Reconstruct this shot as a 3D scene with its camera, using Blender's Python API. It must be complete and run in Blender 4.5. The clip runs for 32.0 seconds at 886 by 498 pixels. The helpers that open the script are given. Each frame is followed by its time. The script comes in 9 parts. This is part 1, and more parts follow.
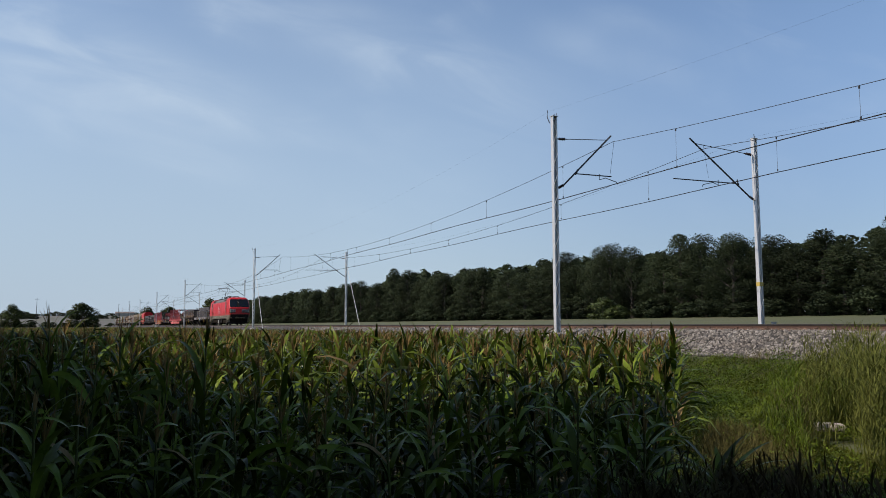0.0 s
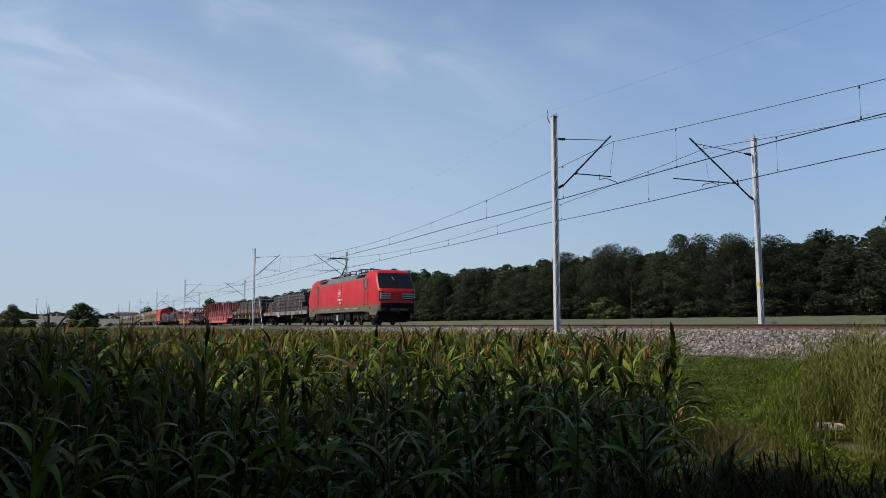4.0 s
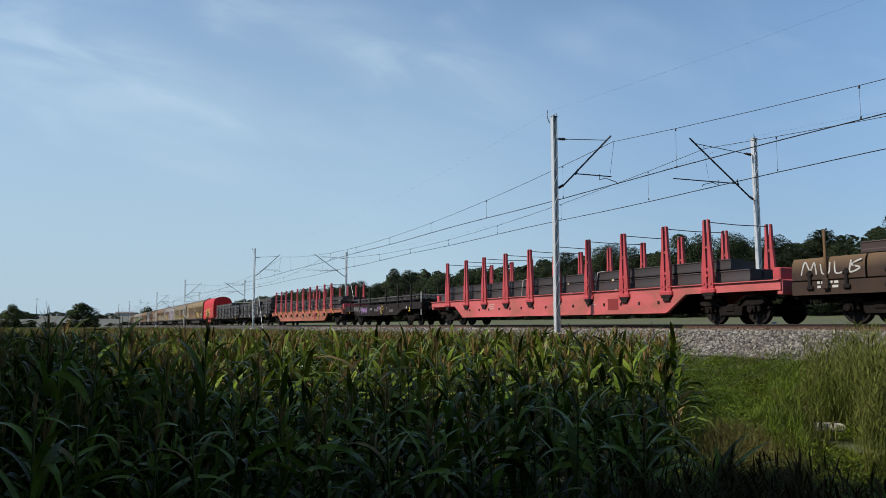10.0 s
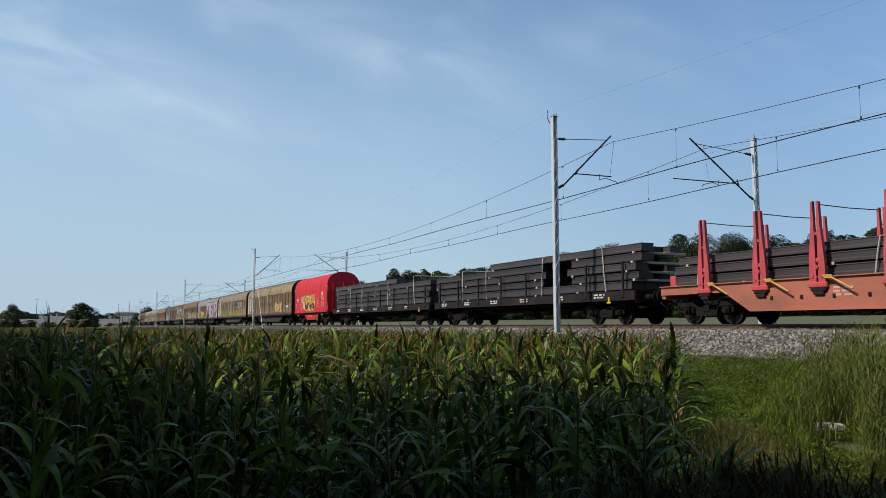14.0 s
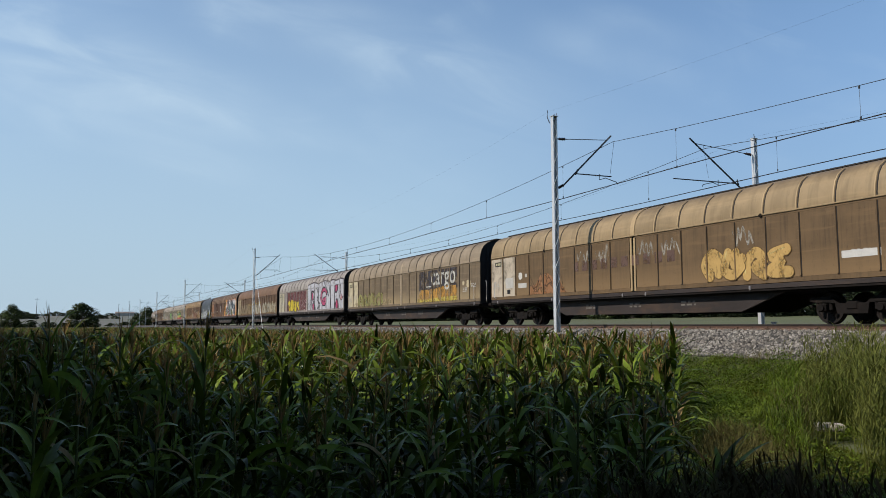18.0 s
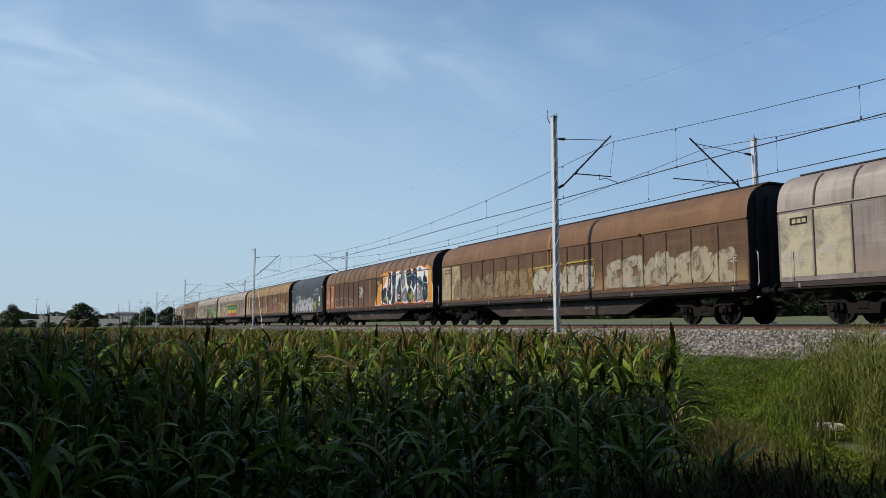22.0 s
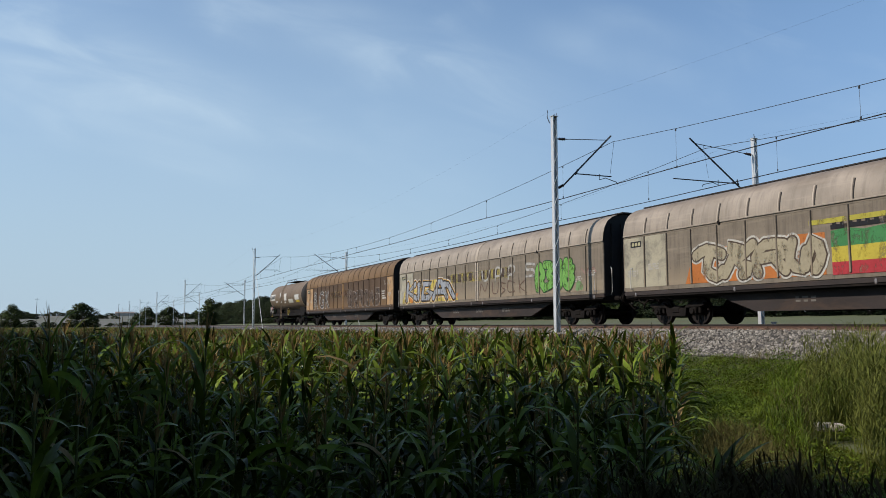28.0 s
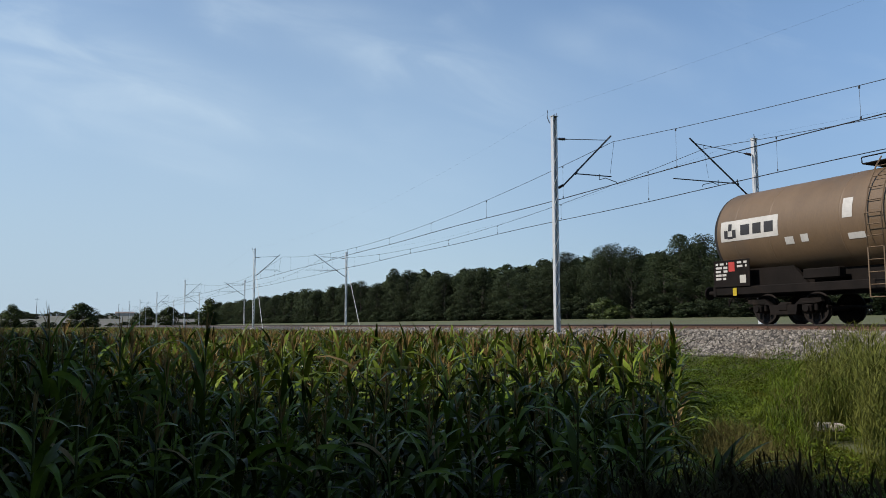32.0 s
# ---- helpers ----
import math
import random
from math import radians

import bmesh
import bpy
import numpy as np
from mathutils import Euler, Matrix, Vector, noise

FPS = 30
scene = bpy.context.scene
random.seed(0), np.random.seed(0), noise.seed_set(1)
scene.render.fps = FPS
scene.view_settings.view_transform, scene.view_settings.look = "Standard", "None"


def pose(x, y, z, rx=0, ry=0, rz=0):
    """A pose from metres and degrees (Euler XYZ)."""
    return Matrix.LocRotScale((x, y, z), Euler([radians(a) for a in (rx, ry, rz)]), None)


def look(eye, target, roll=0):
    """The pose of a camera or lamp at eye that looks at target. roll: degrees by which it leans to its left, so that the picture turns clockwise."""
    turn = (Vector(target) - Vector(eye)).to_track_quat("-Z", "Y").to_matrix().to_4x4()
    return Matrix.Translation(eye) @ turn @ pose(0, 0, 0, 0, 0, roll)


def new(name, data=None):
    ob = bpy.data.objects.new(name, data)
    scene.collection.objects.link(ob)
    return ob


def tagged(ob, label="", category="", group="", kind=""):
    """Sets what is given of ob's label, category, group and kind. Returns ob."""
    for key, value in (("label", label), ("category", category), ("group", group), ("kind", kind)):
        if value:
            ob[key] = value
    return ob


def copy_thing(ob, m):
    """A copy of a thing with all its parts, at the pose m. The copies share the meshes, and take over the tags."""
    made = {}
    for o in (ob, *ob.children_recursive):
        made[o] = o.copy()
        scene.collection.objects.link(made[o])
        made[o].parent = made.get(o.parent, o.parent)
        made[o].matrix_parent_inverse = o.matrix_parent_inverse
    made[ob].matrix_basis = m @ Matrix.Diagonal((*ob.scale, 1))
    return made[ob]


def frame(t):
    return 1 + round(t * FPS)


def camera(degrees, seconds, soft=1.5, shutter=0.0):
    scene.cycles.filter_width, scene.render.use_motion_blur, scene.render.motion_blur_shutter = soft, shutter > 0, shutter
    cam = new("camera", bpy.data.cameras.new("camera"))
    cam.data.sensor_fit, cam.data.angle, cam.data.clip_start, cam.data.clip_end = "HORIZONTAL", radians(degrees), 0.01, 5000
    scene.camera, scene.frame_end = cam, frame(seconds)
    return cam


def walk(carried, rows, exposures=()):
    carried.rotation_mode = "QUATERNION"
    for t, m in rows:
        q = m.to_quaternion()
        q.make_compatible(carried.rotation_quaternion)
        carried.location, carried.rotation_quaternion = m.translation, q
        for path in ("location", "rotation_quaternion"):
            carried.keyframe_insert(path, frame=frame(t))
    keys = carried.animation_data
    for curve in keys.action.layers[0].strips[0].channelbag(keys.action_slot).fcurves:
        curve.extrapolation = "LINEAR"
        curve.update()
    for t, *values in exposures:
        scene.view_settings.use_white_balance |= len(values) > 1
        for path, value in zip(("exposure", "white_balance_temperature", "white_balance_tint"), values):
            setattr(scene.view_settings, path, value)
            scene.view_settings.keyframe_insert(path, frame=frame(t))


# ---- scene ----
# World: x runs along the railway (the train goes to +x), y away from the camera, z = 0 on the field.
RAIL = 1.8          # height of the rail heads
NEAR, FAR = 20.05, 24.05   # centre lines of the two tracks

# ---- camera ----
cam = camera(60.0, 32.0, soft=0.9)
EYE = (0.0, 0.0, RAIL)
SIGHT = (-0.90141, 0.42163, RAIL + 0.0984)
walk(cam, [(0.0, look(EYE, SIGHT, -0.11)), (32.0, look(EYE, SIGHT, -0.11))],
     exposures=[(0.0, 0.11, 6660, 17), (4.0, 0.12, 6660, 17), (6.2, 0.16, 6660, 17), (8.0, 0.17, 6470, 10), (13.5, 0.17, 6470, 10), (17.0, 0.18, 6450, 11), (29.0, 0.17, 6480, 12), (32.0, 0.19, 6540, 13)])

# ---- light ----
SUN_AZ = math.atan2(-1.0, -0.03)       # direction towards the sun, in the ground plane: square to the line
SUN_EL = radians(42)
SKY_STRENGTH, CLOUD, HAZE, HAZE_EAST = 0.1236, (4.1, 4.85, 5.7, 1), (2.62, 3.36, 4.30, 1), (1.2, 1.7, 2.85, 1)
sun_dir = Vector((math.cos(SUN_EL) * math.cos(SUN_AZ), math.cos(SUN_EL) * math.sin(SUN_AZ), math.sin(SUN_EL)))
sun = new("sun", bpy.data.lights.new("sun", "SUN"))
sun.data.energy, sun.data.angle, sun.data.color = 4.9, radians(0.55), (1.0, 0.93, 0.82)
sun.matrix_world = look(sun_dir * 100, (0, 0, 0))


def node(tree, kind, **values):
    n = tree.nodes.new(kind)
    for key, value in values.items():
        if key in n.inputs:
            n.inputs[key].default_value = value
        elif key == "op":
            n.operation = value
        elif key == "blend":
            n.data_type, n.blend_type = "RGBA", value
    return n


def make_world():
    w = bpy.data.worlds.new("sky")
    scene.world = w
    w.use_nodes = True
    t = w.node_tree
    t.nodes.clear()
    out = t.nodes.new("ShaderNodeOutputWorld")
    bg = node(t, "ShaderNodeBackground", Strength=SKY_STRENGTH)
    sky = t.nodes.new("ShaderNodeTexSky")
    sky.sky_type, sky.sun_disc = "NISHITA", False
    sky.sun_elevation = SUN_EL
    sky.sun_rotation = math.pi / 2 - SUN_AZ
    sky.air_density, sky.dust_density, sky.ozone_density = 1.0, 0.15, 2.5

    def math_node(op, a, b=None, c=None):
        n = t.nodes.new("ShaderNodeMath")
        n.operation = op
        for i, x in enumerate((a, b, c)):
            if x is not None:
                if isinstance(x, (int, float)):
                    n.inputs[i].default_value = x
                else:
                    t.links.new(x, n.inputs[i])
        return n.outputs[0]

    def dot(v):
        n = t.nodes.new("ShaderNodeVectorMath")
        n.operation = "DOT_PRODUCT"
        t.links.new(tc.outputs["Generated"], n.inputs[0])
        n.inputs[1].default_value = v
        return n.outputs["Value"]

    # thin cirrus: long streaks over the wood and the line, spread on a plane far off in that quarter of the sky
    tc = t.nodes.new("ShaderNodeTexCoord")
    front = math_node("MAXIMUM", dot((-0.90141, 0.42163, 0.0984)), 0.15)
    u = math_node("DIVIDE", dot((0.4237, 0.9058, 0.0)), front)
    v = math_node("DIVIDE", dot((0.0891, -0.0417, 0.9951)), front)
    ca, sa = math.cos(radians(-16.5)), math.sin(radians(-16.5))
    p = math_node("ADD", math_node("MULTIPLY", u, ca), math_node("MULTIPLY", v, sa))
    q = math_node("SUBTRACT", math_node("MULTIPLY", v, ca), math_node("MULTIPLY", u, sa))
    comb = t.nodes.new("ShaderNodeCombineXYZ")
    t.links.new(math_node("MULTIPLY", p, 2.6), comb.inputs[0])
    t.links.new(math_node("MULTIPLY", q, 9.0), comb.inputs[1])
    n1 = node(t, "ShaderNodeTexNoise", Scale=1.6, Detail=6.0, Roughness=0.52, Distortion=0.9)
    t.links.new(comb.outputs[0], n1.inputs["Vector"])
    comb2 = t.nodes.new("ShaderNodeCombineXYZ")
    t.links.new(math_node("MULTIPLY", u, 3.2), comb2.inputs[0])
    t.links.new(math_node("MULTIPLY", v, 4.6), comb2.inputs[1])
    comb2.inputs[2].default_value = 4.4
    n2 = node(t, "ShaderNodeTexNoise", Scale=1.3, Detail=5.0, Roughness=0.5, Distortion=0.5)
    t.links.new(comb2.outputs[0], n2.inputs["Vector"])

    def ramp(x, lo, hi):
        r = t.nodes.new("ShaderNodeMapRange")
        r.interpolation_type = "SMOOTHSTEP"
        t.links.new(x, r.inputs["Value"])
        r.inputs["From Min"].default_value, r.inputs["From Max"].default_value = lo, hi
        return r.outputs["Result"]

    streaks, patches = ramp(n1.outputs["Fac"], 0.36, 0.74), ramp(n2.outputs["Fac"], 0.42, 0.78)
    # soft bands that thin out towards the line, and a few torn patches high over the wood
    def soft_band(level, width, p0, p1, amount):
        d = math_node("DIVIDE", math_node("ABSOLUTE", math_node("SUBTRACT", math_node("MULTIPLY_ADD", n2.outputs["Fac"], 0.06, q), level + 0.03)), width)
        ends = math_node("MULTIPLY", ramp(p, p0, p0 + 0.12), ramp(p, p1 + 0.16, p1 - 0.10))
        return math_node("MULTIPLY", math_node("MULTIPLY", ramp(d, 1.0, 0.0), ends), math_node("MULTIPLY_ADD", streaks, amount, amount * 0.45))

    wedge = math_node("MAXIMUM", math_node("MULTIPLY_ADD", p, -0.20, -0.004), 0.02)
    cloud = math_node("MULTIPLY", math_node("MULTIPLY", patches, streaks), math_node("MULTIPLY_ADD", ramp(v, 0.12, 0.28), 0.20, 0.12))
    for piece in (soft_band(0.100, wedge, -2.0, -0.22, 0.24), soft_band(0.228, 0.065, -0.45, 0.06, 0.19), soft_band(0.300, 0.045, 0.0, 0.18, 0.20),
                  soft_band(0.345, 0.03, 0.05, 0.20, 0.17), soft_band(0.02, 0.06, -0.62, -0.30, 0.14), math_node("MULTIPLY", ramp(u, 0.30, -0.45), 0.10)):
        cloud = math_node("ADD", cloud, piece)
    haze = math_node("MULTIPLY", ramp(v, 0.48, -0.10), math_node("MULTIPLY_ADD", ramp(u, 0.70, -0.60), 0.22, 0.70))
    low = node(t, "ShaderNodeMix", blend="MIX")
    t.links.new(haze, low.inputs[0])
    t.links.new(sky.outputs["Color"], low.inputs[6])
    tint = node(t, "ShaderNodeMix", blend="MIX")
    t.links.new(ramp(u, -0.12, 0.52), tint.inputs[0])
    tint.inputs[6].default_value, tint.inputs[7].default_value = HAZE, HAZE_EAST
    t.links.new(tint.outputs[2], low.inputs[7])
    mix = node(t, "ShaderNodeMix", blend="MIX")
    t.links.new(math_node("MINIMUM", cloud, 0.8), mix.inputs[0])
    t.links.new(low.outputs[2], mix.inputs[6])
    mix.inputs[7].default_value = CLOUD
    tone = node(t, "ShaderNodeMix", blend="MULTIPLY")
    tone.inputs[0].default_value = 1.0
    t.links.new(mix.outputs[2], tone.inputs[6])
    tone.inputs[7].default_value = (1.04, 1.11, 1.09, 1)
    t.links.new(tone.outputs[2], bg.inputs["Color"])
    t.links.new(bg.outputs["Background"], out.inputs["Surface"])


make_world()


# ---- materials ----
TONE = 0.635          # scales every base colour down, so shade deepens against the strong sun


def material(name, base, second=None, rough=0.7, metal=0.0, scale=3.0, fine=30.0, bump=0.2, dist=0.01, dirt=None, dirt_amount=0.5,
             dirt_scale=0.8, stretch=(1, 1, 1), island=0.0, objrand=0.0, spec=0.5, thin=0.0, coat=0.0, wear=0.0):
    """Two colours by coarse noise, fine grain, an optional dirt colour in patches, and bump."""
    mat = bpy.data.materials.new(name)
    mat.use_nodes = True
    t = mat.node_tree
    bsdf = t.nodes["Principled BSDF"]
    bsdf.inputs["Metallic"].default_value = metal
    bsdf.inputs["Specular IOR Level"].default_value = spec
    bsdf.inputs["Coat Weight"].default_value = coat
    tc = t.nodes.new("ShaderNodeTexCoord")
    mp = t.nodes.new("ShaderNodeMapping")
    mp.inputs["Scale"].default_value = stretch
    t.links.new(tc.outputs["Object"], mp.inputs["Vector"])
    second = second or tuple(c * 0.72 for c in base)
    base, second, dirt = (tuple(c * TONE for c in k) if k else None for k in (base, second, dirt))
    n1 = node(t, "ShaderNodeTexNoise", Scale=scale, Detail=5.0, Roughness=0.6)
    n2 = node(t, "ShaderNodeTexNoise", Scale=fine, Detail=3.0, Roughness=0.6)
    for n in (n1, n2):
        t.links.new(mp.outputs["Vector"], n.inputs["Vector"])
    r = t.nodes.new("ShaderNodeMapRange")
    r.inputs["From Min"].default_value, r.inputs["From Max"].default_value = 0.32, 0.68
    t.links.new(n1.outputs["Fac"], r.inputs["Value"])
    mix = node(t, "ShaderNodeMix", blend="MIX")
    t.links.new(r.outputs["Result"], mix.inputs[0])
    mix.inputs[6].default_value, mix.inputs[7].default_value = (*base, 1), (*second, 1)
    col = mix.outputs[2]
    if dirt:
        n3 = node(t, "ShaderNodeTexNoise", Scale=dirt_scale, Detail=8.0, Roughness=0.68, Distortion=0.4)
        t.links.new(mp.outputs["Vector"], n3.inputs["Vector"])
        r3 = t.nodes.new("ShaderNodeMapRange")
        r3.inputs["From Min"].default_value = 0.62 - 0.3 * dirt_amount
        r3.inputs["From Max"].default_value = 0.78 - 0.16 * dirt_amount
        t.links.new(n3.outputs["Fac"], r3.inputs["Value"])
        mixd = node(t, "ShaderNodeMix", blend="MIX")
        t.links.new(r3.outputs["Result"], mixd.inputs[0])
        t.links.new(col, mixd.inputs[6])
        mixd.inputs[7].default_value = (*dirt, 1)
        col = mixd.outputs[2]
    rf = t.nodes.new("ShaderNodeMapRange")
    rf.inputs["To Min"].default_value, rf.inputs["To Max"].default_value = 0.78, 1.22
    t.links.new(n2.outputs["Fac"], rf.inputs["Value"])
    val = rf.outputs["Result"]
    for amount, kind, socket in ((island, "ShaderNodeNewGeometry", "Random Per Island"), (objrand, "ShaderNodeObjectInfo", "Random")):
        if amount:
            g = t.nodes.new(kind)
            rg = t.nodes.new("ShaderNodeMapRange")
            rg.inputs["To Min"].default_value, rg.inputs["To Max"].default_value = 1 - amount, 1 + amount
            t.links.new(g.outputs[socket], rg.inputs["Value"])
            mm = node(t, "ShaderNodeMath", op="MULTIPLY")
            t.links.new(val, mm.inputs[0])
            t.links.new(rg.outputs["Result"], mm.inputs[1])
            val = mm.outputs[0]
    sc = node(t, "ShaderNodeVectorMath", op="SCALE")
    t.links.new(col, sc.inputs[0])
    t.links.new(val, sc.inputs["Scale"])
    t.links.new(sc.outputs[0], bsdf.inputs["Base Color"])
    rr = t.nodes.new("ShaderNodeMapRange")
    rr.inputs["To Min"].default_value, rr.inputs["To Max"].default_value = max(0.04, rough - 0.12), min(1, rough + 0.12)
    t.links.new(n1.outputs["Fac"], rr.inputs["Value"])
    t.links.new(rr.outputs["Result"], bsdf.inputs["Roughness"])
    if bump:
        b = node(t, "ShaderNodeBump", Strength=bump, Distance=dist)
        t.links.new(n2.outputs["Fac"], b.inputs["Height"])
        t.links.new(b.outputs["Normal"], bsdf.inputs["Normal"])
    if wear:
        # paint flaked and washed off in patches and runs
        mw = t.nodes.new("ShaderNodeMapping")
        mw.inputs["Scale"].default_value = (1.0, 1.0, 0.55)
        t.links.new(tc.outputs["Object"], mw.inputs["Vector"])
        nw = node(t, "ShaderNodeTexNoise", Scale=2.6, Detail=10.0, Roughness=0.74, Distortion=0.3)
        t.links.new(mw.outputs["Vector"], nw.inputs["Vector"])
        rw = t.nodes.new("ShaderNodeMapRange")
        rw.inputs["From Min"].default_value, rw.inputs["From Max"].default_value = 0.25 + 0.28 * wear, 0.40 + 0.28 * wear
        t.links.new(nw.outputs["Fac"], rw.inputs["Value"])
        t.links.new(rw.outputs["Result"], bsdf.inputs["Alpha"])
    if thin:
        tr = t.nodes.new("ShaderNodeBsdfTranslucent")
        t.links.new(sc.outputs[0], tr.inputs["Color"])
        ms = node(t, "ShaderNodeMixShader", Fac=thin)
        t.links.new(bsdf.outputs["BSDF"], ms.inputs[1])
        t.links.new(tr.outputs["BSDF"], ms.inputs[2])
        t.links.new(ms.outputs["Shader"], t.nodes["Material Output"].inputs["Surface"])
    return mat


MAT = {
    "field_soil": material("field_soil", (0.05, 0.042, 0.026), (0.035, 0.04, 0.016), 0.95, scale=0.6, fine=9, bump=0.6, dist=0.05),
    "meadow": material("meadow", (0.115, 0.125, 0.045), (0.085, 0.100, 0.036), 0.95, scale=0.05, fine=3, bump=0.6, dist=0.08,
                       dirt=(0.11, 0.09, 0.045), dirt_scale=0.03),
    "ballast_bed": material("ballast_bed", (0.075, 0.066, 0.06), (0.05, 0.043, 0.037), 0.95, scale=1.2, fine=24, bump=1.0, dist=0.04),
    "ballast_stone": material("ballast_stone", (0.31, 0.285, 0.25), (0.17, 0.150, 0.128), 0.9, scale=0.9, fine=40, bump=0.5, island=0.72),
    "ballast_rusty": material("ballast_rusty", (0.205, 0.128, 0.085), (0.12, 0.076, 0.052), 0.9, scale=0.9, fine=40, bump=0.5, island=0.55),
    "rail_rust": material("rail_rust", (0.125, 0.058, 0.034), (0.08, 0.042, 0.028), 0.8, scale=2, fine=60, bump=0.3, dist=0.003),
    "rail_head": material("rail_head", (0.075, 0.062, 0.055), (0.05, 0.04, 0.034), 0.45, metal=0.4, scale=2, fine=60, bump=0.1, dist=0.002),
    "sleeper": material("sleeper", (0.36, 0.33, 0.30), (0.24, 0.21, 0.18), 0.9, scale=3, fine=40, bump=0.3, objrand=0.2),
    "mast_paint": material("mast_paint", (0.74, 0.75, 0.76), (0.62, 0.64, 0.66), 0.45, metal=0.25, scale=1.5, fine=25, bump=0.1,
                           dirt=(0.5, 0.49, 0.46), dirt_amount=0.25, dirt_scale=1.4),
    "concrete": material("concrete", (0.52, 0.50, 0.46), (0.42, 0.40, 0.36), 0.9, scale=3, fine=35, bump=0.4),
    "arm_steel": material("arm_steel", (0.05, 0.055, 0.06), (0.035, 0.035, 0.04), 0.6, metal=0.3, scale=4, fine=30, bump=0.1),
    "insulator": material("insulator", (0.055, 0.035, 0.03), None, 0.25, scale=4, fine=20, bump=0.0),
    "wire": material("wire", (0.07, 0.07, 0.075), None, 0.5, metal=0.5, scale=4, fine=20, bump=0.0),
    "yellow_paint": material("yellow_paint", (0.66, 0.47, 0.08), (0.5, 0.35, 0.06), 0.55, scale=4, fine=30, bump=0.1),
    "white_paint": material("white_paint", (0.78, 0.77, 0.73), (0.66, 0.65, 0.61), 0.6, scale=3, fine=30, bump=0.1),
    "corn_leaf": material("corn_leaf", (0.054, 0.098, 0.010), (0.165, 0.208, 0.027), 0.30, scale=2.4, fine=14, bump=0.25, dist=0.01, island=0.85, thin=0.20, spec=0.09),
    "corn_dry": material("corn_dry", (0.34, 0.25, 0.11), (0.24, 0.16, 0.07), 0.8, scale=3, fine=30, bump=0.3, island=0.35, thin=0.25, spec=0.12),
    "corn_stalk": material("corn_stalk", (0.075, 0.110, 0.030), (0.11, 0.105, 0.04), 0.6, scale=3, fine=30, bump=0.2, island=0.25, spec=0.12),
    "tassel": material("tassel", (0.30, 0.195, 0.070), (0.21, 0.140, 0.05), 0.85, scale=3, fine=30, bump=0.2, island=0.3, thin=0.2, spec=0.12),
    "grass": material("grass", (0.098, 0.138, 0.014), (0.150, 0.160, 0.022), 0.6, scale=0.5, fine=9, bump=0.2, island=0.4, thin=0.3, spec=0.12),
    "grass_dry": material("grass_dry", (0.165, 0.140, 0.045), (0.11, 0.11, 0.032), 0.75, scale=0.7, fine=12, bump=0.2, island=0.35, thin=0.25, spec=0.12),
    "herb": material("herb", (0.092, 0.155, 0.013), (0.146, 0.192, 0.020), 0.5, scale=0.6, fine=10, bump=0.2, island=0.42, thin=0.3, spec=0.12),
    "leaf_oak": material("leaf_oak", (0.040, 0.058, 0.017), (0.056, 0.074, 0.022), 0.8, scale=0.25, fine=3, bump=0.0, island=0.3, objrand=0.25, thin=0.12, spec=0.15),
    "leaf_wood": material("leaf_wood", (0.038, 0.058, 0.027), (0.054, 0.073, 0.033), 0.8, scale=0.25, fine=3, bump=0.0, island=0.10, objrand=0.35, thin=0.35, spec=0.2),
    # darker than the other herbs: shade is put into this brown
    "weed_brown_shade": material("weed_brown_shade", (0.050, 0.052, 0.016), (0.070, 0.046, 0.022), 0.8, scale=0.8, fine=12, bump=0.1, island=0.5, thin=0.15, spec=0.05),
    "plume": material("plume", (0.185, 0.190, 0.042), (0.125, 0.155, 0.031), 0.7, scale=0.7, fine=12, bump=0.1, island=0.4, thin=0.3, spec=0.12),
    "leaf_light": material("leaf_light", (0.075, 0.115, 0.025), (0.10, 0.135, 0.032), 0.6, scale=0.3, fine=3, bump=0.1, island=0.45, objrand=0.2, thin=0.25),
    "bark": material("bark", (0.050, 0.042, 0.033), (0.034, 0.028, 0.023), 0.95, scale=2, fine=14, bump=0.8, dist=0.03),
    "stone": material("stone", (0.50, 0.46, 0.38), (0.38, 0.34, 0.27), 0.9, scale=3, fine=25, bump=0.5),
    "far_land": material("far_land", (0.155, 0.140, 0.122), (0.125, 0.120, 0.092), 0.95, scale=0.006, fine=0.05, bump=0.0,
                         dirt=(0.09, 0.11, 0.05), dirt_scale=0.004, stretch=(1, 1, 6)),
    "shed_wall": material("shed_wall", (0.42, 0.40, 0.37), (0.34, 0.32, 0.29), 0.9, scale=0.2, fine=3, bump=0.1),
    "shed_roof": material("shed_roof", (0.25, 0.20, 0.18), (0.20, 0.16, 0.14), 0.9, scale=0.2, fine=3, bump=0.1),
}


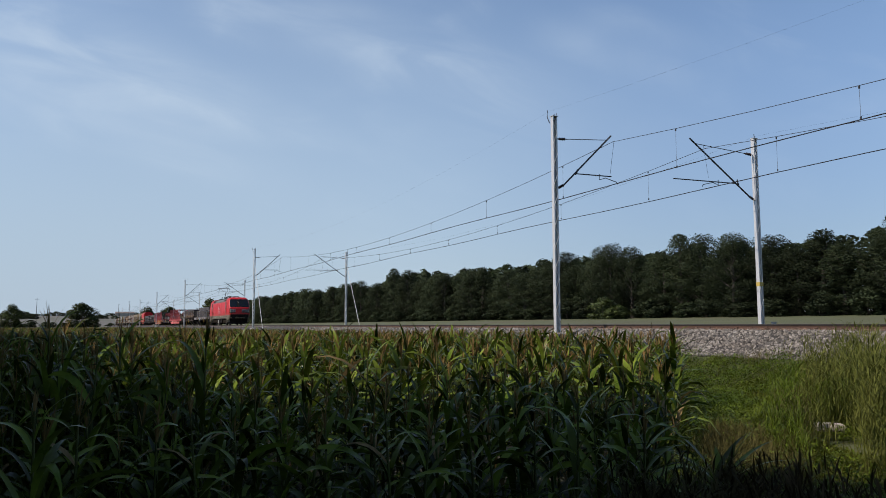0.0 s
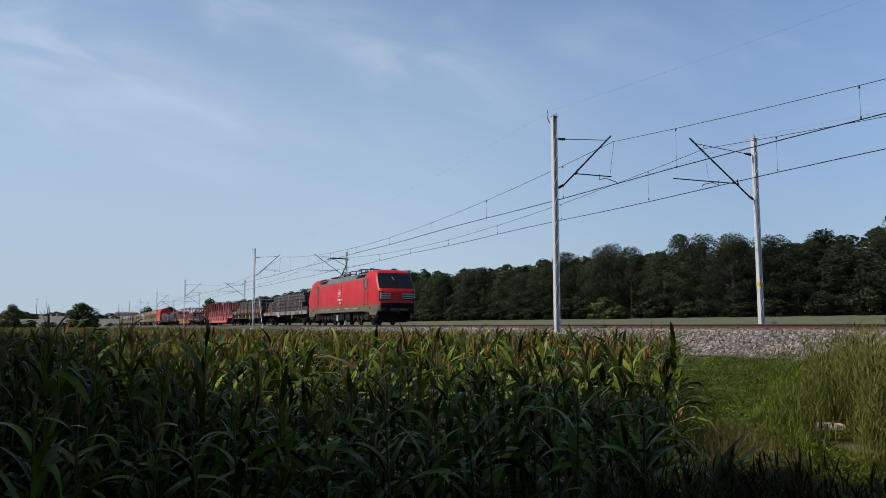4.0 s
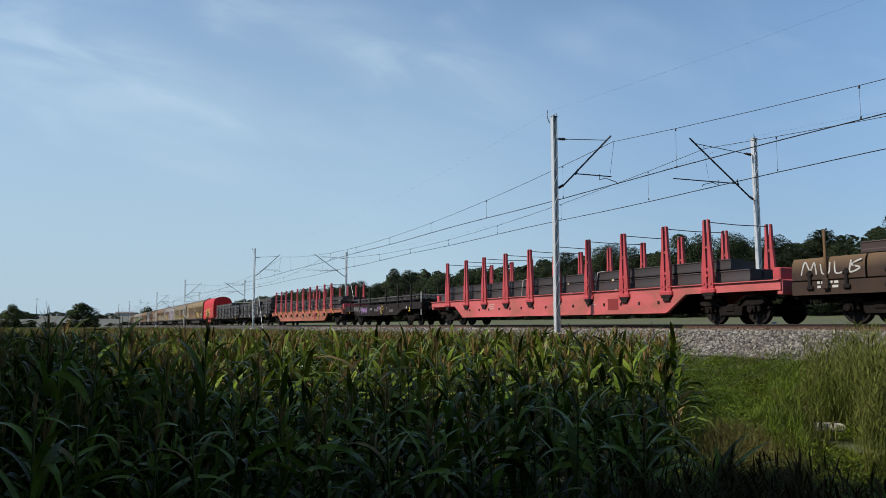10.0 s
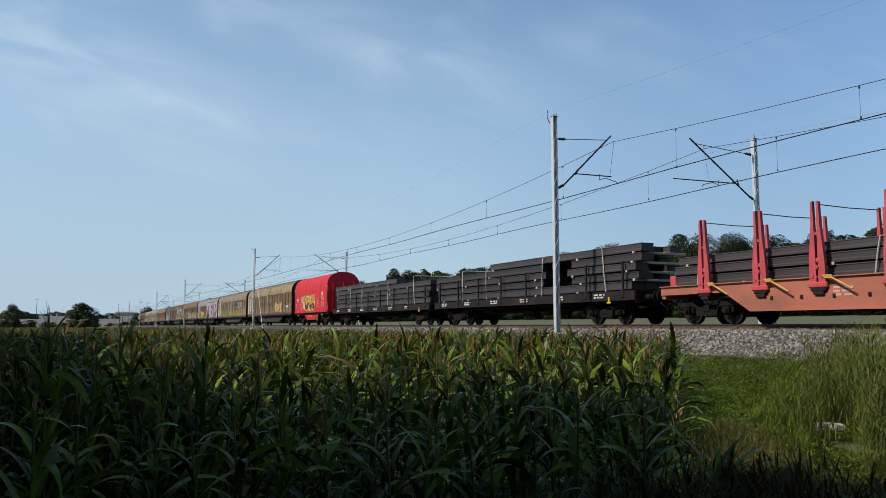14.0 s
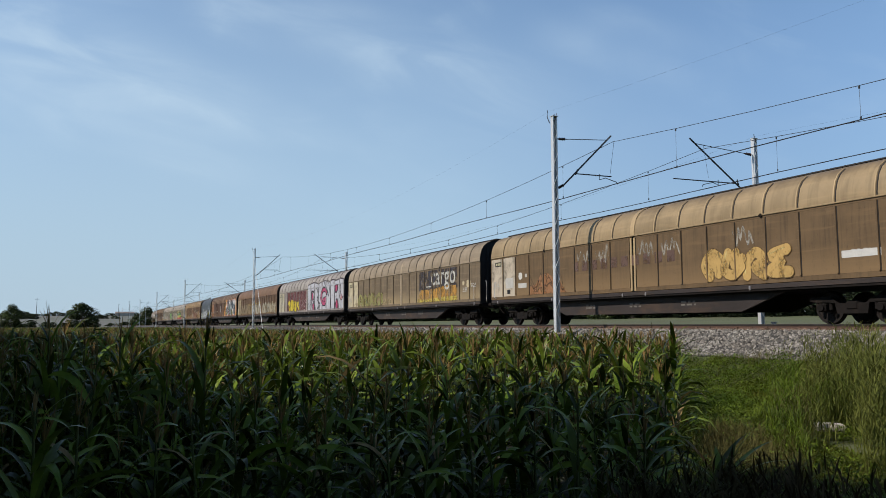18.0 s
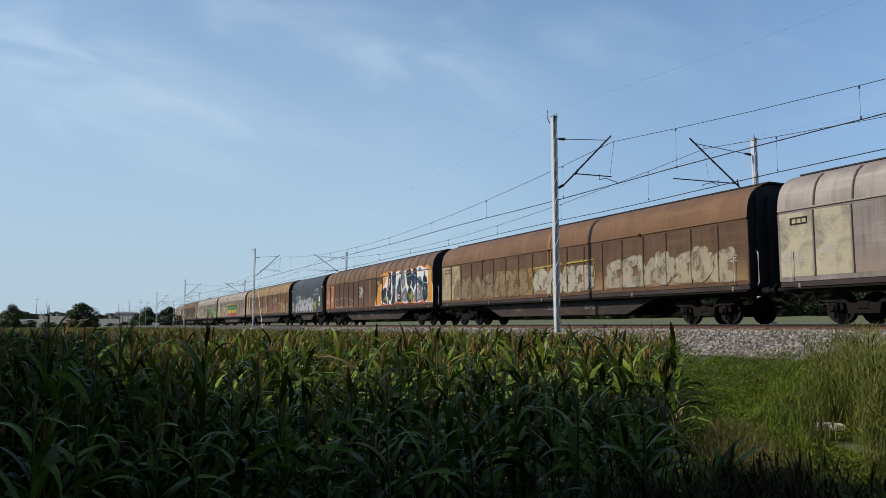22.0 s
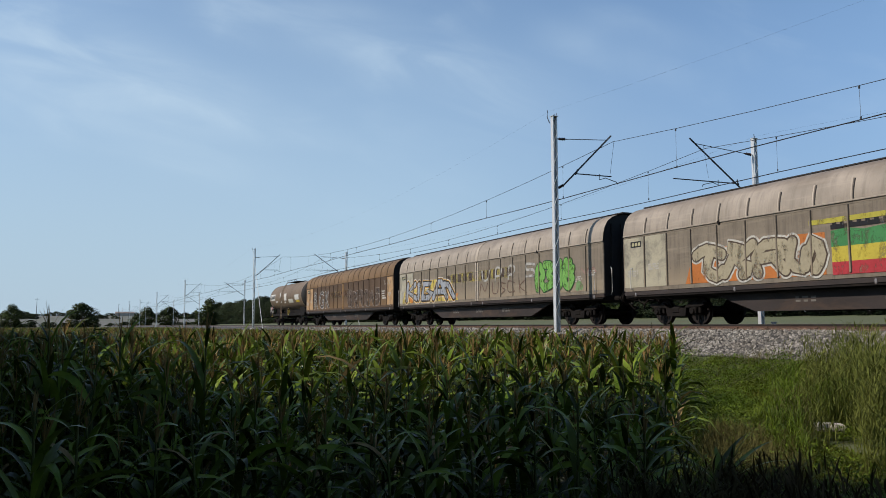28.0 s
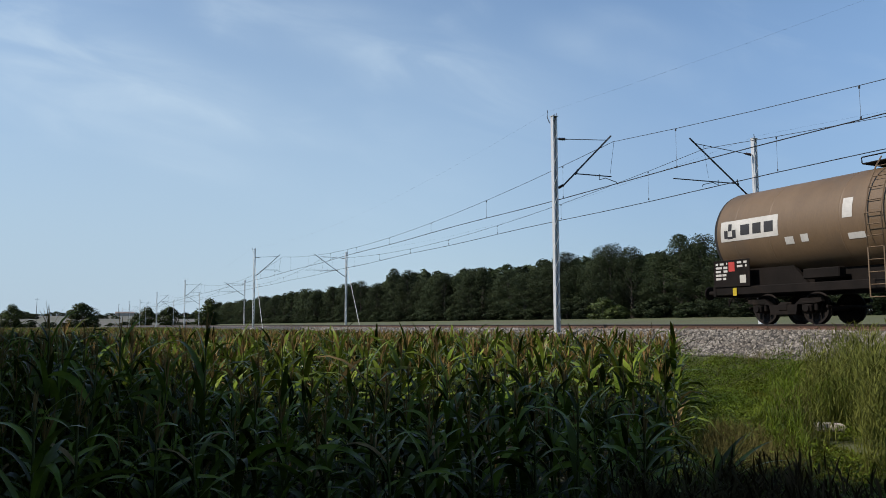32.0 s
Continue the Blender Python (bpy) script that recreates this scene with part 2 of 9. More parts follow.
# ---- mesh helpers ----
class Shape:
    """Vertices and faces gathered for one mesh."""

    def __init__(self):
        self.v, self.f = [], []

    def add(self, verts, faces):
        k = len(self.v)
        self.v.extend(tuple(p) for p in verts)
        self.f.extend(tuple(i + k for i in fc) for fc in faces)
        return self

    def box(self, c, s, b=0.0, turn=None):
        hx, hy, hz = s[0] / 2, s[1] / 2, s[2] / 2
        if b <= 0:
            vs = [(x * hx, y * hy, z * hz) for x in (-1, 1) for y in (-1, 1) for z in (-1, 1)]
            fs = [(0, 1, 3, 2), (4, 6, 7, 5), (0, 4, 5, 1), (2, 3, 7, 6), (0, 2, 6, 4), (1, 5, 7, 3)]
        else:
            b = min(b, hx * 0.9, hy * 0.9, hz * 0.9)
            vs, ix = [], {}
            for x in (-1, 1):
                for y in (-1, 1):
                    for z in (-1, 1):
                        for a in range(3):
                            ix[x, y, z, a] = len(vs)
                            d = [b, b, b]
                            d[a] = 0
                            vs.append((x * (hx - d[0]), y * (hy - d[1]), z * (hz - d[2])))
            fs = []
            for a in range(3):
                for sgn in (-1, 1):
                    o = [i for i in range(3) if i != a]
                    ring = []
                    for p, q in ((-1, -1), (1, -1), (1, 1), (-1, 1)):
                        k = [0, 0, 0]
                        k[a], k[o[0]], k[o[1]] = sgn, p, q
                        ring.append(ix[k[0], k[1], k[2], a])
                    fs.append(tuple(ring if (sgn > 0) == (a != 1) else ring[::-1]))
            for a in range(3):
                o = [i for i in range(3) if i != a]
                for p in (-1, 1):
                    for q in (-1, 1):
                        k0, k1 = [0, 0, 0], [0, 0, 0]
                        k0[a], k1[a] = -1, 1
                        for k in (k0, k1):
                            k[o[0]], k[o[1]] = p, q
                        fs.append((ix[(*k0, o[0])], ix[(*k1, o[0])], ix[(*k1, o[1])], ix[(*k0, o[1])]))
            for x in (-1, 1):
                for y in (-1, 1):
                    for z in (-1, 1):
                        fs.append(tuple(ix[x, y, z, a] for a in range(3)))
        m = Matrix.Translation(c) @ (turn or Matrix.Identity(4))
        return self.add([m @ Vector(p) for p in vs], fs)

    def tube(self, pts, r, n=6, cap=True):
        """A round bar along pts; r a number or one for each point."""
        pts = [Vector(p) for p in pts]
        rs = r if isinstance(r, (list, tuple)) else [r] * len(pts)
        rings = []
        for i, p in enumerate(pts):
            d = (pts[min(i + 1, len(pts) - 1)] - pts[max(i - 1, 0)]).normalized()
            u = d.cross(Vector((0, 0, 1)))
            if u.length < 1e-3:
                u = d.cross(Vector((0, 1, 0)))
            u.normalize()
            w = d.cross(u)
            rings.append([p + rs[i] * (math.cos(2 * math.pi * k / n) * u + math.sin(2 * math.pi * k / n) * w) for k in range(n)])
        return self.loft(rings, True, cap)

    def loft(self, rings, closed=True, cap=True):
        n = len(rings[0])
        vs = [p for ring in rings for p in ring]
        fs = []
        for i in range(len(rings) - 1):
            for k in range(n if closed else n - 1):
                a, b = i * n + k, i * n + (k + 1) % n
                fs.append((a, b, b + n, a + n))
        if cap and closed:
            fs += [tuple(range(n))[::-1], tuple(range((len(rings) - 1) * n, len(rings) * n))]
        return self.add(vs, fs)

    def prism(self, outline, axis, a, b):
        """An outline of (p, q) pairs drawn out along an axis from a to b."""
        def place(p, q, h):
            return ((h, p, q), (p, h, q), (p, q, h))["xyz".index(axis)]
        return self.loft([[place(p, q, a) for p, q in outline], [place(p, q, b) for p, q in outline]])

    def mesh(self, name, mat, smooth=30):
        return mesh_from(name, self.v, self.f, mat, smooth)


def mesh_from(name, verts, faces, mat, smooth=30):
    me = bpy.data.meshes.new(name)
    me.from_pydata([tuple(v) for v in verts], [], faces)
    me.materials.append(MAT[mat] if isinstance(mat, str) else mat)
    if smooth:
        me.polygons.foreach_set("use_smooth", [True] * len(me.polygons))
        if smooth < 180:
            me.set_sharp_from_angle(angle=radians(smooth))
    me.update()
    return me


def fix_normals(me):
    bm = bmesh.new()
    bm.from_mesh(me)
    bmesh.ops.recalc_face_normals(bm, faces=bm.faces)
    bm.to_mesh(me)
    bm.free()
    return me


def part(name, shape, mat, parent, label="", smooth=30, at=None):
    """One mesh object under a thing or a part."""
    me = shape if isinstance(shape, bpy.types.Mesh) else fix_normals(shape.mesh(name, mat, smooth))
    ob = new(name, me)
    ob.parent = parent
    if at is not None:
        ob.matrix_basis = at
    return tagged(ob, label) if label else ob


def thing(name, label, category, group="", at=None, kind=""):
    ob = new(name)
    ob.empty_display_size = 0.3
    if at is not None:
        ob.matrix_basis = at
    return tagged(ob, label, category, group, kind)


def solid(name, shape, mat, label, category="", kind="", group="", smooth=30):
    me = shape if isinstance(shape, bpy.types.Mesh) else fix_normals(shape.mesh(name, mat, smooth))
    return tagged(new(name, me), label, category, group, kind)


# ---- ground ----
def ground_height(x, y):
    """Field in front, the railway bank, and the meadow that climbs gently to the wood."""
    if y < 12.4:
        return 0.0
    if y < 16.6:
        k = (y - 12.4) / 4.2
        return 0.95 * k * k
    if y < 27.5:
        return 0.95
    if y < 33.0:
        return 0.95 + 0.05 * (y - 27.5) / 5.5
    if y < 125.0:
        k = (y - 33.0) / 92.0
        return 1.0 + 2.7 * k
    return 3.7


def make_ground():
    xs = [-2600, -1600, -1000, -700, -500, -380, -300, -240, -190, -150, -120, -95, -75, -60, -50]
    xs += list(np.arange(-42, 12.1, 0.75)) + [16, 24, 40, 70, 120, 200, 320, 480, 800, 1600]
    ys = [-2200, -1000, -500, -250, -120, -60, -30, -15] + list(np.arange(-8, 17.3, 0.6)) + [19, 22, 25, 27.5, 30, 33, 38, 45, 55, 70, 90, 110, 125, 160, 250, 500, 1000, 2200]
    verts = [(x, y, ground_height(x, y) + (0.05 * noise.noise((x * 0.8, y * 0.8, 0)) if -8 < y < 15 and x > -45 else 0)) for y in ys for x in xs]
    n = len(xs)
    faces = [(j * n + i, j * n + i + 1, (j + 1) * n + i + 1, (j + 1) * n + i) for j in range(len(ys) - 1) for i in range(n - 1)]
    me = mesh_from("ground", verts, faces, "meadow", 180)
    solid("ground", me, "meadow", "flat farmland of grass and stubble reaching the horizon", "ground", "structure")


make_ground()


def in_field(x, y):
    return y < 12.2 and x < -2.0 and x + 1.15 * max(y, 0.0) + 0.3 < 0


def make_field():
    """Dark bare soil under the maize, lying on the ground sheet."""
    s = Shape()
    verts, faces = [], []
    for i in range(128):
        for j in range(68):
            x, y = -2.0 - 0.375 * i, -13.0 + 0.375 * j
            if in_field(x, y) and x * x + y * y > 21:
                k = len(verts)
                for p, q in ((x, y), (x - 0.38, y), (x - 0.38, y + 0.38), (x, y + 0.38)):
                    verts.append((p, q, ground_height(p, q) + 0.05 * noise.noise((p * 0.8, q * 0.8, 0)) + 0.03))
                faces.append((k, k + 3, k + 2, k + 1))
    me = mesh_from("field_soil", verts, faces, "field_soil", 180)
    solid("field_soil", me, "field_soil", "dark crumbly soil of the maize field", "soil", "structure")


make_field()


# ---- railway ----
def bed_profile():
    return [(16.55, 0.90), (18.1, 1.58), (18.5, RAIL - 0.20), (19.0, RAIL - 0.175), (25.6, RAIL - 0.175), (26.0, 1.58), (27.4, 0.90)]


def make_railway():
    bed = Shape()
    xs = [-1500, -400, -120] + list(np.arange(-60, 6.1, 1.0)) + [30, 120, 500]
    rings = [[(x, y + (0.08 * noise.noise((x * 0.7, y, 3)) if -60 < x < 6 else 0), z) for y, z in bed_profile()] for x in xs]
    bed.loft(rings, closed=False)
    solid("ballast_bed", bed, "ballast_bed", "grey crushed-stone ballast bed of a double-track railway", "ballast", "structure")
    for k, c in enumerate((NEAR, FAR)):
        for side in (-1, 1):
            y = c + side * 0.755
            rail = Shape()
            outline = [(-0.075, -0.172), (0.075, -0.172), (0.072, -0.158), (0.012, -0.145), (0.009, -0.05), (0.034, -0.036), (0.036, -0.006), (0.028, 0.0),
                       (-0.028, 0.0), (-0.036, -0.006), (-0.034, -0.036), (-0.009, -0.05), (-0.012, -0.145), (-0.072, -0.158)]
            rail.prism([(y + p, RAIL + q) for p, q in outline], "x", -1500, 500)
            ob = solid("rail", rail, "rail_rust", "long rusty brown steel rail with a dark head", "rail", "structure", "rails of the two tracks", 20)
            top = Shape().prism([(y - 0.039, RAIL - 0.040), (y - 0.041, RAIL - 0.006), (y - 0.030, RAIL + 0.004), (y + 0.030, RAIL + 0.004), (y + 0.041, RAIL - 0.006), (y + 0.039, RAIL - 0.040)], "x", -1500, 500)
            part("rail_head", top, "rail_head", ob, "dark smooth steel head of the rail")
    # rail clips and sleepers
    sl = Shape()
    sl.prism([(-0.13, -0.10), (0.13, -0.10), (0.10, 0.0), (-0.10, 0.0)], "y", -1.3, 1.3)
    me = fix_normals(sl.mesh("sleeper", "sleeper"))
    bedob = bpy.data.objects["ballast_bed"]
    clips = Shape()
    far = Shape()
    for i in range(430):
        x = 6.0 - 0.6 * i
        for c in (NEAR, FAR):
            if i < 110:
                ob = new("sleeper", me)
                ob.parent = bedob
                ob.matrix_basis = pose(x, c, RAIL - 0.142)
            elif c == NEAR:
                far.box((x, c, RAIL - 0.18), (0.24, 2.6, 0.09))
        if i < 160:
            for c in (NEAR, FAR):
                for side in (-1, 1):
                    for off in (-0.11, 0.11):
                        clips.box((x, c + side * 0.755 + off, RAIL - 0.115), (0.12, 0.09, 0.05), 0.012)
    part("rail_clips", clips, "rail_rust", bedob)["kind"] = "stuff"
    part("far_sleepers", far, "sleeper", bedob)["kind"] = "stuff"


make_railway()


def stones(name, spots, size, mat, label, seed, parent=None):
    """Many small broken stones, as one mesh."""
    rng = np.random.default_rng(seed)
    base = np.array([(1, 0, 0), (-1, 0, 0), (0, 1, 0), (0, -1, 0), (0, 0, 1), (0, 0, -1), (.62, .62, .62), (-.6, .64, -.55)], float)
    tri = [(0, 2, 6), (2, 4, 6), (4, 0, 6), (2, 1, 4), (1, 3, 4), (3, 0, 4), (0, 3, 5), (0, 5, 2), (3, 1, 5), (2, 5, 7), (5, 1, 7), (1, 2, 7)]
    n = len(spots)
    p = np.repeat(base[None], n, 0) * (1 + 0.35 * (rng.random((n, 8, 1)) - 0.5))
    p *= size * (0.55 + 0.75 * rng.random((n, 1, 1))) * (1 + 0.5 * (rng.random((n, 1, 3)) - 0.5))
    q = rng.normal(size=(n, 4))
    q /= np.linalg.norm(q, axis=1)[:, None]
    w, x, y, z = q.T
    rot = np.stack([1 - 2 * (y * y + z * z), 2 * (x * y - z * w), 2 * (x * z + y * w), 2 * (x * y + z * w), 1 - 2 * (x * x + z * z), 2 * (y * z - x * w),
                    2 * (x * z - y * w), 2 * (y * z + x * w), 1 - 2 * (x * x + y * y)], 1).reshape(n, 3, 3)
    p = np.einsum("nij,nkj->nki", rot, p) + np.asarray(spots)[:, None, :]
    f = (np.array(tri)[None] + 8 * np.arange(n)[:, None, None]).reshape(-1, 3)
    me = bpy.data.meshes.new(name)
    me.from_pydata(p.reshape(-1, 3), [], f.tolist())
    me.materials.append(MAT[mat])
    ob = new(name, me)
    ob.parent = parent
    return tagged(ob, label, "" if parent else "stones", "", "stuff")


def make_stones():
    rng = np.random.default_rng(4)
    spots = []
    prof = bed_profile()
    ys, zs = [a for a, b in prof], [b for a, b in prof]
    while len(spots) < 36000:
        x = -7 - 62 * rng.random() ** 1.7
        y = 16.35 + 2.9 * rng.random()
        z = float(np.interp(y, ys, zs))
        spots.append((x, y, z + 0.015 * rng.random()))
    brown = [p for p in spots if p[1] > 18.45 + 0.3 * noise.noise((p[0], p[1], 2))]
    spots = [p for p in spots if p[1] <= 18.45 + 0.3 * noise.noise((p[0], p[1], 2))]
    count = len(brown) + 5500
    while len(brown) < count:
        x = 2 - 50 * rng.random() ** 1.3
        y = 19.4 + 7.4 * rng.random()
        brown.append((x, y, float(np.interp(y, ys, zs)) + 0.01))
    stones("rusty_stones", brown, 0.044, "ballast_rusty", "ballast stones stained brown by rust beside the rails", 6, bpy.data.objects["ballast_bed"])
    stones("ballast_stones", spots, 0.044, "ballast_stone", "loose grey and brownish broken ballast stones", 5, bpy.data.objects["ballast_bed"])


make_stones()


# ---- overhead line ----
def make_mast(top, base, side, sign):
    k = 0.88 if side > 0 else 1.16
    """Lattice mast of two channels with a cantilever; side = +1 carries its arm to +y. Origin on the rail level at the mast's axis."""
    m = thing("catenary_mast", "light grey lattice steel catenary mast with a dark cantilever arm", "mast", "catenary masts along the line")
    w, d = 0.205, 0.18
    for q in (-1, 1):
        ch = Shape()
        ch.box((0, q * (w / 2 - 0.005), (top + base) / 2), (d, 0.010, top - base), 0.003)
        for s in (-1, 1):
            ch.box((s * (d / 2 - 0.005), q * (w / 2 - 0.03), (top + base) / 2), (0.010, 0.05, top - base))
        part("channel", ch, "mast_paint", m)
    n = int((top - base) / 0.42)
    for s in (-1, 1):
        pts = [(s * d / 2, (0.46 if i % 2 else -0.46) * w, base + 0.15 + i * 0.42) for i in range(n + 1)]
        lace = Shape().tube(pts, 0.013, 4)
        part("lacing", lace, "mast_paint", m)
    cap = Shape().box((0, 0, top + 0.015), (d + 0.06, w + 0.05, 0.03), 0.006)
    part("cap", cap, "mast_paint", m)
    foot = Shape().box((0, 0, base - 0.2), (0.75, 0.65, 0.62), 0.04)
    part("footing", foot, "concrete", m, "concrete footing block")
    horn = Shape().tube([(-0.1, -side * 0.14, top - 0.25), (-0.15, -side * 0.22, top), (-0.16, -side * 0.2, top + 0.28)], 0.018, 5)
    part("wire_bracket", horn, "arm_steel", m)
    if sign:
        part("band", Shape().box((0, 0, 1.75), (d + 0.02, w + 0.02, 0.17)), "yellow_paint", m, "yellow painted marking band")
    arm = new("cantilever", fix_normals(Shape().tube([(0, side * 0.42, 5.62), (0, side * 3.0 * k, 7.72), (0, side * 3.22 * k, 7.90)], 0.036, 7).mesh("cantilever", "arm_steel")))
    arm.parent = m
    stay = Shape().tube([(0, side * 0.55, 7.53), (0, side * 3.0 * k, 7.70)], 0.016, 5)
    part("stay", stay, "arm_steel", arm)
    for z, y0, y1, z1 in ((5.46, 0.12, 0.46, 5.65), (7.50, 0.12, 0.62, 7.535)):
        pts, rs = [], []
        for j in range(13):
            u = j / 12
            pts.append((0, side * (y0 + u * (y1 - y0)), z + u * (z1 - z)))
            rs.append(0.022 if j % 2 == 0 or j < 2 or j > 10 else 0.065)
        part("insulator", Shape().tube(pts, rs, 8), "insulator", arm)
    reg = Shape().tube([(0, side * 1.0, 6.14), (0, side * (2.8 if side > 0 else 4.7), 6.16 if side > 0 else 6.08)], 0.024, 6)
    part("registration_tube", reg, "arm_steel", arm)
    part("tube_clamp", Shape().tube([(0, side * 1.0, 6.10), (0, side * 1.08, 6.20), (0, side * 1.1, 6.32)], 0.028, 5), "arm_steel", arm)
    part("steady_arm", Shape().tube([(0, side * 2.2, 6.22), (0, side * 2.2, 5.98), (0, side * 2.5, 6.08), (0, side * 3.05, 5.95), (0, side * 3.12, 5.86)], 0.016, 5), "arm_steel", arm)
    part("hanger", Shape().tube([(0, side * 2.98, 7.66), (0, side * 2.75, 6.26)], 0.008, 4), "wire", arm)
    return m


MAST_A = [(-25.7, 8.40), (-85.7, 8.40), (-149.6, 8.55), (-209.6, 8.5), (-273.0, 8.5), (-336.0, 8.5), (-399.0, 8.5), (34.5, 8.4), (95, 8.4)]
MAST_B = [(-24.6, 8.24), (-83.3, 8.24), (-143.8, 8.24), (-204.6, 8.4), (-266.0, 8.4), (-328.0, 8.4), (-390.0, 8.4), (35.5, 8.24), (95, 8.24)]
YA, YB = 17.0, 26.85


def make_overhead():
    for rows, y, side in ((MAST_A, YA, 1), (MAST_B, YB, -1)):
        first = make_mast(rows[0][1], -0.42 if side > 0 else -0.3, side, side < 0)
        first.matrix_basis = pose(rows[0][0], y, RAIL)
        plain = first if side > 0 else None
        for x, top in rows[1:]:
            if plain is None:
                plain = make_mast(top, -0.3, side, False)
                plain.matrix_basis = pose(x, y, RAIL)
            else:
                copy_thing(plain, pose(x, y, RAIL))
    # guy rods of the masts at the tension point
    for x, y in ((-85.7, YA), (-83.3, YB)):
        g = Shape().tube([(x + 0.1, y, RAIL + 6.9), (x + 5.1, y, RAIL - 0.55)], 0.024, 5)
        solid("guy_rod", g, "mast_paint", "light grey slanting steel guy rod beside a mast", "guy rod", "", "mast guy rods")
    # wires
    for rows, c, side in ((MAST_A, NEAR, 1), (MAST_B, FAR, -1)):
        xs = sorted(x for x, top in rows)
        mess, con, con2 = [], [], []
        drop = Shape()
        for x0, x1 in zip(xs, xs[1:]):
            for k in range(16):
                u = k / 16
                x = x0 + u * (x1 - x0)
                z = RAIL + (7.66 if side > 0 else 7.52) - 4 * 1.36 * u * (1 - u)
                yy = c + 0.12 * math.sin(x * 0.05)
                mess.append((x, yy, z))
                for lst, off in ((con, -0.025), (con2, 0.025)):
                    lst.append((x, yy + off, RAIL + (5.84 if side > 0 else 5.78) + 0.03 * math.sin(u * math.pi * 6)))
                if k % 2 == 1:
                    drop.tube([(x, yy, z), (x, yy, RAIL + 5.87)], 0.006, 3, False)
                    drop.box((x, yy, RAIL + 5.88), (0.035, 0.035, 0.08))
                    drop.box((x, yy, z - 0.05), (0.04, 0.04, 0.08))
        cat = thing("catenary", "dark overhead wire set hanging above one track", "overhead wire", "overhead wires")
        part("messenger_wire", Shape().tube(mess, 0.0115, 5), "wire", cat)
        part("contact_wire", Shape().tube(con, 0.0115, 5), "wire", cat)
        part("contact_wire", Shape().tube(con2, 0.0115, 5), "wire", cat)
        part("droppers", drop, "wire", cat)
        feed = []
        yf = (YA - 0.2) if side > 0 else (YB + 0.2)
        for x0, x1 in zip(xs, xs[1:]):
            for k in range(12):
                u = k / 12
                feed.append((x0 + u * (x1 - x0), yf, RAIL + 8.6 - (0.2 if side < 0 else 0) - 4 * 1.15 * u * (1 - u)))
        solid("earth_wire", Shape().tube(feed, 0.0016 if side > 0 else 0.0020, 4), "wire", "thin earth wire running along the mast tops", "wire", "", "earth wires")
    post = thing("marker_post", "short white concrete marker post beside the far track", "post", at=pose(-24.6, 27.6, RAIL - 0.95))
    part("post", Shape().box((0, 0, 0.5), (0.17, 0.15, 1.0), 0.02), "white_paint", post)
    part("cap", Shape().box((0, 0, 1.03), (0.2, 0.18, 0.06), 0.015), "concrete", post)


make_overhead()


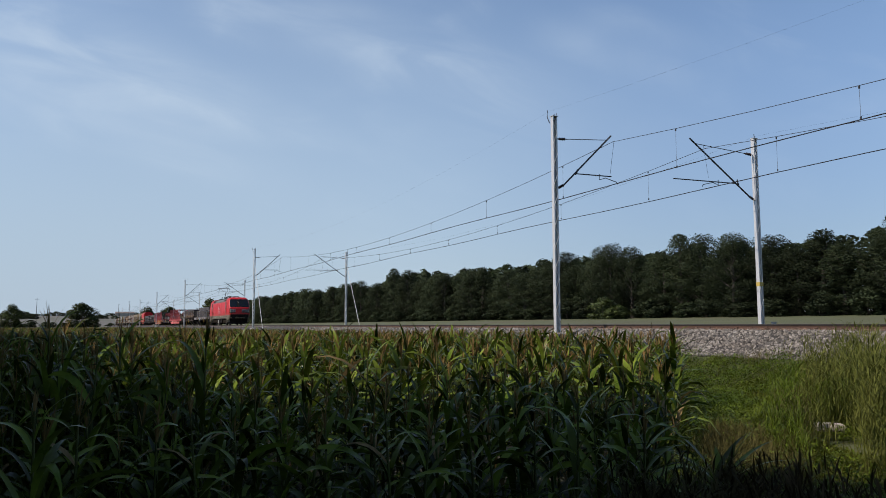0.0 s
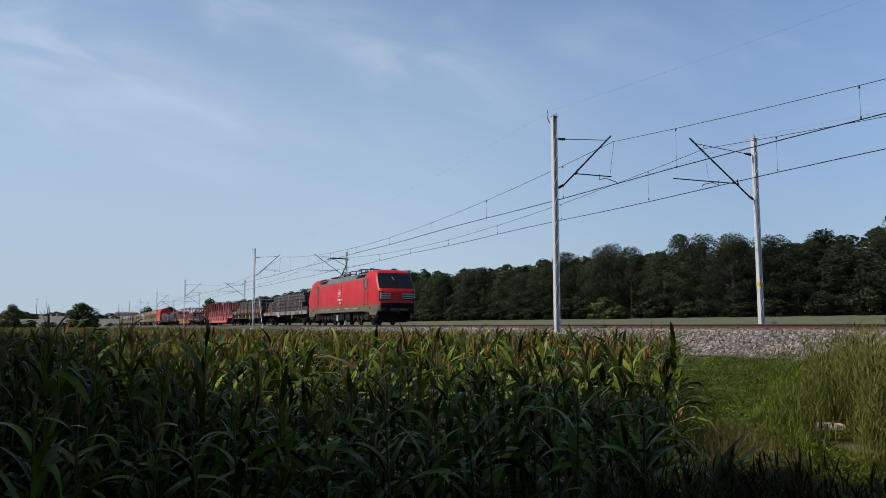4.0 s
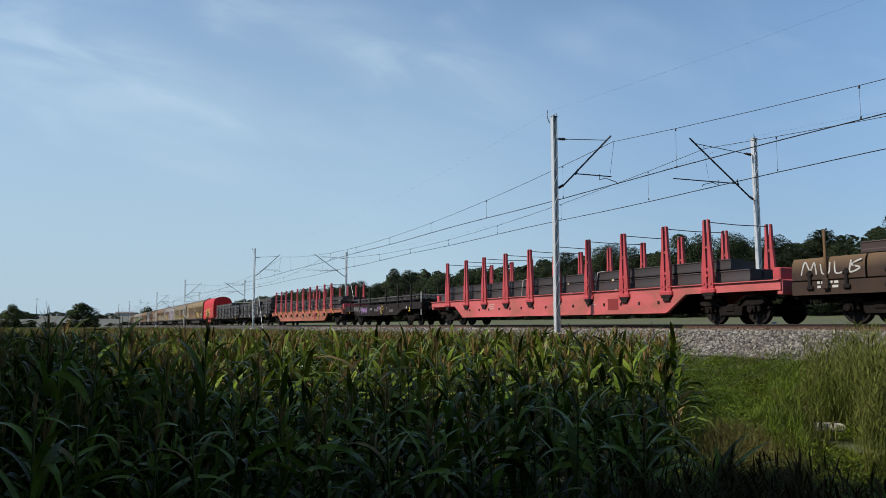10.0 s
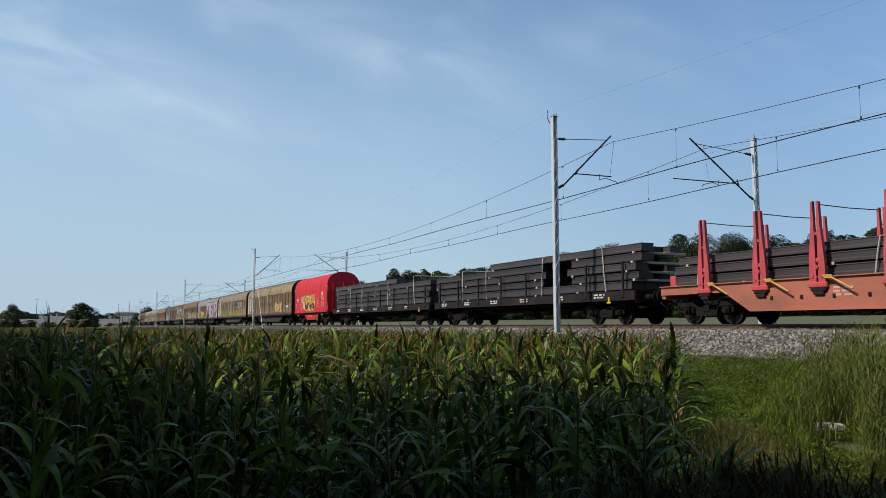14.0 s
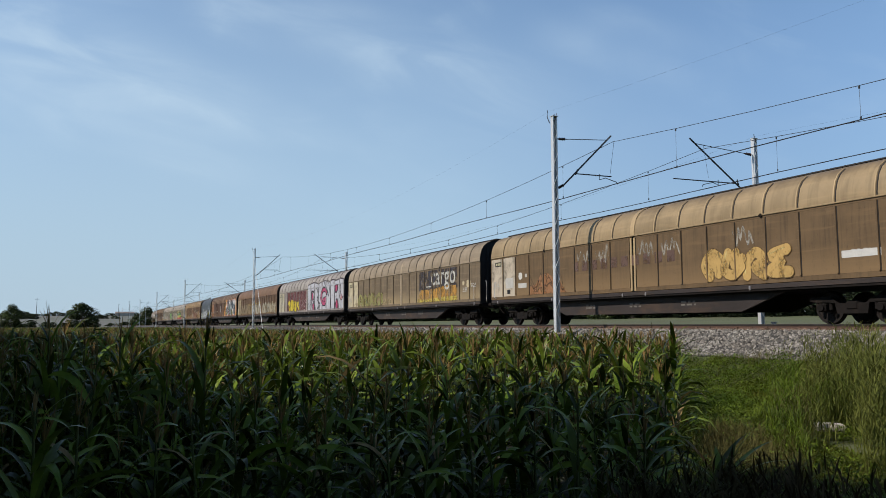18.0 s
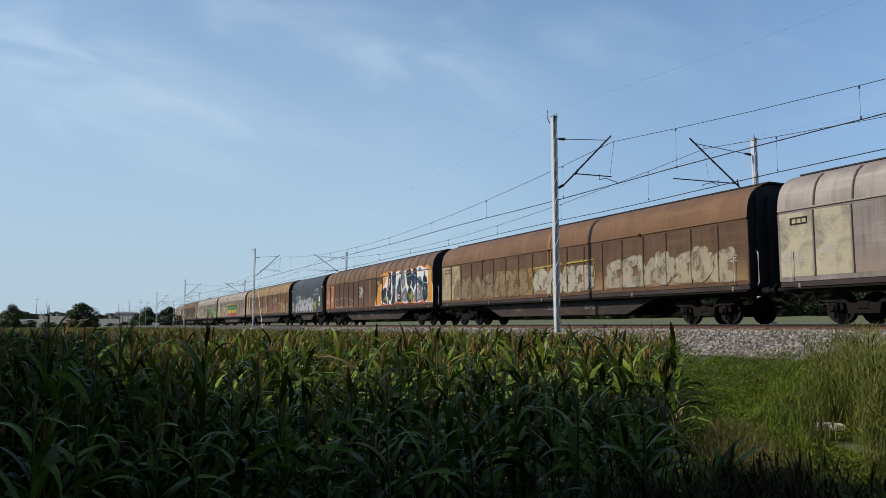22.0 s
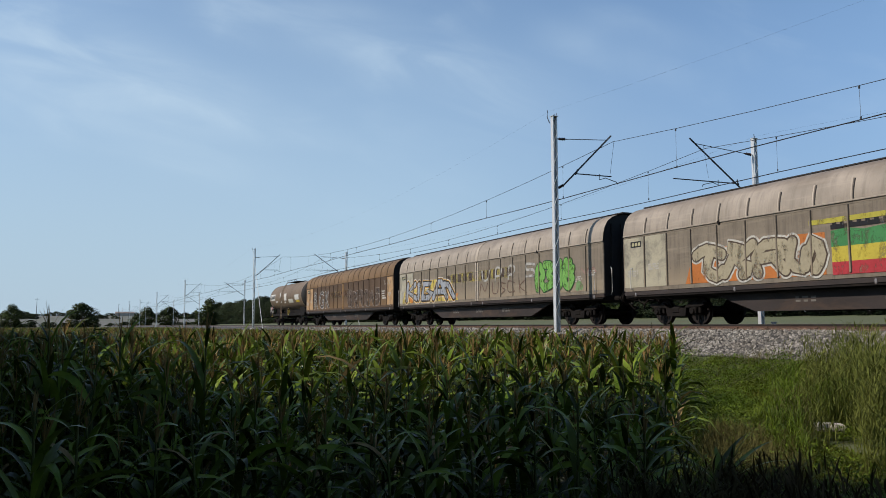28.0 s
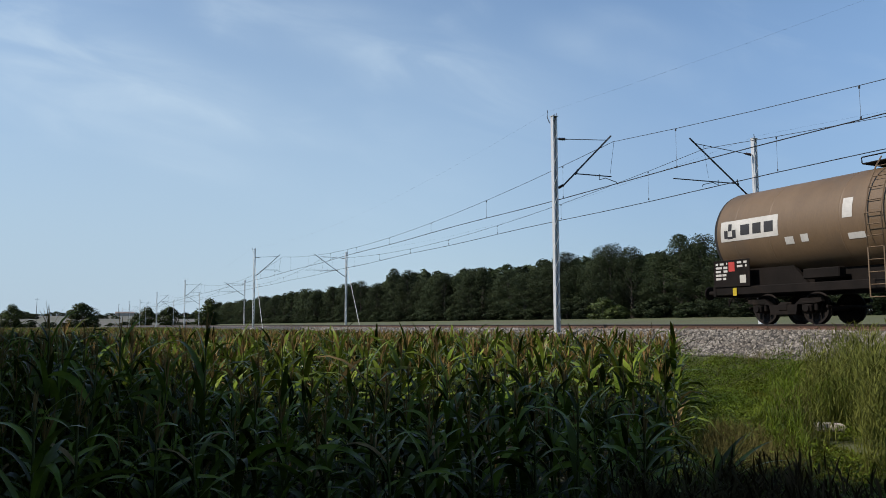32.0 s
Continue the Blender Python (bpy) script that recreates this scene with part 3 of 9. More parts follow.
# ---- train: materials ----
MAT.update({
    "loco_grey": material("loco_grey", (0.165, 0.140, 0.092), (0.115, 0.096, 0.064), 0.65, scale=1.0, fine=22, bump=0.08, dirt=(0.16, 0.12, 0.07), dirt_amount=0.5, dirt_scale=0.9),
    "loco_gear": material("loco_gear", (0.075, 0.060, 0.044), (0.040, 0.032, 0.025), 0.85, scale=1.6, fine=26, bump=0.25, spec=0.15, dirt=(0.022, 0.017, 0.014), dirt_amount=0.5, dirt_scale=1.8),
    "roof_grey": material("roof_grey", (0.16, 0.165, 0.16), (0.11, 0.11, 0.10), 0.7, scale=0.9, fine=18, bump=0.08, dirt=(0.07, 0.06, 0.05), dirt_amount=0.35),
    "black_frame": material("black_frame", (0.016, 0.012, 0.0105), (0.009, 0.0075, 0.0065), 0.8, scale=1.6, fine=26, bump=0.25, spec=0.12, dirt=(0.040, 0.028, 0.020), dirt_amount=0.15, dirt_scale=1.3),
    "wheel_steel": material("wheel_steel", (0.020, 0.015, 0.013), (0.012, 0.009, 0.008), 0.75, metal=0.0, spec=0.2, scale=3, fine=30, bump=0.2),
    "glass": material("glass", (0.012, 0.014, 0.016), (0.008, 0.009, 0.011), 0.10, scale=0.5, fine=5, bump=0.0, spec=0.4),
    "glass_pale": material("glass_pale", (0.10, 0.10, 0.055), (0.07, 0.07, 0.04), 0.10, scale=0.5, fine=5, bump=0.0, spec=0.7),
    "lamp_glass": material("lamp_glass", (0.34, 0.34, 0.30), None, 0.15, scale=2, fine=9, bump=0.0),
    "grille": material("grille", (0.42, 0.44, 0.44), (0.32, 0.33, 0.33), 0.4, metal=0.4, scale=2, fine=20, bump=0.05),
    "marking": material("marking", (0.72, 0.70, 0.66), (0.55, 0.53, 0.5), 0.7, scale=3, fine=25, bump=0.0),
    "flat_side": material("flat_side", (0.30, 0.29, 0.30), (0.19, 0.175, 0.175), 0.7, scale=1.2, fine=24, bump=0.12, dirt=(0.17, 0.12, 0.08), dirt_amount=0.55, dirt_scale=1.1),
    "flat_dark": material("flat_dark", (0.026, 0.019, 0.018), (0.016, 0.012, 0.012), 0.75, scale=1.2, fine=24, bump=0.15, dirt=(0.060, 0.036, 0.028), dirt_amount=0.3, spec=0.15),
    "stake_red": material("stake_red", (0.62, 0.070, 0.082), (0.48, 0.052, 0.060), 0.6, scale=1.6, fine=26, bump=0.1, dirt=(0.18, 0.075, 0.05), dirt_amount=0.42, dirt_scale=1.4),
    "frame_red": material("frame_red", (0.70, 0.140, 0.145), (0.58, 0.110, 0.105), 0.65, scale=0.9, fine=22, bump=0.1, dirt=(0.29, 0.12, 0.075), dirt_amount=0.42, dirt_scale=0.9, stretch=(0.6, 1, 1.4)),
    "frame_orange": material("frame_orange", (0.50, 0.15, 0.085), (0.40, 0.11, 0.065), 0.65, scale=0.9, fine=22, bump=0.1, dirt=(0.24, 0.11, 0.06), dirt_amount=0.55, dirt_scale=0.9, stretch=(0.6, 1, 1.4)),
    "mill_steel": material("mill_steel", (0.050, 0.037, 0.038), (0.032, 0.025, 0.026), 0.6, metal=0.1, scale=1.0, fine=22, bump=0.1, dirt=(0.058, 0.040, 0.032), dirt_amount=0.4, stretch=(0.3, 1, 1), objrand=0.35),
    "mill_brown": material("mill_brown", (0.056, 0.033, 0.029), (0.038, 0.024, 0.022), 0.6, metal=0.2, scale=1.0, fine=22, bump=0.1, dirt=(0.080, 0.046, 0.032), dirt_amount=0.4, stretch=(0.3, 1, 1), objrand=0.3),
    "stake_brown": material("stake_brown", (0.175, 0.145, 0.130), (0.115, 0.090, 0.078), 0.75, scale=1.4, fine=24, bump=0.15, dirt=(0.16, 0.085, 0.045), dirt_amount=0.4),
    "timber": material("timber", (0.62, 0.52, 0.38), (0.5, 0.4, 0.28), 0.85, scale=3, fine=30, bump=0.2, objrand=0.25),
    "strap": material("strap", (0.62, 0.60, 0.55), None, 0.7, scale=4, fine=30, bump=0.0),
    "strap_yellow": material("strap_yellow", (0.66, 0.36, 0.06), (0.5, 0.26, 0.05), 0.7, scale=4, fine=30, bump=0.0),
    "tarp_red": material("tarp_red", (0.66, 0.016, 0.022), (0.54, 0.014, 0.018), 0.5, spec=0.22, scale=0.5, fine=9, bump=0.06, dist=0.02, dirt=(0.42, 0.03, 0.03), dirt_amount=0.2, dirt_scale=0.5),
    "tarp_blue": material("tarp_blue", (0.036, 0.038, 0.043), (0.026, 0.027, 0.031), 0.55, scale=0.5, fine=9, bump=0.06, dist=0.02, dirt=(0.085, 0.08, 0.07), dirt_amount=0.3, dirt_scale=0.6),
    "tank_brown": material("tank_brown", (0.190, 0.124, 0.068), (0.135, 0.085, 0.046), 0.6, scale=0.5, fine=16, bump=0.06, dirt=(0.12, 0.085, 0.055), dirt_amount=0.38, dirt_scale=0.5, stretch=(1.6, 1, 0.5)),
    # near-black: puts the shade of the covered wagons' ends into the colour
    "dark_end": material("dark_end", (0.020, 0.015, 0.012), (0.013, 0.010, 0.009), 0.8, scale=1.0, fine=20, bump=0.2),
    "head_glow": material("head_glow", (0.9, 0.9, 0.85), None, 0.2, scale=3, fine=9, bump=0.0),
})
glow = MAT["head_glow"].node_tree.nodes["Principled BSDF"]
glow.inputs["Emission Color"].default_value, glow.inputs["Emission Strength"].default_value = (1.0, 0.97, 0.88, 1), 1.3


def weathered(name, base, dark, pale, dust_or_lit, low, high, rough=0.7, bump=0.12):
    """Sun-bleached wagon paint: vertical run marks, level wiped bands, blotches, and a dusty, sooty or painted-lit zone
    between two heights.
    """
    mat = bpy.data.materials.new(name)
    mat.use_nodes = True
    t = mat.node_tree
    bsdf = t.nodes["Principled BSDF"]
    bsdf.inputs["Specular IOR Level"].default_value = 0.3
    tc = t.nodes.new("ShaderNodeTexCoord")
    info = t.nodes.new("ShaderNodeObjectInfo")
    shift = t.nodes.new("ShaderNodeVectorMath")
    shift.operation = "MULTIPLY_ADD"
    t.links.new(info.outputs["Random"], shift.inputs[0])
    shift.inputs[1].default_value = (70, 0, 13)
    t.links.new(tc.outputs["Object"], shift.inputs[2])

    def cloud(size, detail, lo, hi, warp=0.3):
        mp = t.nodes.new("ShaderNodeMapping")
        mp.inputs["Scale"].default_value = size
        t.links.new(shift.outputs[0], mp.inputs["Vector"])
        n = node(t, "ShaderNodeTexNoise", Scale=1.0, Detail=detail, Roughness=0.62, Distortion=warp)
        t.links.new(mp.outputs["Vector"], n.inputs["Vector"])
        r = t.nodes.new("ShaderNodeMapRange")
        t.links.new(n.outputs["Fac"], r.inputs["Value"])
        r.inputs["From Min"].default_value, r.inputs["From Max"].default_value = lo, hi
        return r.outputs["Result"], n.outputs["Fac"]

    def blend(fac, amount, a, colour):
        m = node(t, "ShaderNodeMath", op="MULTIPLY")
        t.links.new(fac, m.inputs[0])
        m.inputs[1].default_value = amount
        x = node(t, "ShaderNodeMix", blend="MIX")
        t.links.new(m.outputs[0], x.inputs[0])
        t.links.new(a, x.inputs[6])
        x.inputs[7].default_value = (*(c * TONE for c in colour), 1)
        return x.outputs[2]

    blotch, raw = cloud((0.8, 1, 0.7), 6, 0.38, 0.64)
    runs, _ = cloud((7.0, 1, 0.45), 4, 0.48, 0.74)
    bands, _ = cloud((0.35, 1, 5.5), 4, 0.52, 0.74)
    spots, grain = cloud((14, 14, 9), 3, 0.60, 0.72)
    first = node(t, "ShaderNodeMix", blend="MIX")
    t.links.new(blotch, first.inputs[0])
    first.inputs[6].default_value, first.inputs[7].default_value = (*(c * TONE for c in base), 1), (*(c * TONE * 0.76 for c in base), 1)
    col = blend(runs, 0.70, first.outputs[2], dark)
    col = blend(bands, 0.55, col, pale)
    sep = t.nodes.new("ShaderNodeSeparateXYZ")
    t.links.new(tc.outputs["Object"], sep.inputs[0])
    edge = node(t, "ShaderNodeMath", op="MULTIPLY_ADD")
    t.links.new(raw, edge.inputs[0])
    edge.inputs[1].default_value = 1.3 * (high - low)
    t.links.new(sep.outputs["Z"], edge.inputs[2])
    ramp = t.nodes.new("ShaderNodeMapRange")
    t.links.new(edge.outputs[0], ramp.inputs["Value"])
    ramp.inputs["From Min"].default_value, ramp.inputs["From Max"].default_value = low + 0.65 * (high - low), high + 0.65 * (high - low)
    col = blend(ramp.outputs["Result"], 0.82, col, dust_or_lit)
    col = blend(spots, 0.35, col, dark)
    t.links.new(col, bsdf.inputs["Base Color"])
    rr = t.nodes.new("ShaderNodeMapRange")
    rr.inputs["To Min"].default_value, rr.inputs["To Max"].default_value = rough - 0.15, rough + 0.15
    t.links.new(raw, rr.inputs["Value"])
    t.links.new(rr.outputs["Result"], bsdf.inputs["Roughness"])
    b = node(t, "ShaderNodeBump", Strength=bump, Distance=0.01)
    t.links.new(raw, b.inputs["Height"])
    t.links.new(b.outputs["Normal"], bsdf.inputs["Normal"])
    MAT[name] = mat


def wagon_paint(name, base, roof, dirt, dust_or_lit, warm=(1.04, 0.95, 0.86)):
    """Side, roof and pale rib-and-edge paints of one weathered covered wagon; its panels are dusty along the foot."""
    base, roof, dirt, dust_or_lit = (tuple(c * k for c, k in zip(q, warm)) for q in (base, roof, dirt, dust_or_lit))
    weathered(name, base, tuple(c * 0.40 for c in base), tuple(c * 1.55 for c in base), dust_or_lit, 0.80, 0.05, bump=0.25)
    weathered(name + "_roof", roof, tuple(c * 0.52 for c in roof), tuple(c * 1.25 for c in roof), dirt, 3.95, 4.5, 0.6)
    # paler than the roof: lit edge of the ribs, and the pale door posts
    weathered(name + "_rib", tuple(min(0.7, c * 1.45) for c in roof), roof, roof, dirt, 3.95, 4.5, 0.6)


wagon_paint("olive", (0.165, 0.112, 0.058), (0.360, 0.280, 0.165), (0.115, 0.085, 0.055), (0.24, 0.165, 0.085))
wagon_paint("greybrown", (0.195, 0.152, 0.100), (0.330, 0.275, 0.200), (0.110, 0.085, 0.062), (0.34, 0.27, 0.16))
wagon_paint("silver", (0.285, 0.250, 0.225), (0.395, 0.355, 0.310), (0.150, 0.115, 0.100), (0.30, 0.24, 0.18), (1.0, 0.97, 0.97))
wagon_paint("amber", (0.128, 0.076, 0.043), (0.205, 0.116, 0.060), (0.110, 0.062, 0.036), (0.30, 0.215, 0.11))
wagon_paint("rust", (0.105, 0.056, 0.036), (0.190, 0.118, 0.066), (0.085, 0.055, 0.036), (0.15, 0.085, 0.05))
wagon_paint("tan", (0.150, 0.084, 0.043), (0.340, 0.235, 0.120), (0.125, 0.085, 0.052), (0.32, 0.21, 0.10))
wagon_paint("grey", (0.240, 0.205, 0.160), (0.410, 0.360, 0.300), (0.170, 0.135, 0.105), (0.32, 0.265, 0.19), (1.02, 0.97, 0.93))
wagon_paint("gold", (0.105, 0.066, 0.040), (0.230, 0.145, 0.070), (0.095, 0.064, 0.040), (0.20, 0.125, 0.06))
weathered("loco_red", (0.62, 0.012, 0.018), (0.44, 0.010, 0.014), (0.68, 0.018, 0.024), (0.34, 0.055, 0.034), 1.95, 1.30, 0.5, 0.03)
# lighter from z 1.42 up: highlight on the bulging sides, put into colour
weathered("flat_brown", (0.060, 0.034, 0.022), (0.028, 0.018, 0.013), (0.085, 0.048, 0.028), (0.20, 0.118, 0.052), 1.42, 1.85)
PAINTS = {}


def paint(r, g, b, rough=0.6, wear=0.0):
    """A spray or sign paint, made once."""
    key = (r, g, b, wear)
    if key not in PAINTS:
        PAINTS[key] = material("paint", (r, g, b), (r * 0.78, g * 0.78, b * 0.78), rough, scale=1.2, fine=14, bump=0.03, spec=0.2, wear=wear)
    return PAINTS[key]


WEAR = {"graffiti": 0.35, "fill": 0.35, "shine": 0.6, "worn_patch": 0.65, "worn_sign": 0.4, "advert_panel": 0.55, "lettering": 0.4, "painted_patch": 0.3, "rust_patch": 0.7}


WHITE, BLACK, CREAM, SILVER = (0.70, 0.68, 0.64), (0.02, 0.02, 0.022), (0.60, 0.50, 0.32), (0.50, 0.48, 0.50)
YELLOW, ORANGE, PINK, GREEN = (0.66, 0.50, 0.04), (0.72, 0.28, 0.03), (0.40, 0.085, 0.15), (0.16, 0.42, 0.10)


# ---- train: running gear ----
CACHE = {}
MOVING = []          # (thing, place behind the head of the train)
WHEELS = []          # (wheelset, x, radius)


def cached(key, build, mat, smooth=30):
    if key not in CACHE:
        s = Shape()
        build(s)
        CACHE[key] = fix_normals(s.mesh(key, mat, smooth))
    return CACHE[key]


def wheel_shape(r):
    def build(s):
        for side in (-1, 1):
            prof = [(0.70, r * 0.2), (0.66, r * 0.25), (0.70, r * 0.82), (0.685, r * 0.86), (0.685, r + 0.028), (0.715, r + 0.028), (0.725, r), (0.815, r - 0.006), (0.815, r * 0.86),
                    (0.78, r * 0.82), (0.76, r * 0.3), (0.85, r * 0.26), (0.85, 0.09)]
            n = 24
            s.loft([[(q * math.cos(2 * math.pi * k / n), side * y, q * math.sin(2 * math.pi * k / n)) for k in range(n)] for y, q in prof])
        s.tube([(0, -1.0, 0), (0, 1.0, 0)], 0.075, 10)
        for k in range(5):
            a = 2 * math.pi * k / 5
            for side in (-1, 1):
                s.tube([(0.5 * r * math.cos(a), side * 0.76, 0.5 * r * math.sin(a)), (0.5 * r * math.cos(a), side * 0.79, 0.5 * r * math.sin(a))], 0.035, 6)
    return build


def wheelset(parent, x, r):
    ob = part("wheelset", cached("wheelset_%d" % round(r * 100), wheel_shape(r), "wheel_steel"), None, parent, at=pose(x, 0, r))
    WHEELS.append((ob, x, r))
    return ob


def bogie_frame_shape(wb, r):
    def build(s):
        h = wb / 2
        for side in (-1, 1):
            y = side * 1.02
            out = [(-h - 0.45, r + 0.20), (-h - 0.42, r + 0.30), (-h + 0.25, r + 0.30), (-0.42, r + 0.12), (0.42, r + 0.12), (h - 0.25, r + 0.30), (h + 0.42, r + 0.30), (h + 0.45, r + 0.20),
                   (h + 0.3, r + 0.16), (h - 0.38, r + 0.12), (0.46, r - 0.17), (-0.46, r - 0.17), (-h + 0.38, r + 0.12), (-h - 0.3, r + 0.16)]
            s.prism(out, "y", y - 0.07, y + 0.07)
            for x in (-h, h):
                s.box((x, y + side * 0.03, r), (0.26, 0.24, 0.24), 0.04)
                s.tube([(x, y + side * 0.15, r), (x, y + side * 0.20, r)], 0.10, 10)
                s.box((x, y, r + 0.17), (0.5, 0.16, 0.08), 0.02)
                for dx in (-0.21, 0.21):
                    s.tube([(x + dx, y, r - 0.06), (x + dx, y, r + 0.22)], 0.055, 8)
            s.box((0, y, r + 0.05), (0.34, 0.2, 0.22), 0.03)
            s.box((0, side * 0.78, r - 0.12), (wb - 1.0 if wb > 1.5 else 0.5, 0.05, 0.12))
        s.box((0, 0, r + 0.1), (0.42, 2.0, 0.2), 0.03)
        for x in (-h - 0.5, h + 0.5):
            s.tube([(x, -0.95, r + 0.05), (x, 0.95, r + 0.05)], 0.04, 6)
        for x in (-h + 0.58, h - 0.58):
            s.box((x, 0.75, r), (0.07, 0.1, 0.4), 0.01)
            s.box((x, -0.75, r), (0.07, 0.1, 0.4), 0.01)
    return build


def bogie(parent, x, wb=1.8, r=0.46):
    part("bogie", cached("bogie_%d_%d" % (wb * 100, r * 100), bogie_frame_shape(wb, r), "black_frame"), None, parent, at=pose(x, 0, 0))
    for dx in (-wb / 2, wb / 2):
        wheelset(parent, x + dx, r)


def buffer_shape(s):
    s.tube([(0, 0, 0), (0.30, 0, 0)], 0.11, 10)
    s.tube([(0.28, 0, 0), (0.56, 0, 0)], 0.075, 10)
    s.tube([(0.56, 0, 0), (0.575, 0, 0), (0.60, 0, 0), (0.61, 0, 0)], [0.20, 0.225, 0.225, 0.19], 14)


def coupler_shape(s):
    s.box((0.12, 0, 0), (0.3, 0.09, 0.16), 0.02)
    s.tube([(0.26, 0, 0.0), (0.42, 0, -0.02), (0.46, 0, 0.1), (0.34, 0, 0.13)], 0.035, 6)
    s.tube([(0.30, -0.06, 0), (0.55, -0.05, -0.16), (0.62, 0, -0.2), (0.55, 0.05, -0.16), (0.30, 0.06, 0)], 0.02, 5)
    for y in (-0.35, 0.33):
        s.tube([(0.0, y, -0.08), (0.2, y, -0.22), (0.38, y * 0.7, -0.42), (0.45, y * 0.5, -0.2)], 0.025, 5)


def ends(parent, half, z=1.03):
    for sgn in (-1, 1):
        turn = 0 if sgn > 0 else 180
        for y in (-0.875, 0.875):
            part("buffer", cached("buffer", buffer_shape, "black_frame"), None, parent, at=pose(sgn * half, y, z, 0, 0, turn))
        part("coupler", cached("coupler", coupler_shape, "black_frame"), None, parent, at=pose(sgn * half, 0, z - 0.02, 0, 0, turn))


def place(ob, q):
    MOVING.append((ob, q))
    return ob


def vehicle(name, label, category, a, b, group="wagons of the train"):
    ob = place(thing(name, label, category, group), (a + b) / 2)
    return ob, (b - a) / 2


# ---- train: lettering and graffiti ----
def glyphs(text, size, fat=0.0, shear=0.0, space=1.0):
    key = ("text", text, size, fat, shear, space)
    if key not in CACHE:
        cu = bpy.data.curves.new("text", "FONT")
        cu.body, cu.size, cu.offset, cu.shear, cu.space_character = text, size, fat, shear, space
        cu.resolution_u = 4
        ob = new("text", cu)
        bpy.context.view_layer.update()
        me = bpy.data.meshes.new_from_object(ob.evaluated_get(bpy.context.evaluated_depsgraph_get()))
        scene.collection.objects.unlink(ob)
        bpy.data.objects.remove(ob)
        CACHE[key] = me
    return CACHE[key].copy()


def lettering(parent, text, x, z, y, size, colour, label="", fat=0.0, shear=0.0, space=1.0, name="lettering", wide=1.0, high=1.0, worn=None):
    me = glyphs(text, size, fat, shear, space)
    me.transform(Matrix.Diagonal((wide, high, 1, 1)))
    me.materials.clear()
    me.materials.append(paint(*colour, wear=WEAR.get(name, 0.0) if worn is None else worn))
    return part(name, me, None, parent, label, at=pose(x, y, z, 90, 0, 0))


def flat(parent, polys, y, colour, name="painted_patch", label="", worn=None):
    """Flat painted outlines, each a list of (x, z), on the side at y."""
    s = Shape()
    for i, poly in enumerate(polys):
        s.add([(p, -0.00006 * i, q) for p, q in poly], [tuple(range(len(poly)))])
    me = s.mesh(name, paint(*colour, wear=WEAR.get(name, 0.0) if worn is None else worn), 0)
    bm = bmesh.new()
    bm.from_mesh(me)
    bmesh.ops.remove_doubles(bm, verts=bm.verts, dist=0.0005)
    bm.to_mesh(me)
    bm.free()
    ob = part(name, me, None, parent, label, at=pose(0, y, 0))
    if len(polys) > 1:
        ob["kind"] = "stuff"
    return ob


def rect(x0, z0, x1, z1):
    return [(x0, z0), (x1, z0), (x1, z1), (x0, z1)]


def blob(cx, cz, rx, rz, seed, lobes=5, wob=0.22, n=44):
    rng = random.Random(seed)
    ph = [rng.random() * 6.28 for _ in range(3)]
    out = []
    for k in range(n):
        a = 2 * math.pi * k / n
        r = 1 + wob * math.sin(lobes * a + ph[0]) * 0.7 + wob * 0.5 * math.sin((2 * lobes + 1) * a + ph[1]) + wob * 0.3 * math.sin((3 * lobes + 2) * a + ph[2])
        c, d = math.cos(a), math.sin(a)
        out.append((cx + rx * r * math.copysign(abs(c) ** 0.7, c), cz + rz * r * math.copysign(abs(d) ** 0.7, d)))
    return out


def stroke(points, width):
    """Ribbon quads along a line, mitred so that they join."""
    ls, rs = [], []
    n = len(points)
    for i, (x, z) in enumerate(points):
        x0, z0 = points[max(i - 1, 0)]
        x1, z1 = points[min(i + 1, n - 1)]
        d0 = (x - x0, z - z0) if i else (x1 - x, z1 - z)
        d1 = (x1 - x, z1 - z) if i < n - 1 else d0
        l0, l1 = math.hypot(*d0) or 1, math.hypot(*d1) or 1
        tx, tz = d0[0] / l0 + d1[0] / l1, d0[1] / l0 + d1[1] / l1
        l = math.hypot(tx, tz)
        if l < 0.5:
            tx, tz, l = d0[0] / l0, d0[1] / l0, 1.0
        nx, nz = -tz / l * width / 2, tx / l * width / 2
        k = min(1.6, 2.0 / max(l, 0.8))
        ex, ez = ((-d0[0] / l0, -d0[1] / l0) if i == 0 else (d1[0] / l1, d1[1] / l1) if i == n - 1 else (0, 0))
        ex, ez = ex * width * 0.35, ez * width * 0.35
        ls.append((x + nx * k + ex, z + nz * k + ez))
        rs.append((x - nx * k + ex, z - nz * k + ez))
    return [[ls[i], rs[i], rs[i + 1], ls[i + 1]] for i in range(n - 1)]


def smooth_line(points, per=6):
    """A flowing line through the points."""
    n = len(points)
    out = []
    for i in range(n - 1):
        p0, p1, p2, p3 = (points[min(max(i + k, 0), n - 1)] for k in (-1, 0, 1, 2))
        for j in range(per):
            u = j / per
            out.append(tuple(0.5 * (2 * b + (c - a) * u + (2 * a - 5 * b + 4 * c - d) * u * u + (3 * b - a - 3 * c + d) * u ** 3) for a, b, c, d in zip(p0, p1, p2, p3)))
    return out + [points[-1]]


def grown(poly, by):
    """The outline poly widened on all sides by about the given length."""
    x0, x1 = min(p for p, q in poly), max(p for p, q in poly)
    z0, z1 = min(q for p, q in poly), max(q for p, q in poly)
    cx, cz = (x0 + x1) / 2, (z0 + z1) / 2
    return [(cx + (p - cx) * (1 + 2 * by / (x1 - x0)), max(1.345, cz + (q - cz) * (1 + 2 * by / (z1 - z0)))) for p, q in poly]


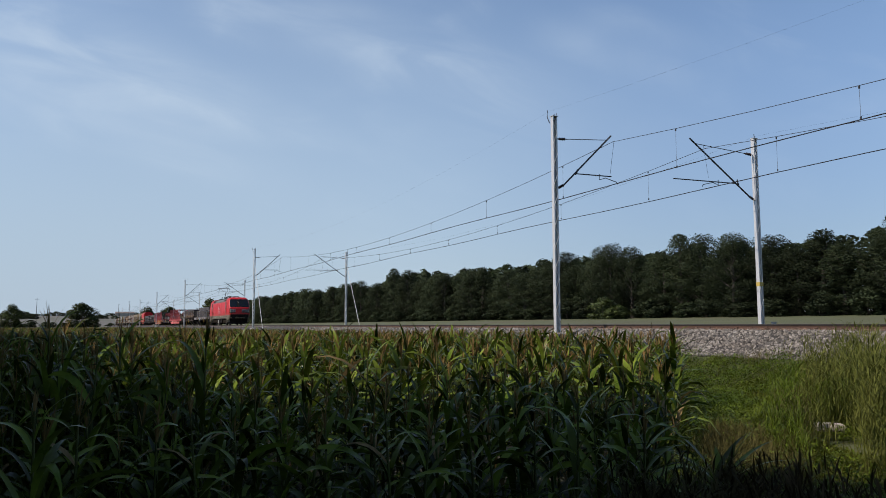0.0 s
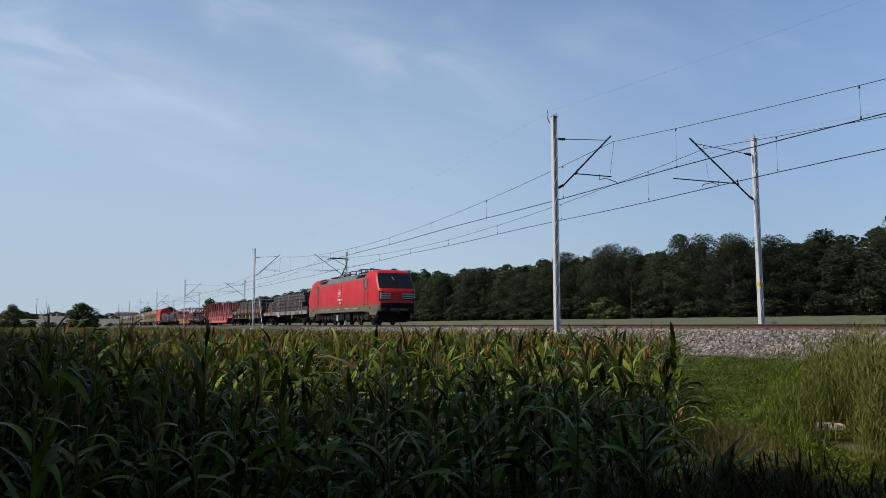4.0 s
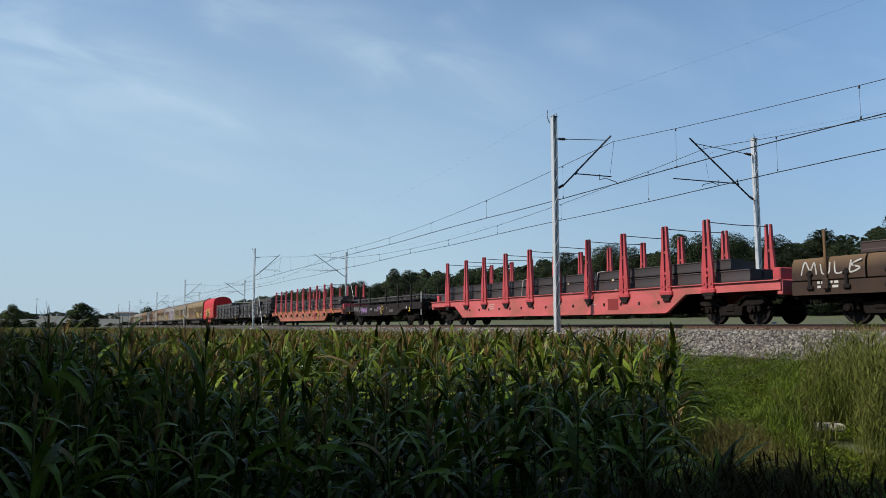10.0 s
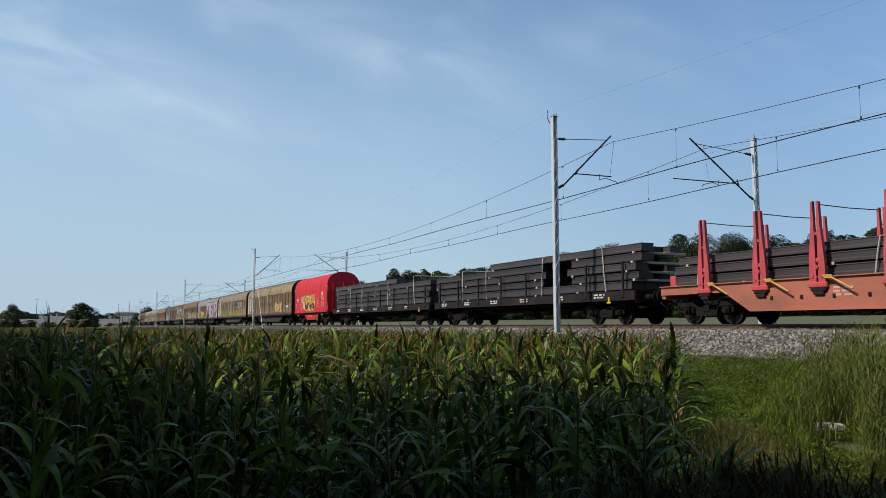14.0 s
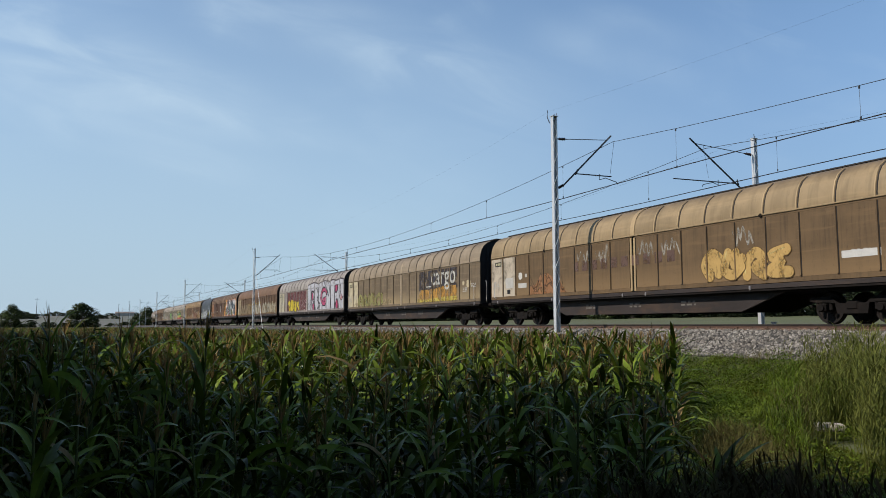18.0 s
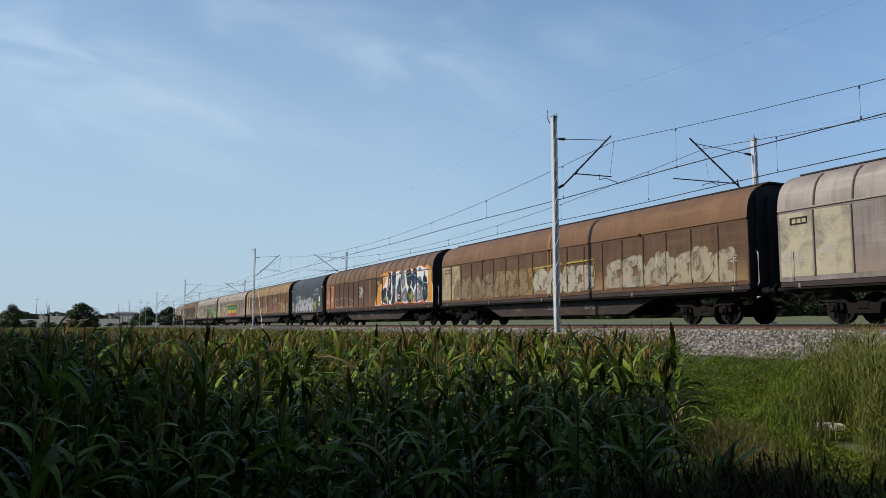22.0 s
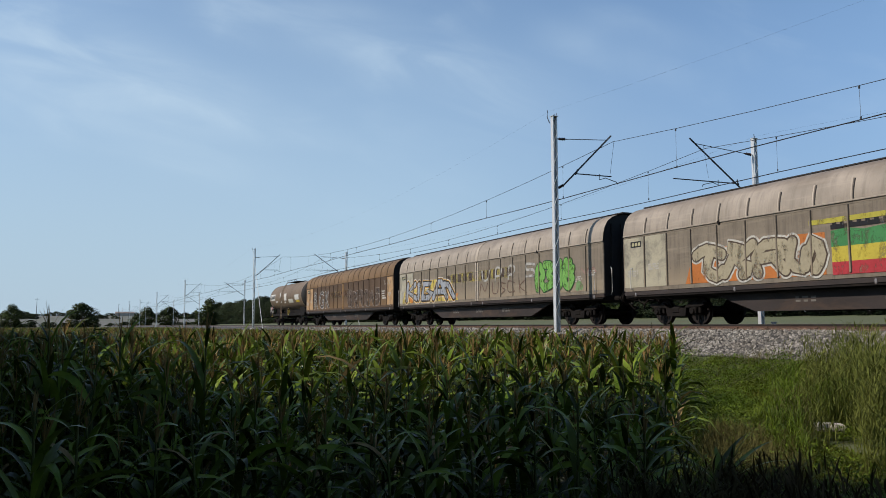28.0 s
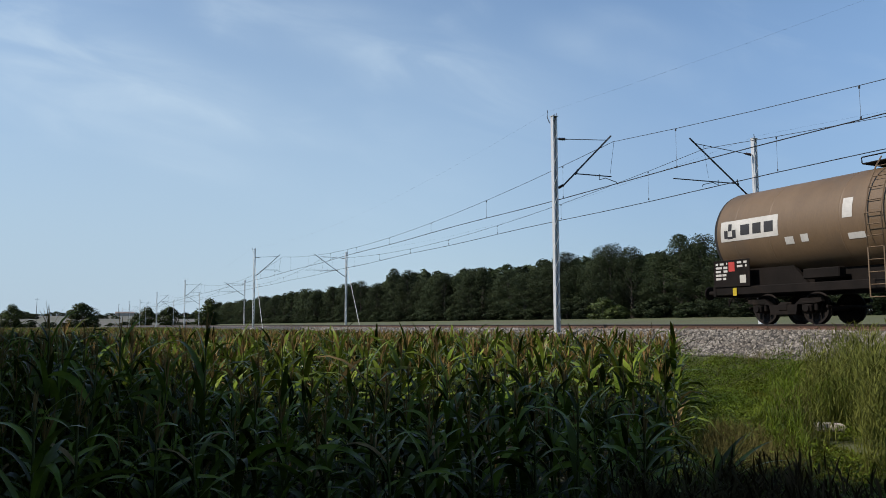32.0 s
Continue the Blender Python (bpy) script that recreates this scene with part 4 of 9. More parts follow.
def fat_stroke(points, width, per=6):
    """A fat line with round ends and soft corners."""
    line = smooth_line(points, per)
    (ax, az), (bx, bz) = line[0], line[1]
    l = math.hypot(bx - ax, bz - az) or 1
    (cx, cz), (dx, dz) = line[-1], line[-2]
    m = math.hypot(cx - dx, cz - dz) or 1
    cap = (0.5, 0.47, 0.38, 0.24)
    head = [(ax - (bx - ax) / l * width * k, az - (bz - az) / l * width * k) for k in cap]
    tail = [(cx + (cx - dx) / m * width * k, cz + (cz - dz) / m * width * k) for k in reversed(cap)]
    pts = head + line + tail
    wide = [0.06, 0.34, 0.65, 0.88] + [1.0] * len(line) + [0.88, 0.65, 0.34, 0.06]
    ls, rs = [], []
    for i, (x, z) in enumerate(pts):
        x0, z0 = pts[max(i - 1, 0)]
        x1, z1 = pts[min(i + 1, len(pts) - 1)]
        k = math.hypot(x1 - x0, z1 - z0) or 1
        nx, nz = -(z1 - z0) / k * width * wide[i] / 2, (x1 - x0) / k * width * wide[i] / 2
        ls.append((x + nx, z + nz))
        rs.append((x - nx, z - nz))
    return [[ls[i], rs[i], rs[i + 1], ls[i + 1]] for i in range(len(pts) - 1)]


def squiggle(x0, z0, w, h, seed, n=26, width=0.05, turns=4):
    """A hasty line of spray paint: uneven up and down strokes with loops."""
    rng = random.Random(seed)
    m = max(4, int(turns * 2.2))
    pts = []
    for k in range(m):
        u = k / (m - 1)
        up = k % 2 == 0
        pts.append((x0 + w * u + rng.uniform(-0.45, 0.45) * w / m, z0 + h * ((rng.uniform(0.55, 1.0) if up else rng.uniform(0.0, 0.4)))))
        if rng.random() < 0.35:
            pts.append((pts[-1][0] + rng.uniform(0.2, 0.7) * w / m, pts[-1][1] + rng.uniform(-0.2, 0.2) * h))
    return stroke(smooth_line(pts, 4), width)


# wild, unreadable angular forms, as strokes in a unit square
FORMS = (
    ([(0.05, 0.05), (0.30, 0.70), (0.10, 0.98), (0.62, 0.80)], [(0.95, 0.98), (0.45, 0.42), (0.98, 0.20), (0.70, 0.0)]),
    ([(0.0, 0.82), (0.42, 1.0), (0.98, 0.78)], [(0.55, 0.85), (0.38, 0.30), (0.72, 0.02), (0.98, 0.22)]),
    ([(0.05, 0.0), (0.22, 0.95), (0.45, 0.40), (0.62, 0.92), (0.80, 0.30), (1.0, 0.05)],),
    ([(0.95, 0.90), (0.25, 0.98), (0.05, 0.48), (0.60, 0.55), (0.92, 0.30), (0.50, 0.02), (0.02, 0.15)],),
    ([(0.10, 0.0), (0.02, 0.55), (0.35, 0.98), (0.95, 0.92)], [(0.22, 0.50), (0.88, 0.58)], [(0.60, 0.55), (0.98, 0.02)]),
    ([(0.15, 0.98), (0.05, 0.35), (0.40, 0.02), (0.55, 0.62)], [(0.50, 0.10), (0.78, 0.98), (0.98, 0.45), (0.80, 0.0)]),
    ([(0.02, 0.30), (0.55, 0.98), (0.98, 0.70), (0.40, 0.38), (0.92, 0.0)], [(0.10, 0.0), (0.32, 0.28)]),
)


def piece(parent, count, x0, z0, w, h, y, fill, edge, rim=None, label="", weight=0.30, line=0.06, seed=1, low=None):
    """A graffiti piece of angular forms: an outer rim, an edge, a fill, and a second tone in the lower half."""
    rng = random.Random(seed)
    cw = w / count
    order = rng.sample(range(len(FORMS)), min(count, len(FORMS)))
    for k in range(count):
        bx, bz, bh = x0 + cw * k, z0 + rng.uniform(0, 0.06) * h, h * rng.uniform(0.86, 1.0)
        lean = rng.uniform(-0.06, 0.14)
        lines = [[(bx + cw * (0.06 + 0.94 * p + lean * (q - 0.5)), bz + bh * (0.08 + 0.84 * q)) for p, q in bone] for bone in FORMS[order[k % len(order)]]]
        fat = weight * min(cw, bh)
        top = y - 0.0004 * k

        def strokes(wide):
            return sum((fat_stroke(l, wide, 2) for l in lines), [])
        if rim:
            flat(parent, strokes(fat + 4.5 * line), top, rim, "graffiti", "" if k else label)
        o = flat(parent, strokes(fat + 2 * line), top - 0.004, edge, "graffiti", "" if k or rim else label)
        flat(o, strokes(fat), -0.004, fill, "fill")
        if low:
            cutz = bz + 0.45 * bh
            half = [poly for poly in strokes(fat) if sum(q for p, q in poly) / 4 < cutz + rng.uniform(-0.1, 0.1)]
            if half:
                flat(o, half, -0.008, low, "fill")


SPRAY_FORMS = (
    ([(0.10, 0.10), (0.30, 0.95), (0.58, 0.55), (0.92, 0.92)], [(0.38, 0.08), (0.92, 0.32)]),
    ([(0.92, 0.90), (0.22, 0.72), (0.62, 0.46), (0.08, 0.12), (0.92, 0.06)],),
    ([(0.08, 0.95), (0.45, 0.34), (0.92, 0.78)], [(0.16, 0.08), (0.82, 0.12)]),
    ([(0.12, 0.05), (0.10, 0.62), (0.50, 0.96), (0.90, 0.58), (0.52, 0.36), (0.96, 0.04)],),
    ([(0.30, 0.10), (0.06, 0.52), (0.46, 0.94), (0.94, 0.66), (0.80, 0.20)], [(0.48, 0.50), (0.98, 0.42)]),
    ([(0.08, 0.92), (0.90, 0.84), (0.42, 0.52), (0.95, 0.24), (0.10, 0.04)],),
    ([(0.20, 0.98), (0.06, 0.30), (0.50, 0.06), (0.94, 0.36)], [(0.62, 0.95), (0.56, 0.48), (0.95, 0.70)]),
)


def bubble_letters(parent, x0, z0, w, h, count, fill, edge, seed, y, line=0.07, glow=None, name="graffiti", label="", weight=0.42):
    """A graffiti piece: fat crooked letter forms, each with an outline, a fill and a shine."""
    rng = random.Random(seed)
    cw = w / count
    if glow:
        flat(parent, [blob(x0 + w / 2, z0 + h / 2, w * 0.53, h * 0.56, seed + 1, 9, 0.10, 80)], y, glow, name, label)
    for k in range(count):
        bones = rng.choice(SPRAY_FORMS)
        lean = rng.uniform(-0.12, 0.16)
        bx, bz = x0 + cw * k - 0.03 * cw, z0 + h * rng.uniform(0.02, 0.08)
        bw, bh = cw * 1.06, h * rng.uniform(0.82, 0.96)
        lines = [[(bx + bw * (0.08 + 0.84 * p + lean * (q - 0.5)), bz + bh * (0.06 + 0.88 * q)) for p, q in bone] for bone in bones]
        fat = min(weight * bw, 0.9 * weight * bh)
        o = flat(parent, sum((fat_stroke(l, fat + 2 * line) for l in lines), []), y - 0.0035 - 0.012 * (k % 2), edge, name, "" if glow or k else label)
        flat(o, sum((fat_stroke(l, fat) for l in lines), []), -0.0050, fill, "fill")
        shine = tuple(min(0.75, 1.35 * c + 0.06) for c in fill)
        flat(o, sum((fat_stroke([(p - 0.18 * fat, q + 0.16 * fat) for p, q in l[:2]], fat * 0.13) for l in lines[:1]), []), -0.0090, shine, "shine")


def small_writing(parent, x, z, y, w, rows, seed, colour=WHITE, h=0.06):
    """Unreadable data panels: plain bars."""
    rng = random.Random(seed)
    bars = []
    for k in range(rows):
        px = x
        while px < x + w * 0.95:
            bw = rng.uniform(0.08, 0.28)
            bw = min(bw, x + w - px)
            bars.append(rect(px, z - k * h * 1.7, px + bw, z - k * h * 1.7 + h))
            px += bw + rng.uniform(0.04, 0.12)
    flat(parent, bars, y, colour, "marking")


def hand_wheel(parent, x, z, y, r=0.27):
    def build(s):
        n = 20
        s.tube([(r * math.cos(6.2832 * k / n), 0, r * math.sin(6.2832 * k / n)) for k in range(n + 1)], 0.017, 6)
        for a in (0.4, 2.5, 4.6):
            s.tube([(0, 0, 0), (r * math.cos(a), 0, r * math.sin(a))], 0.016, 5)
    part("hand_wheel", cached("hand_wheel_%d" % (r * 100), build, "yellow_paint"), None, parent, "yellow brake hand wheel", at=pose(x, y, z))


def grab(parent, x, z0, z1, y, mat="marking"):
    key = "grab_%d" % round((z1 - z0) * 100)

    def build(s):
        s.tube([(0, 0, 0), (0, -0.1, 0.03), (0, -0.1, z1 - z0 - 0.03), (0, 0, z1 - z0)], 0.018, 5)
    part("grab_handle", cached(key + mat, build, mat), None, parent, at=pose(x, y, z0))


# ---- train: locomotive ----
def locomotive(a, b):
    v, half = vehicle("electric_locomotive", "red four-axle electric locomotive with grey skirt and raised pantograph", "locomotive", a, b, "")
    # cab ends: outlines in plan, one for each height
    LZ = [(0.95, 8.92, 1.42), (1.06, 9.00, 1.45), (1.42, 9.04, 1.45), (2.35, 9.04, 1.45), (2.48, 8.98, 1.45), (3.0, 8.66, 1.44), (3.36, 8.44, 1.41), (3.62, 8.28, 1.35), (3.80, 8.14, 1.24), (3.93, 7.80, 1.08), (4.0, 7.2, 0.80)]

    def size_at(z):
        for (z0, l0, w0), (z1, l1, w1) in zip(LZ, LZ[1:]):
            if z <= z1:
                k = (z - z0) / (z1 - z0)
                return l0 + k * (l1 - l0), w0 + k * (w1 - w0)
        return LZ[-1][1:]

    def outline(z, grow=0.0):
        l, w = size_at(z)
        l, w = l + grow, w + grow
        pts = [(6.1, -w), (6.8, -w), (7.3, -w)]
        for k in range(9):
            u = k / 8 * math.pi / 2
            pts.append((l - 0.42 + 0.42 * math.sin(u), -w + 0.34 * (1 - math.cos(u)) ** 1.1))
        bulge = 0.07
        nose = []
        for k in range(1, 8):
            yy = (-w + 0.34) + (2 * w - 0.68) * k / 8
            nose.append((l + bulge * (1 - (yy / (w - 0.34)) ** 2), yy))
        pts += nose
        pts += [(p, -q) for p, q in pts[11::-1]]
        return pts

    def shell(zs, k0, k1, grow=0.0):
        s = Shape()
        s.loft([[(p, q, z) for p, q in outline(z, grow)[k0:k1 + 1]] for z in zs], closed=False)
        return s

    zs = [1.42, 1.8, 2.3, 2.35, 2.48, 3.0, 3.36, 3.62, 3.80, 3.93, 4.0]
    N = len(outline(2.0)) - 1
    cab = shell(zs, 0, N)
    cab.add([(p, q, 4.0) for p, q in outline(4.0)], [tuple(range(N + 1))])
    cab.add([(p, q, z) for z in zs for p, q in (outline(z)[0], outline(z)[-1])], [(2 * i, 2 * i + 1, 2 * i + 3, 2 * i + 2) for i in range(len(zs) - 1)])
    cab_me = fix_normals(cab.mesh("cab", "loco_red", 40))
    skirt_me = fix_normals(shell([0.95, 1.06, 1.42], 0, N, 0.004).mesh("cab_skirt", "loco_grey", 40))
    screen_me = fix_normals(shell([2.58, 2.7, 3.0, 3.25, 3.46, 3.62, 3.70], 8, N - 8, 0.012).mesh("windscreen", "glass", 60))
    pillar = fix_normals(shell([2.56, 3.0, 3.70], 15 - 1, 15, 0.02).mesh("screen_pillar", "black_frame", 60))
    dark_nose = fix_normals(shell([0.96, 1.2, 1.40, 1.54], 9, N - 9, 0.014).mesh("nose_apron", "black_frame", 60))
    for sgn in (1, -1):
        m = pose(0, 0, 0) if sgn > 0 else pose(0, 0, 0, 0, 0, 180) @ Matrix.Translation((6.1, 0, 0)) @ Matrix.Diagonal((1.15, 1, 1, 1)) @ Matrix.Translation((-6.1, 0, 0))
        c = part("cab", cab_me, None, v, at=m)
        part("cab_skirt", skirt_me, None, c)
        part("windscreen", screen_me, None, c, "large dark raked windscreen")
        part("nose_apron", dark_nose, None, c)
        part("screen_pillar", pillar, None, c)
        for side in (-1, 1):
            # head lamps with frame, louvres in the nose
            k0, k1 = (8, 10) if side < 0 else (N - 10, N - 8)
            part("headlight_surround", fix_normals(shell([1.70, 2.05, 2.36], k0 - 1, k1 + 1, 0.012).mesh("headlight_surround", "black_frame", 60)), None, c)
            hl = part("headlight", fix_normals(shell([1.80, 2.05, 2.30], k0, k1, 0.02).mesh("headlight", "lamp_glass", 60)), None, c, "headlight in a pale housing")
            p0, p1 = outline(1.95, 0.03)[9 if side < 0 else N - 9], outline(1.95, 0.055)[9 if side < 0 else N - 9]
            part("lamp", Shape().tube([(p0[0], p0[1], 1.95), (p1[0] + 0.03, p1[1], 1.95)], 0.07, 10), "lamp_glass", hl)
            k0, k1 = (10, 14) if side < 0 else (N - 14, N - 10)
            for i in range(3):
                z = 1.84 + 0.15 * i
                part("louvre_gap", fix_normals(shell([z - 0.07, z - 0.01], k0, k1 - 1 if side < 0 else k1, 0.018).mesh("louvre_gap", "black_frame", 60)), None, c)
                part("louvre", fix_normals(shell([z, z + 0.075], k0, k1 - 1 if side < 0 else k1, 0.022).mesh("louvre", "grille", 60)), None, c)
            # door, window, rails
            d = part("cab_door", Shape().box((6.50, side * 1.455, 2.42), (0.66, 0.03, 1.9), 0.01), "loco_red", c)
            pane = Shape().box((6.46, side * 1.473, 2.98), (0.36, 0.016, 0.66), 0.006)
            part("window_frame", Shape().box((6.46, side * 1.468, 2.98), (0.46, 0.016, 0.76), 0.006), "black_frame", d)
            part("door_window", pane, "glass_pale", d, "dark olive door window")
            for dx in (-0.40, 0.40):
                part("hand_rail", Shape().tube([(6.50 + dx, side * 1.47, 1.3), (6.50 + dx, side * 1.52, 1.36), (6.50 + dx, side * 1.52, 2.6), (6.50 + dx, side * 1.47, 2.66)], 0.018, 5), "grille", d)
            steps = Shape()
            for z in (0.42, 0.70, 0.98):
                steps.box((6.50, side * 1.32, z), (0.5, 0.22, 0.03))
            for dx in (-0.26, 0.26):
                steps.box((6.50 + dx, side * 1.32, 0.72), (0.03, 0.2, 0.62))
            part("step_ladder", steps, "loco_grey", c)
            st = Shape()
            for dz in (0.55, 0.98, 1.36):
                st.box((8.05, side * 1.33, dz), (0.62, 0.24, 0.06), 0.01)
            for dx in (-0.3, 0.3):
                st.box((8.05 + dx, side * 1.33, 0.95), (0.05, 0.22, 0.86), 0.01)
            part("corner_step", st, "loco_grey", c)
        top = Shape().tube([(8.42, 0, 3.74), (8.50, 0, 3.73)], 0.06, 10)
        part("top_lamp", top, "lamp_glass", c, "small lamp above the windscreen")
        for side in (-1, 1):
            part("cab_apron", Shape().prism([(6.95, 0.98), (7.25, 0.72), (8.55, 0.72), (8.75, 0.98)], "y", side * 1.41 - 0.03, side * 1.41 + 0.03), "loco_grey", c)
            part("side_lamp", Shape().tube([(7.3, side * 1.44, 1.22), (7.3, side * 1.475, 1.22)], 0.08, 12), "black_frame", c)
        part("wiper", Shape().tube([(8.86, 0.1, 2.72), (8.50, -0.25, 3.42)], 0.018, 5), "marking", c)
        plough = Shape().prism([(-0.95, 0.18), (0.95, 0.18), (1.1, 0.55), (-1.1, 0.55)], "x", 8.15, 8.35)
        part("buffer_beam", Shape().prism([(-1.25, 0.34), (1.25, 0.34), (1.3, 1.1), (-1.3, 1.1)], "x", 7.5, 8.3), "black_frame", c)
        part("rail_guard", plough, "black_frame", c)
    # middle body
    mid = Shape().prism([(-1.45, 1.42), (1.45, 1.42), (1.45, 3.28), (1.41, 3.36), (-1.41, 3.36), (-1.45, 3.28)], "x", -6.12, 6.12)
    body = part("machine_room", mid, "loco_red", v)
    low = Shape().prism([(-1.42, 0.98), (1.42, 0.98), (1.455, 1.02), (1.455, 1.415), (-1.455, 1.415), (-1.455, 1.02)], "x", -6.9, 6.9)
    part("skirt", low, "loco_grey", v)
    roof = Shape().prism([(-1.42, 3.365), (1.42, 3.365), (1.40, 3.45), (1.12, 3.80), (0.95, 3.86), (-0.95, 3.86), (-1.12, 3.80), (-1.40, 3.45)], "x", -6.14, 6.14)
    rf = part("roof", roof, "roof_grey", v, "dull grey sloping roof panels")
    for x0, x1 in ((-5.7, -3.9), (3.9, 5.9)):
        for side in (-1, 1):
            gr = Shape()
            for i in range(9):
                z = 3.49 + 0.03 * i
                yy = 1.40 - (z - 3.45) / 0.35 * 0.28
                gr.box(((x0 + x1) / 2, side * (yy + 0.012), z), (x1 - x0, 0.02, 0.014))
            part("roof_grille", gr, "black_frame", rf)
    for x in (-6.08, 6.08, 0.55):
        for side in (-1, 1):
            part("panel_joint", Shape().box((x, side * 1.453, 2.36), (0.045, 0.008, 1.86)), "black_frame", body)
    # grey dirt strips beside the cab doors, added as raised columns with a dark slit
    for x in (-5.98, 5.98):
        part("vent_column", Shape().box((x, -1.456, 2.42), (0.26, 0.012, 1.84), 0.004), "loco_grey", body)
        part("vent_slot", Shape().box((x, -1.464, 2.5), (0.05, 0.012, 1.6), 0.004), "black_frame", body)
    # roof gear
    for x0 in (-4.1,):
        p = part("pantograph", Shape().box((x0, 0, 4.02), (1.5, 1.5, 0.07), 0.02), "arm_steel", v, "raised half-scissor pantograph")
        fr = Shape()
        for dx in (-0.7, 0.7):
            for dy in (-0.6, 0.6):
                fr.tube([(x0 + dx, dy, 3.86), (x0 + dx, dy, 4.0)], [0.07, 0.05], 8)
        part("insulator", fr, "insulator", p)
        part("lower_arm", Shape().tube([(x0 - 0.25, 0, 4.08), (x0 + 1.3, 0, 5.02)], 0.05, 7), "arm_steel", p)
        up = Shape()
        for dy in (-1, 1):
            up.tube([(x0 + 1.3, dy * 0.08, 5.02), (x0 - 0.1, dy * 0.45, 5.55), (x0 - 1.0, dy * 0.55, 5.76)], 0.025, 6)
        up.tube([(x0 + 0.9, 0.3, 4.15), (x0 + 1.2, 0.2, 4.95)], 0.015, 5)
        part("upper_arm", up, "arm_steel", p)
        hd = Shape()
        for dx in (-1.25, -0.85):
            hd.tube([(x0 + dx, -0.97, 5.66), (x0 + dx, -0.75, 5.80), (x0 + dx, 0.75, 5.80), (x0 + dx, 0.97, 5.66)], 0.03, 6)
        for dy in (-0.5, 0.5):
            hd.tube([(x0 - 1.25, dy, 5.77), (x0 - 0.85, dy, 5.77)], 0.02, 5)
        part("collector_head", hd, "arm_steel", p)
    for x0 in (4.1,):
        p = part("folded_pantograph", Shape().box((x0, 0, 4.0), (1.5, 1.5, 0.07), 0.02), "arm_steel", v, "folded pantograph")
        fold = Shape()
        fold.tube([(x0 - 0.9, 0, 4.08), (x0 + 1.1, 0, 4.15)], 0.05, 7)
        for dy in (-1, 1):
            fold.tube([(x0 + 1.1, dy * 0.1, 4.18), (x0 - 0.9, dy * 0.5, 4.26)], 0.03, 6)
        for dx in (-1.1, -0.7):
            fold.tube([(x0 + dx, -0.97, 4.12), (x0 + dx, -0.75, 4.27), (x0 + dx, 0.75, 4.27), (x0 + dx, 0.97, 4.12)], 0.03, 6)
        part("folded_arm", fold, "arm_steel", p)
    bus = Shape()
    bus.tube([(-2.4, -0.25, 4.28), (-1.0, -0.25, 4.32), (3.0, -0.25, 4.30)], 0.028, 6)
    bus.tube([(-2.6, 0.35, 4.1), (3.2, 0.35, 4.14)], 0.03, 6)
    part("roof_busbar", bus, "arm_steel", rf)
    for x in (-2.3, -0.9, 0.6, 1.9, 2.9):
        part("roof_insulator", Shape().tube([(x, -0.25, 3.88), (x, -0.25, 3.98), (x, -0.25, 4.0), (x, -0.25, 4.1), (x, -0.25, 4.12), (x, -0.25, 4.29)], [0.05, 0.05, 0.09, 0.09, 0.05, 0.05], 8), "insulator", rf)
    clutter = random.Random(8)
    for k in range(16):
        x, y = clutter.uniform(-2.9, 5.3), clutter.uniform(-0.95, 0.2)
        z = 3.9 + clutter.uniform(0.1, 0.42)
        part("roof_cable", Shape().tube([(x, y, 3.87), (x, y, z), (x + clutter.uniform(0.4, 1.1), y + clutter.uniform(-0.1, 0.3), z + clutter.uniform(-0.1, 0.08))], 0.03, 5), "arm_steel", rf)
    for x, l, h in ((2.3, 0.9, 0.22), (0.1, 0.5, 0.16), (-1.6, 0.6, 0.14), (3.2, 0.5, 0.26)):
        part("roof_box", Shape().box((x, 0.45, 3.88 + h / 2), (l, 0.7, h), 0.03), "arm_steel", rf)
    # under the body
    for x in (-4.75, 4.75):
        part("bogie", cached("loco_bogie", bogie_frame_shape(2.9, 0.60), "loco_gear"), None, v, at=pose(x, 0, 0))
        for dx in (-1.45, 1.45):
            wheelset(v, x + dx, 0.60)
        for dx in (-1.9, -0.9, 0.1, 1.0, 1.9):
            part("damper", Shape().tube([(x + dx, -1.16, 0.34), (x + dx, -1.16, 0.92)], 0.06, 7), "loco_gear", v)
            part("link_rod", Shape().tube([(x + dx + 0.18, -1.2, 0.45), (x + dx + 0.5, -1.2, 0.75)], 0.045, 6), "loco_gear", v)
    for x, l in ((-1.6, 1.0), (0.0, 1.5), (1.7, 1.1)):
        part("underfloor_box", Shape().box((x, 0, 0.66), (l, 2.6, 0.62), 0.04), "black_frame", v)
    part("filter_unit", Shape().box((-0.75, -1.34, 0.55), (0.24, 0.1, 0.5), 0.02), "marking", v)
    ends(v, 8.72, 1.05)
    # signs on the side: a white-framed square badge and unreadable number bars
    for y in (-1.455,):
        f = []
        for x0, z0, x1, z1 in ((-0.70, 2.76, 0.0, 2.80), (-0.70, 2.32, 0.0, 2.36), (-0.70, 2.36, -0.66, 2.76), (-0.04, 2.36, 0.0, 2.76), (-0.58, 2.44, -0.39, 2.68), (-0.31, 2.44, -0.12, 2.68)):
            f.append(rect(x0, z0, x1, z1))
        f = [[(p + 0.35, q - 0.03) for p, q in poly] for poly in f]
        flat(v, f, y, WHITE, "badge", "white square emblem")
        small_writing(v, -0.45, 1.93, y, 1.25, 1, 3, WHITE, 0.15)
        small_writing(v, 0.05, 1.78, y, 0.5, 2, 4, WHITE, 0.06)
        for x0 in (-5.0, -3.2, -0.8, 1.6, 3.6):
            small_writing(v, x0, 1.24, -1.459, 0.8, 1, int(x0 * 10) + 80, WHITE, 0.05)
        dots = [rect(x0, 1.16, x0 + 0.16, 1.30) for x0 in (-2.3, -1.95, 0.5, 0.9, 5.0)]
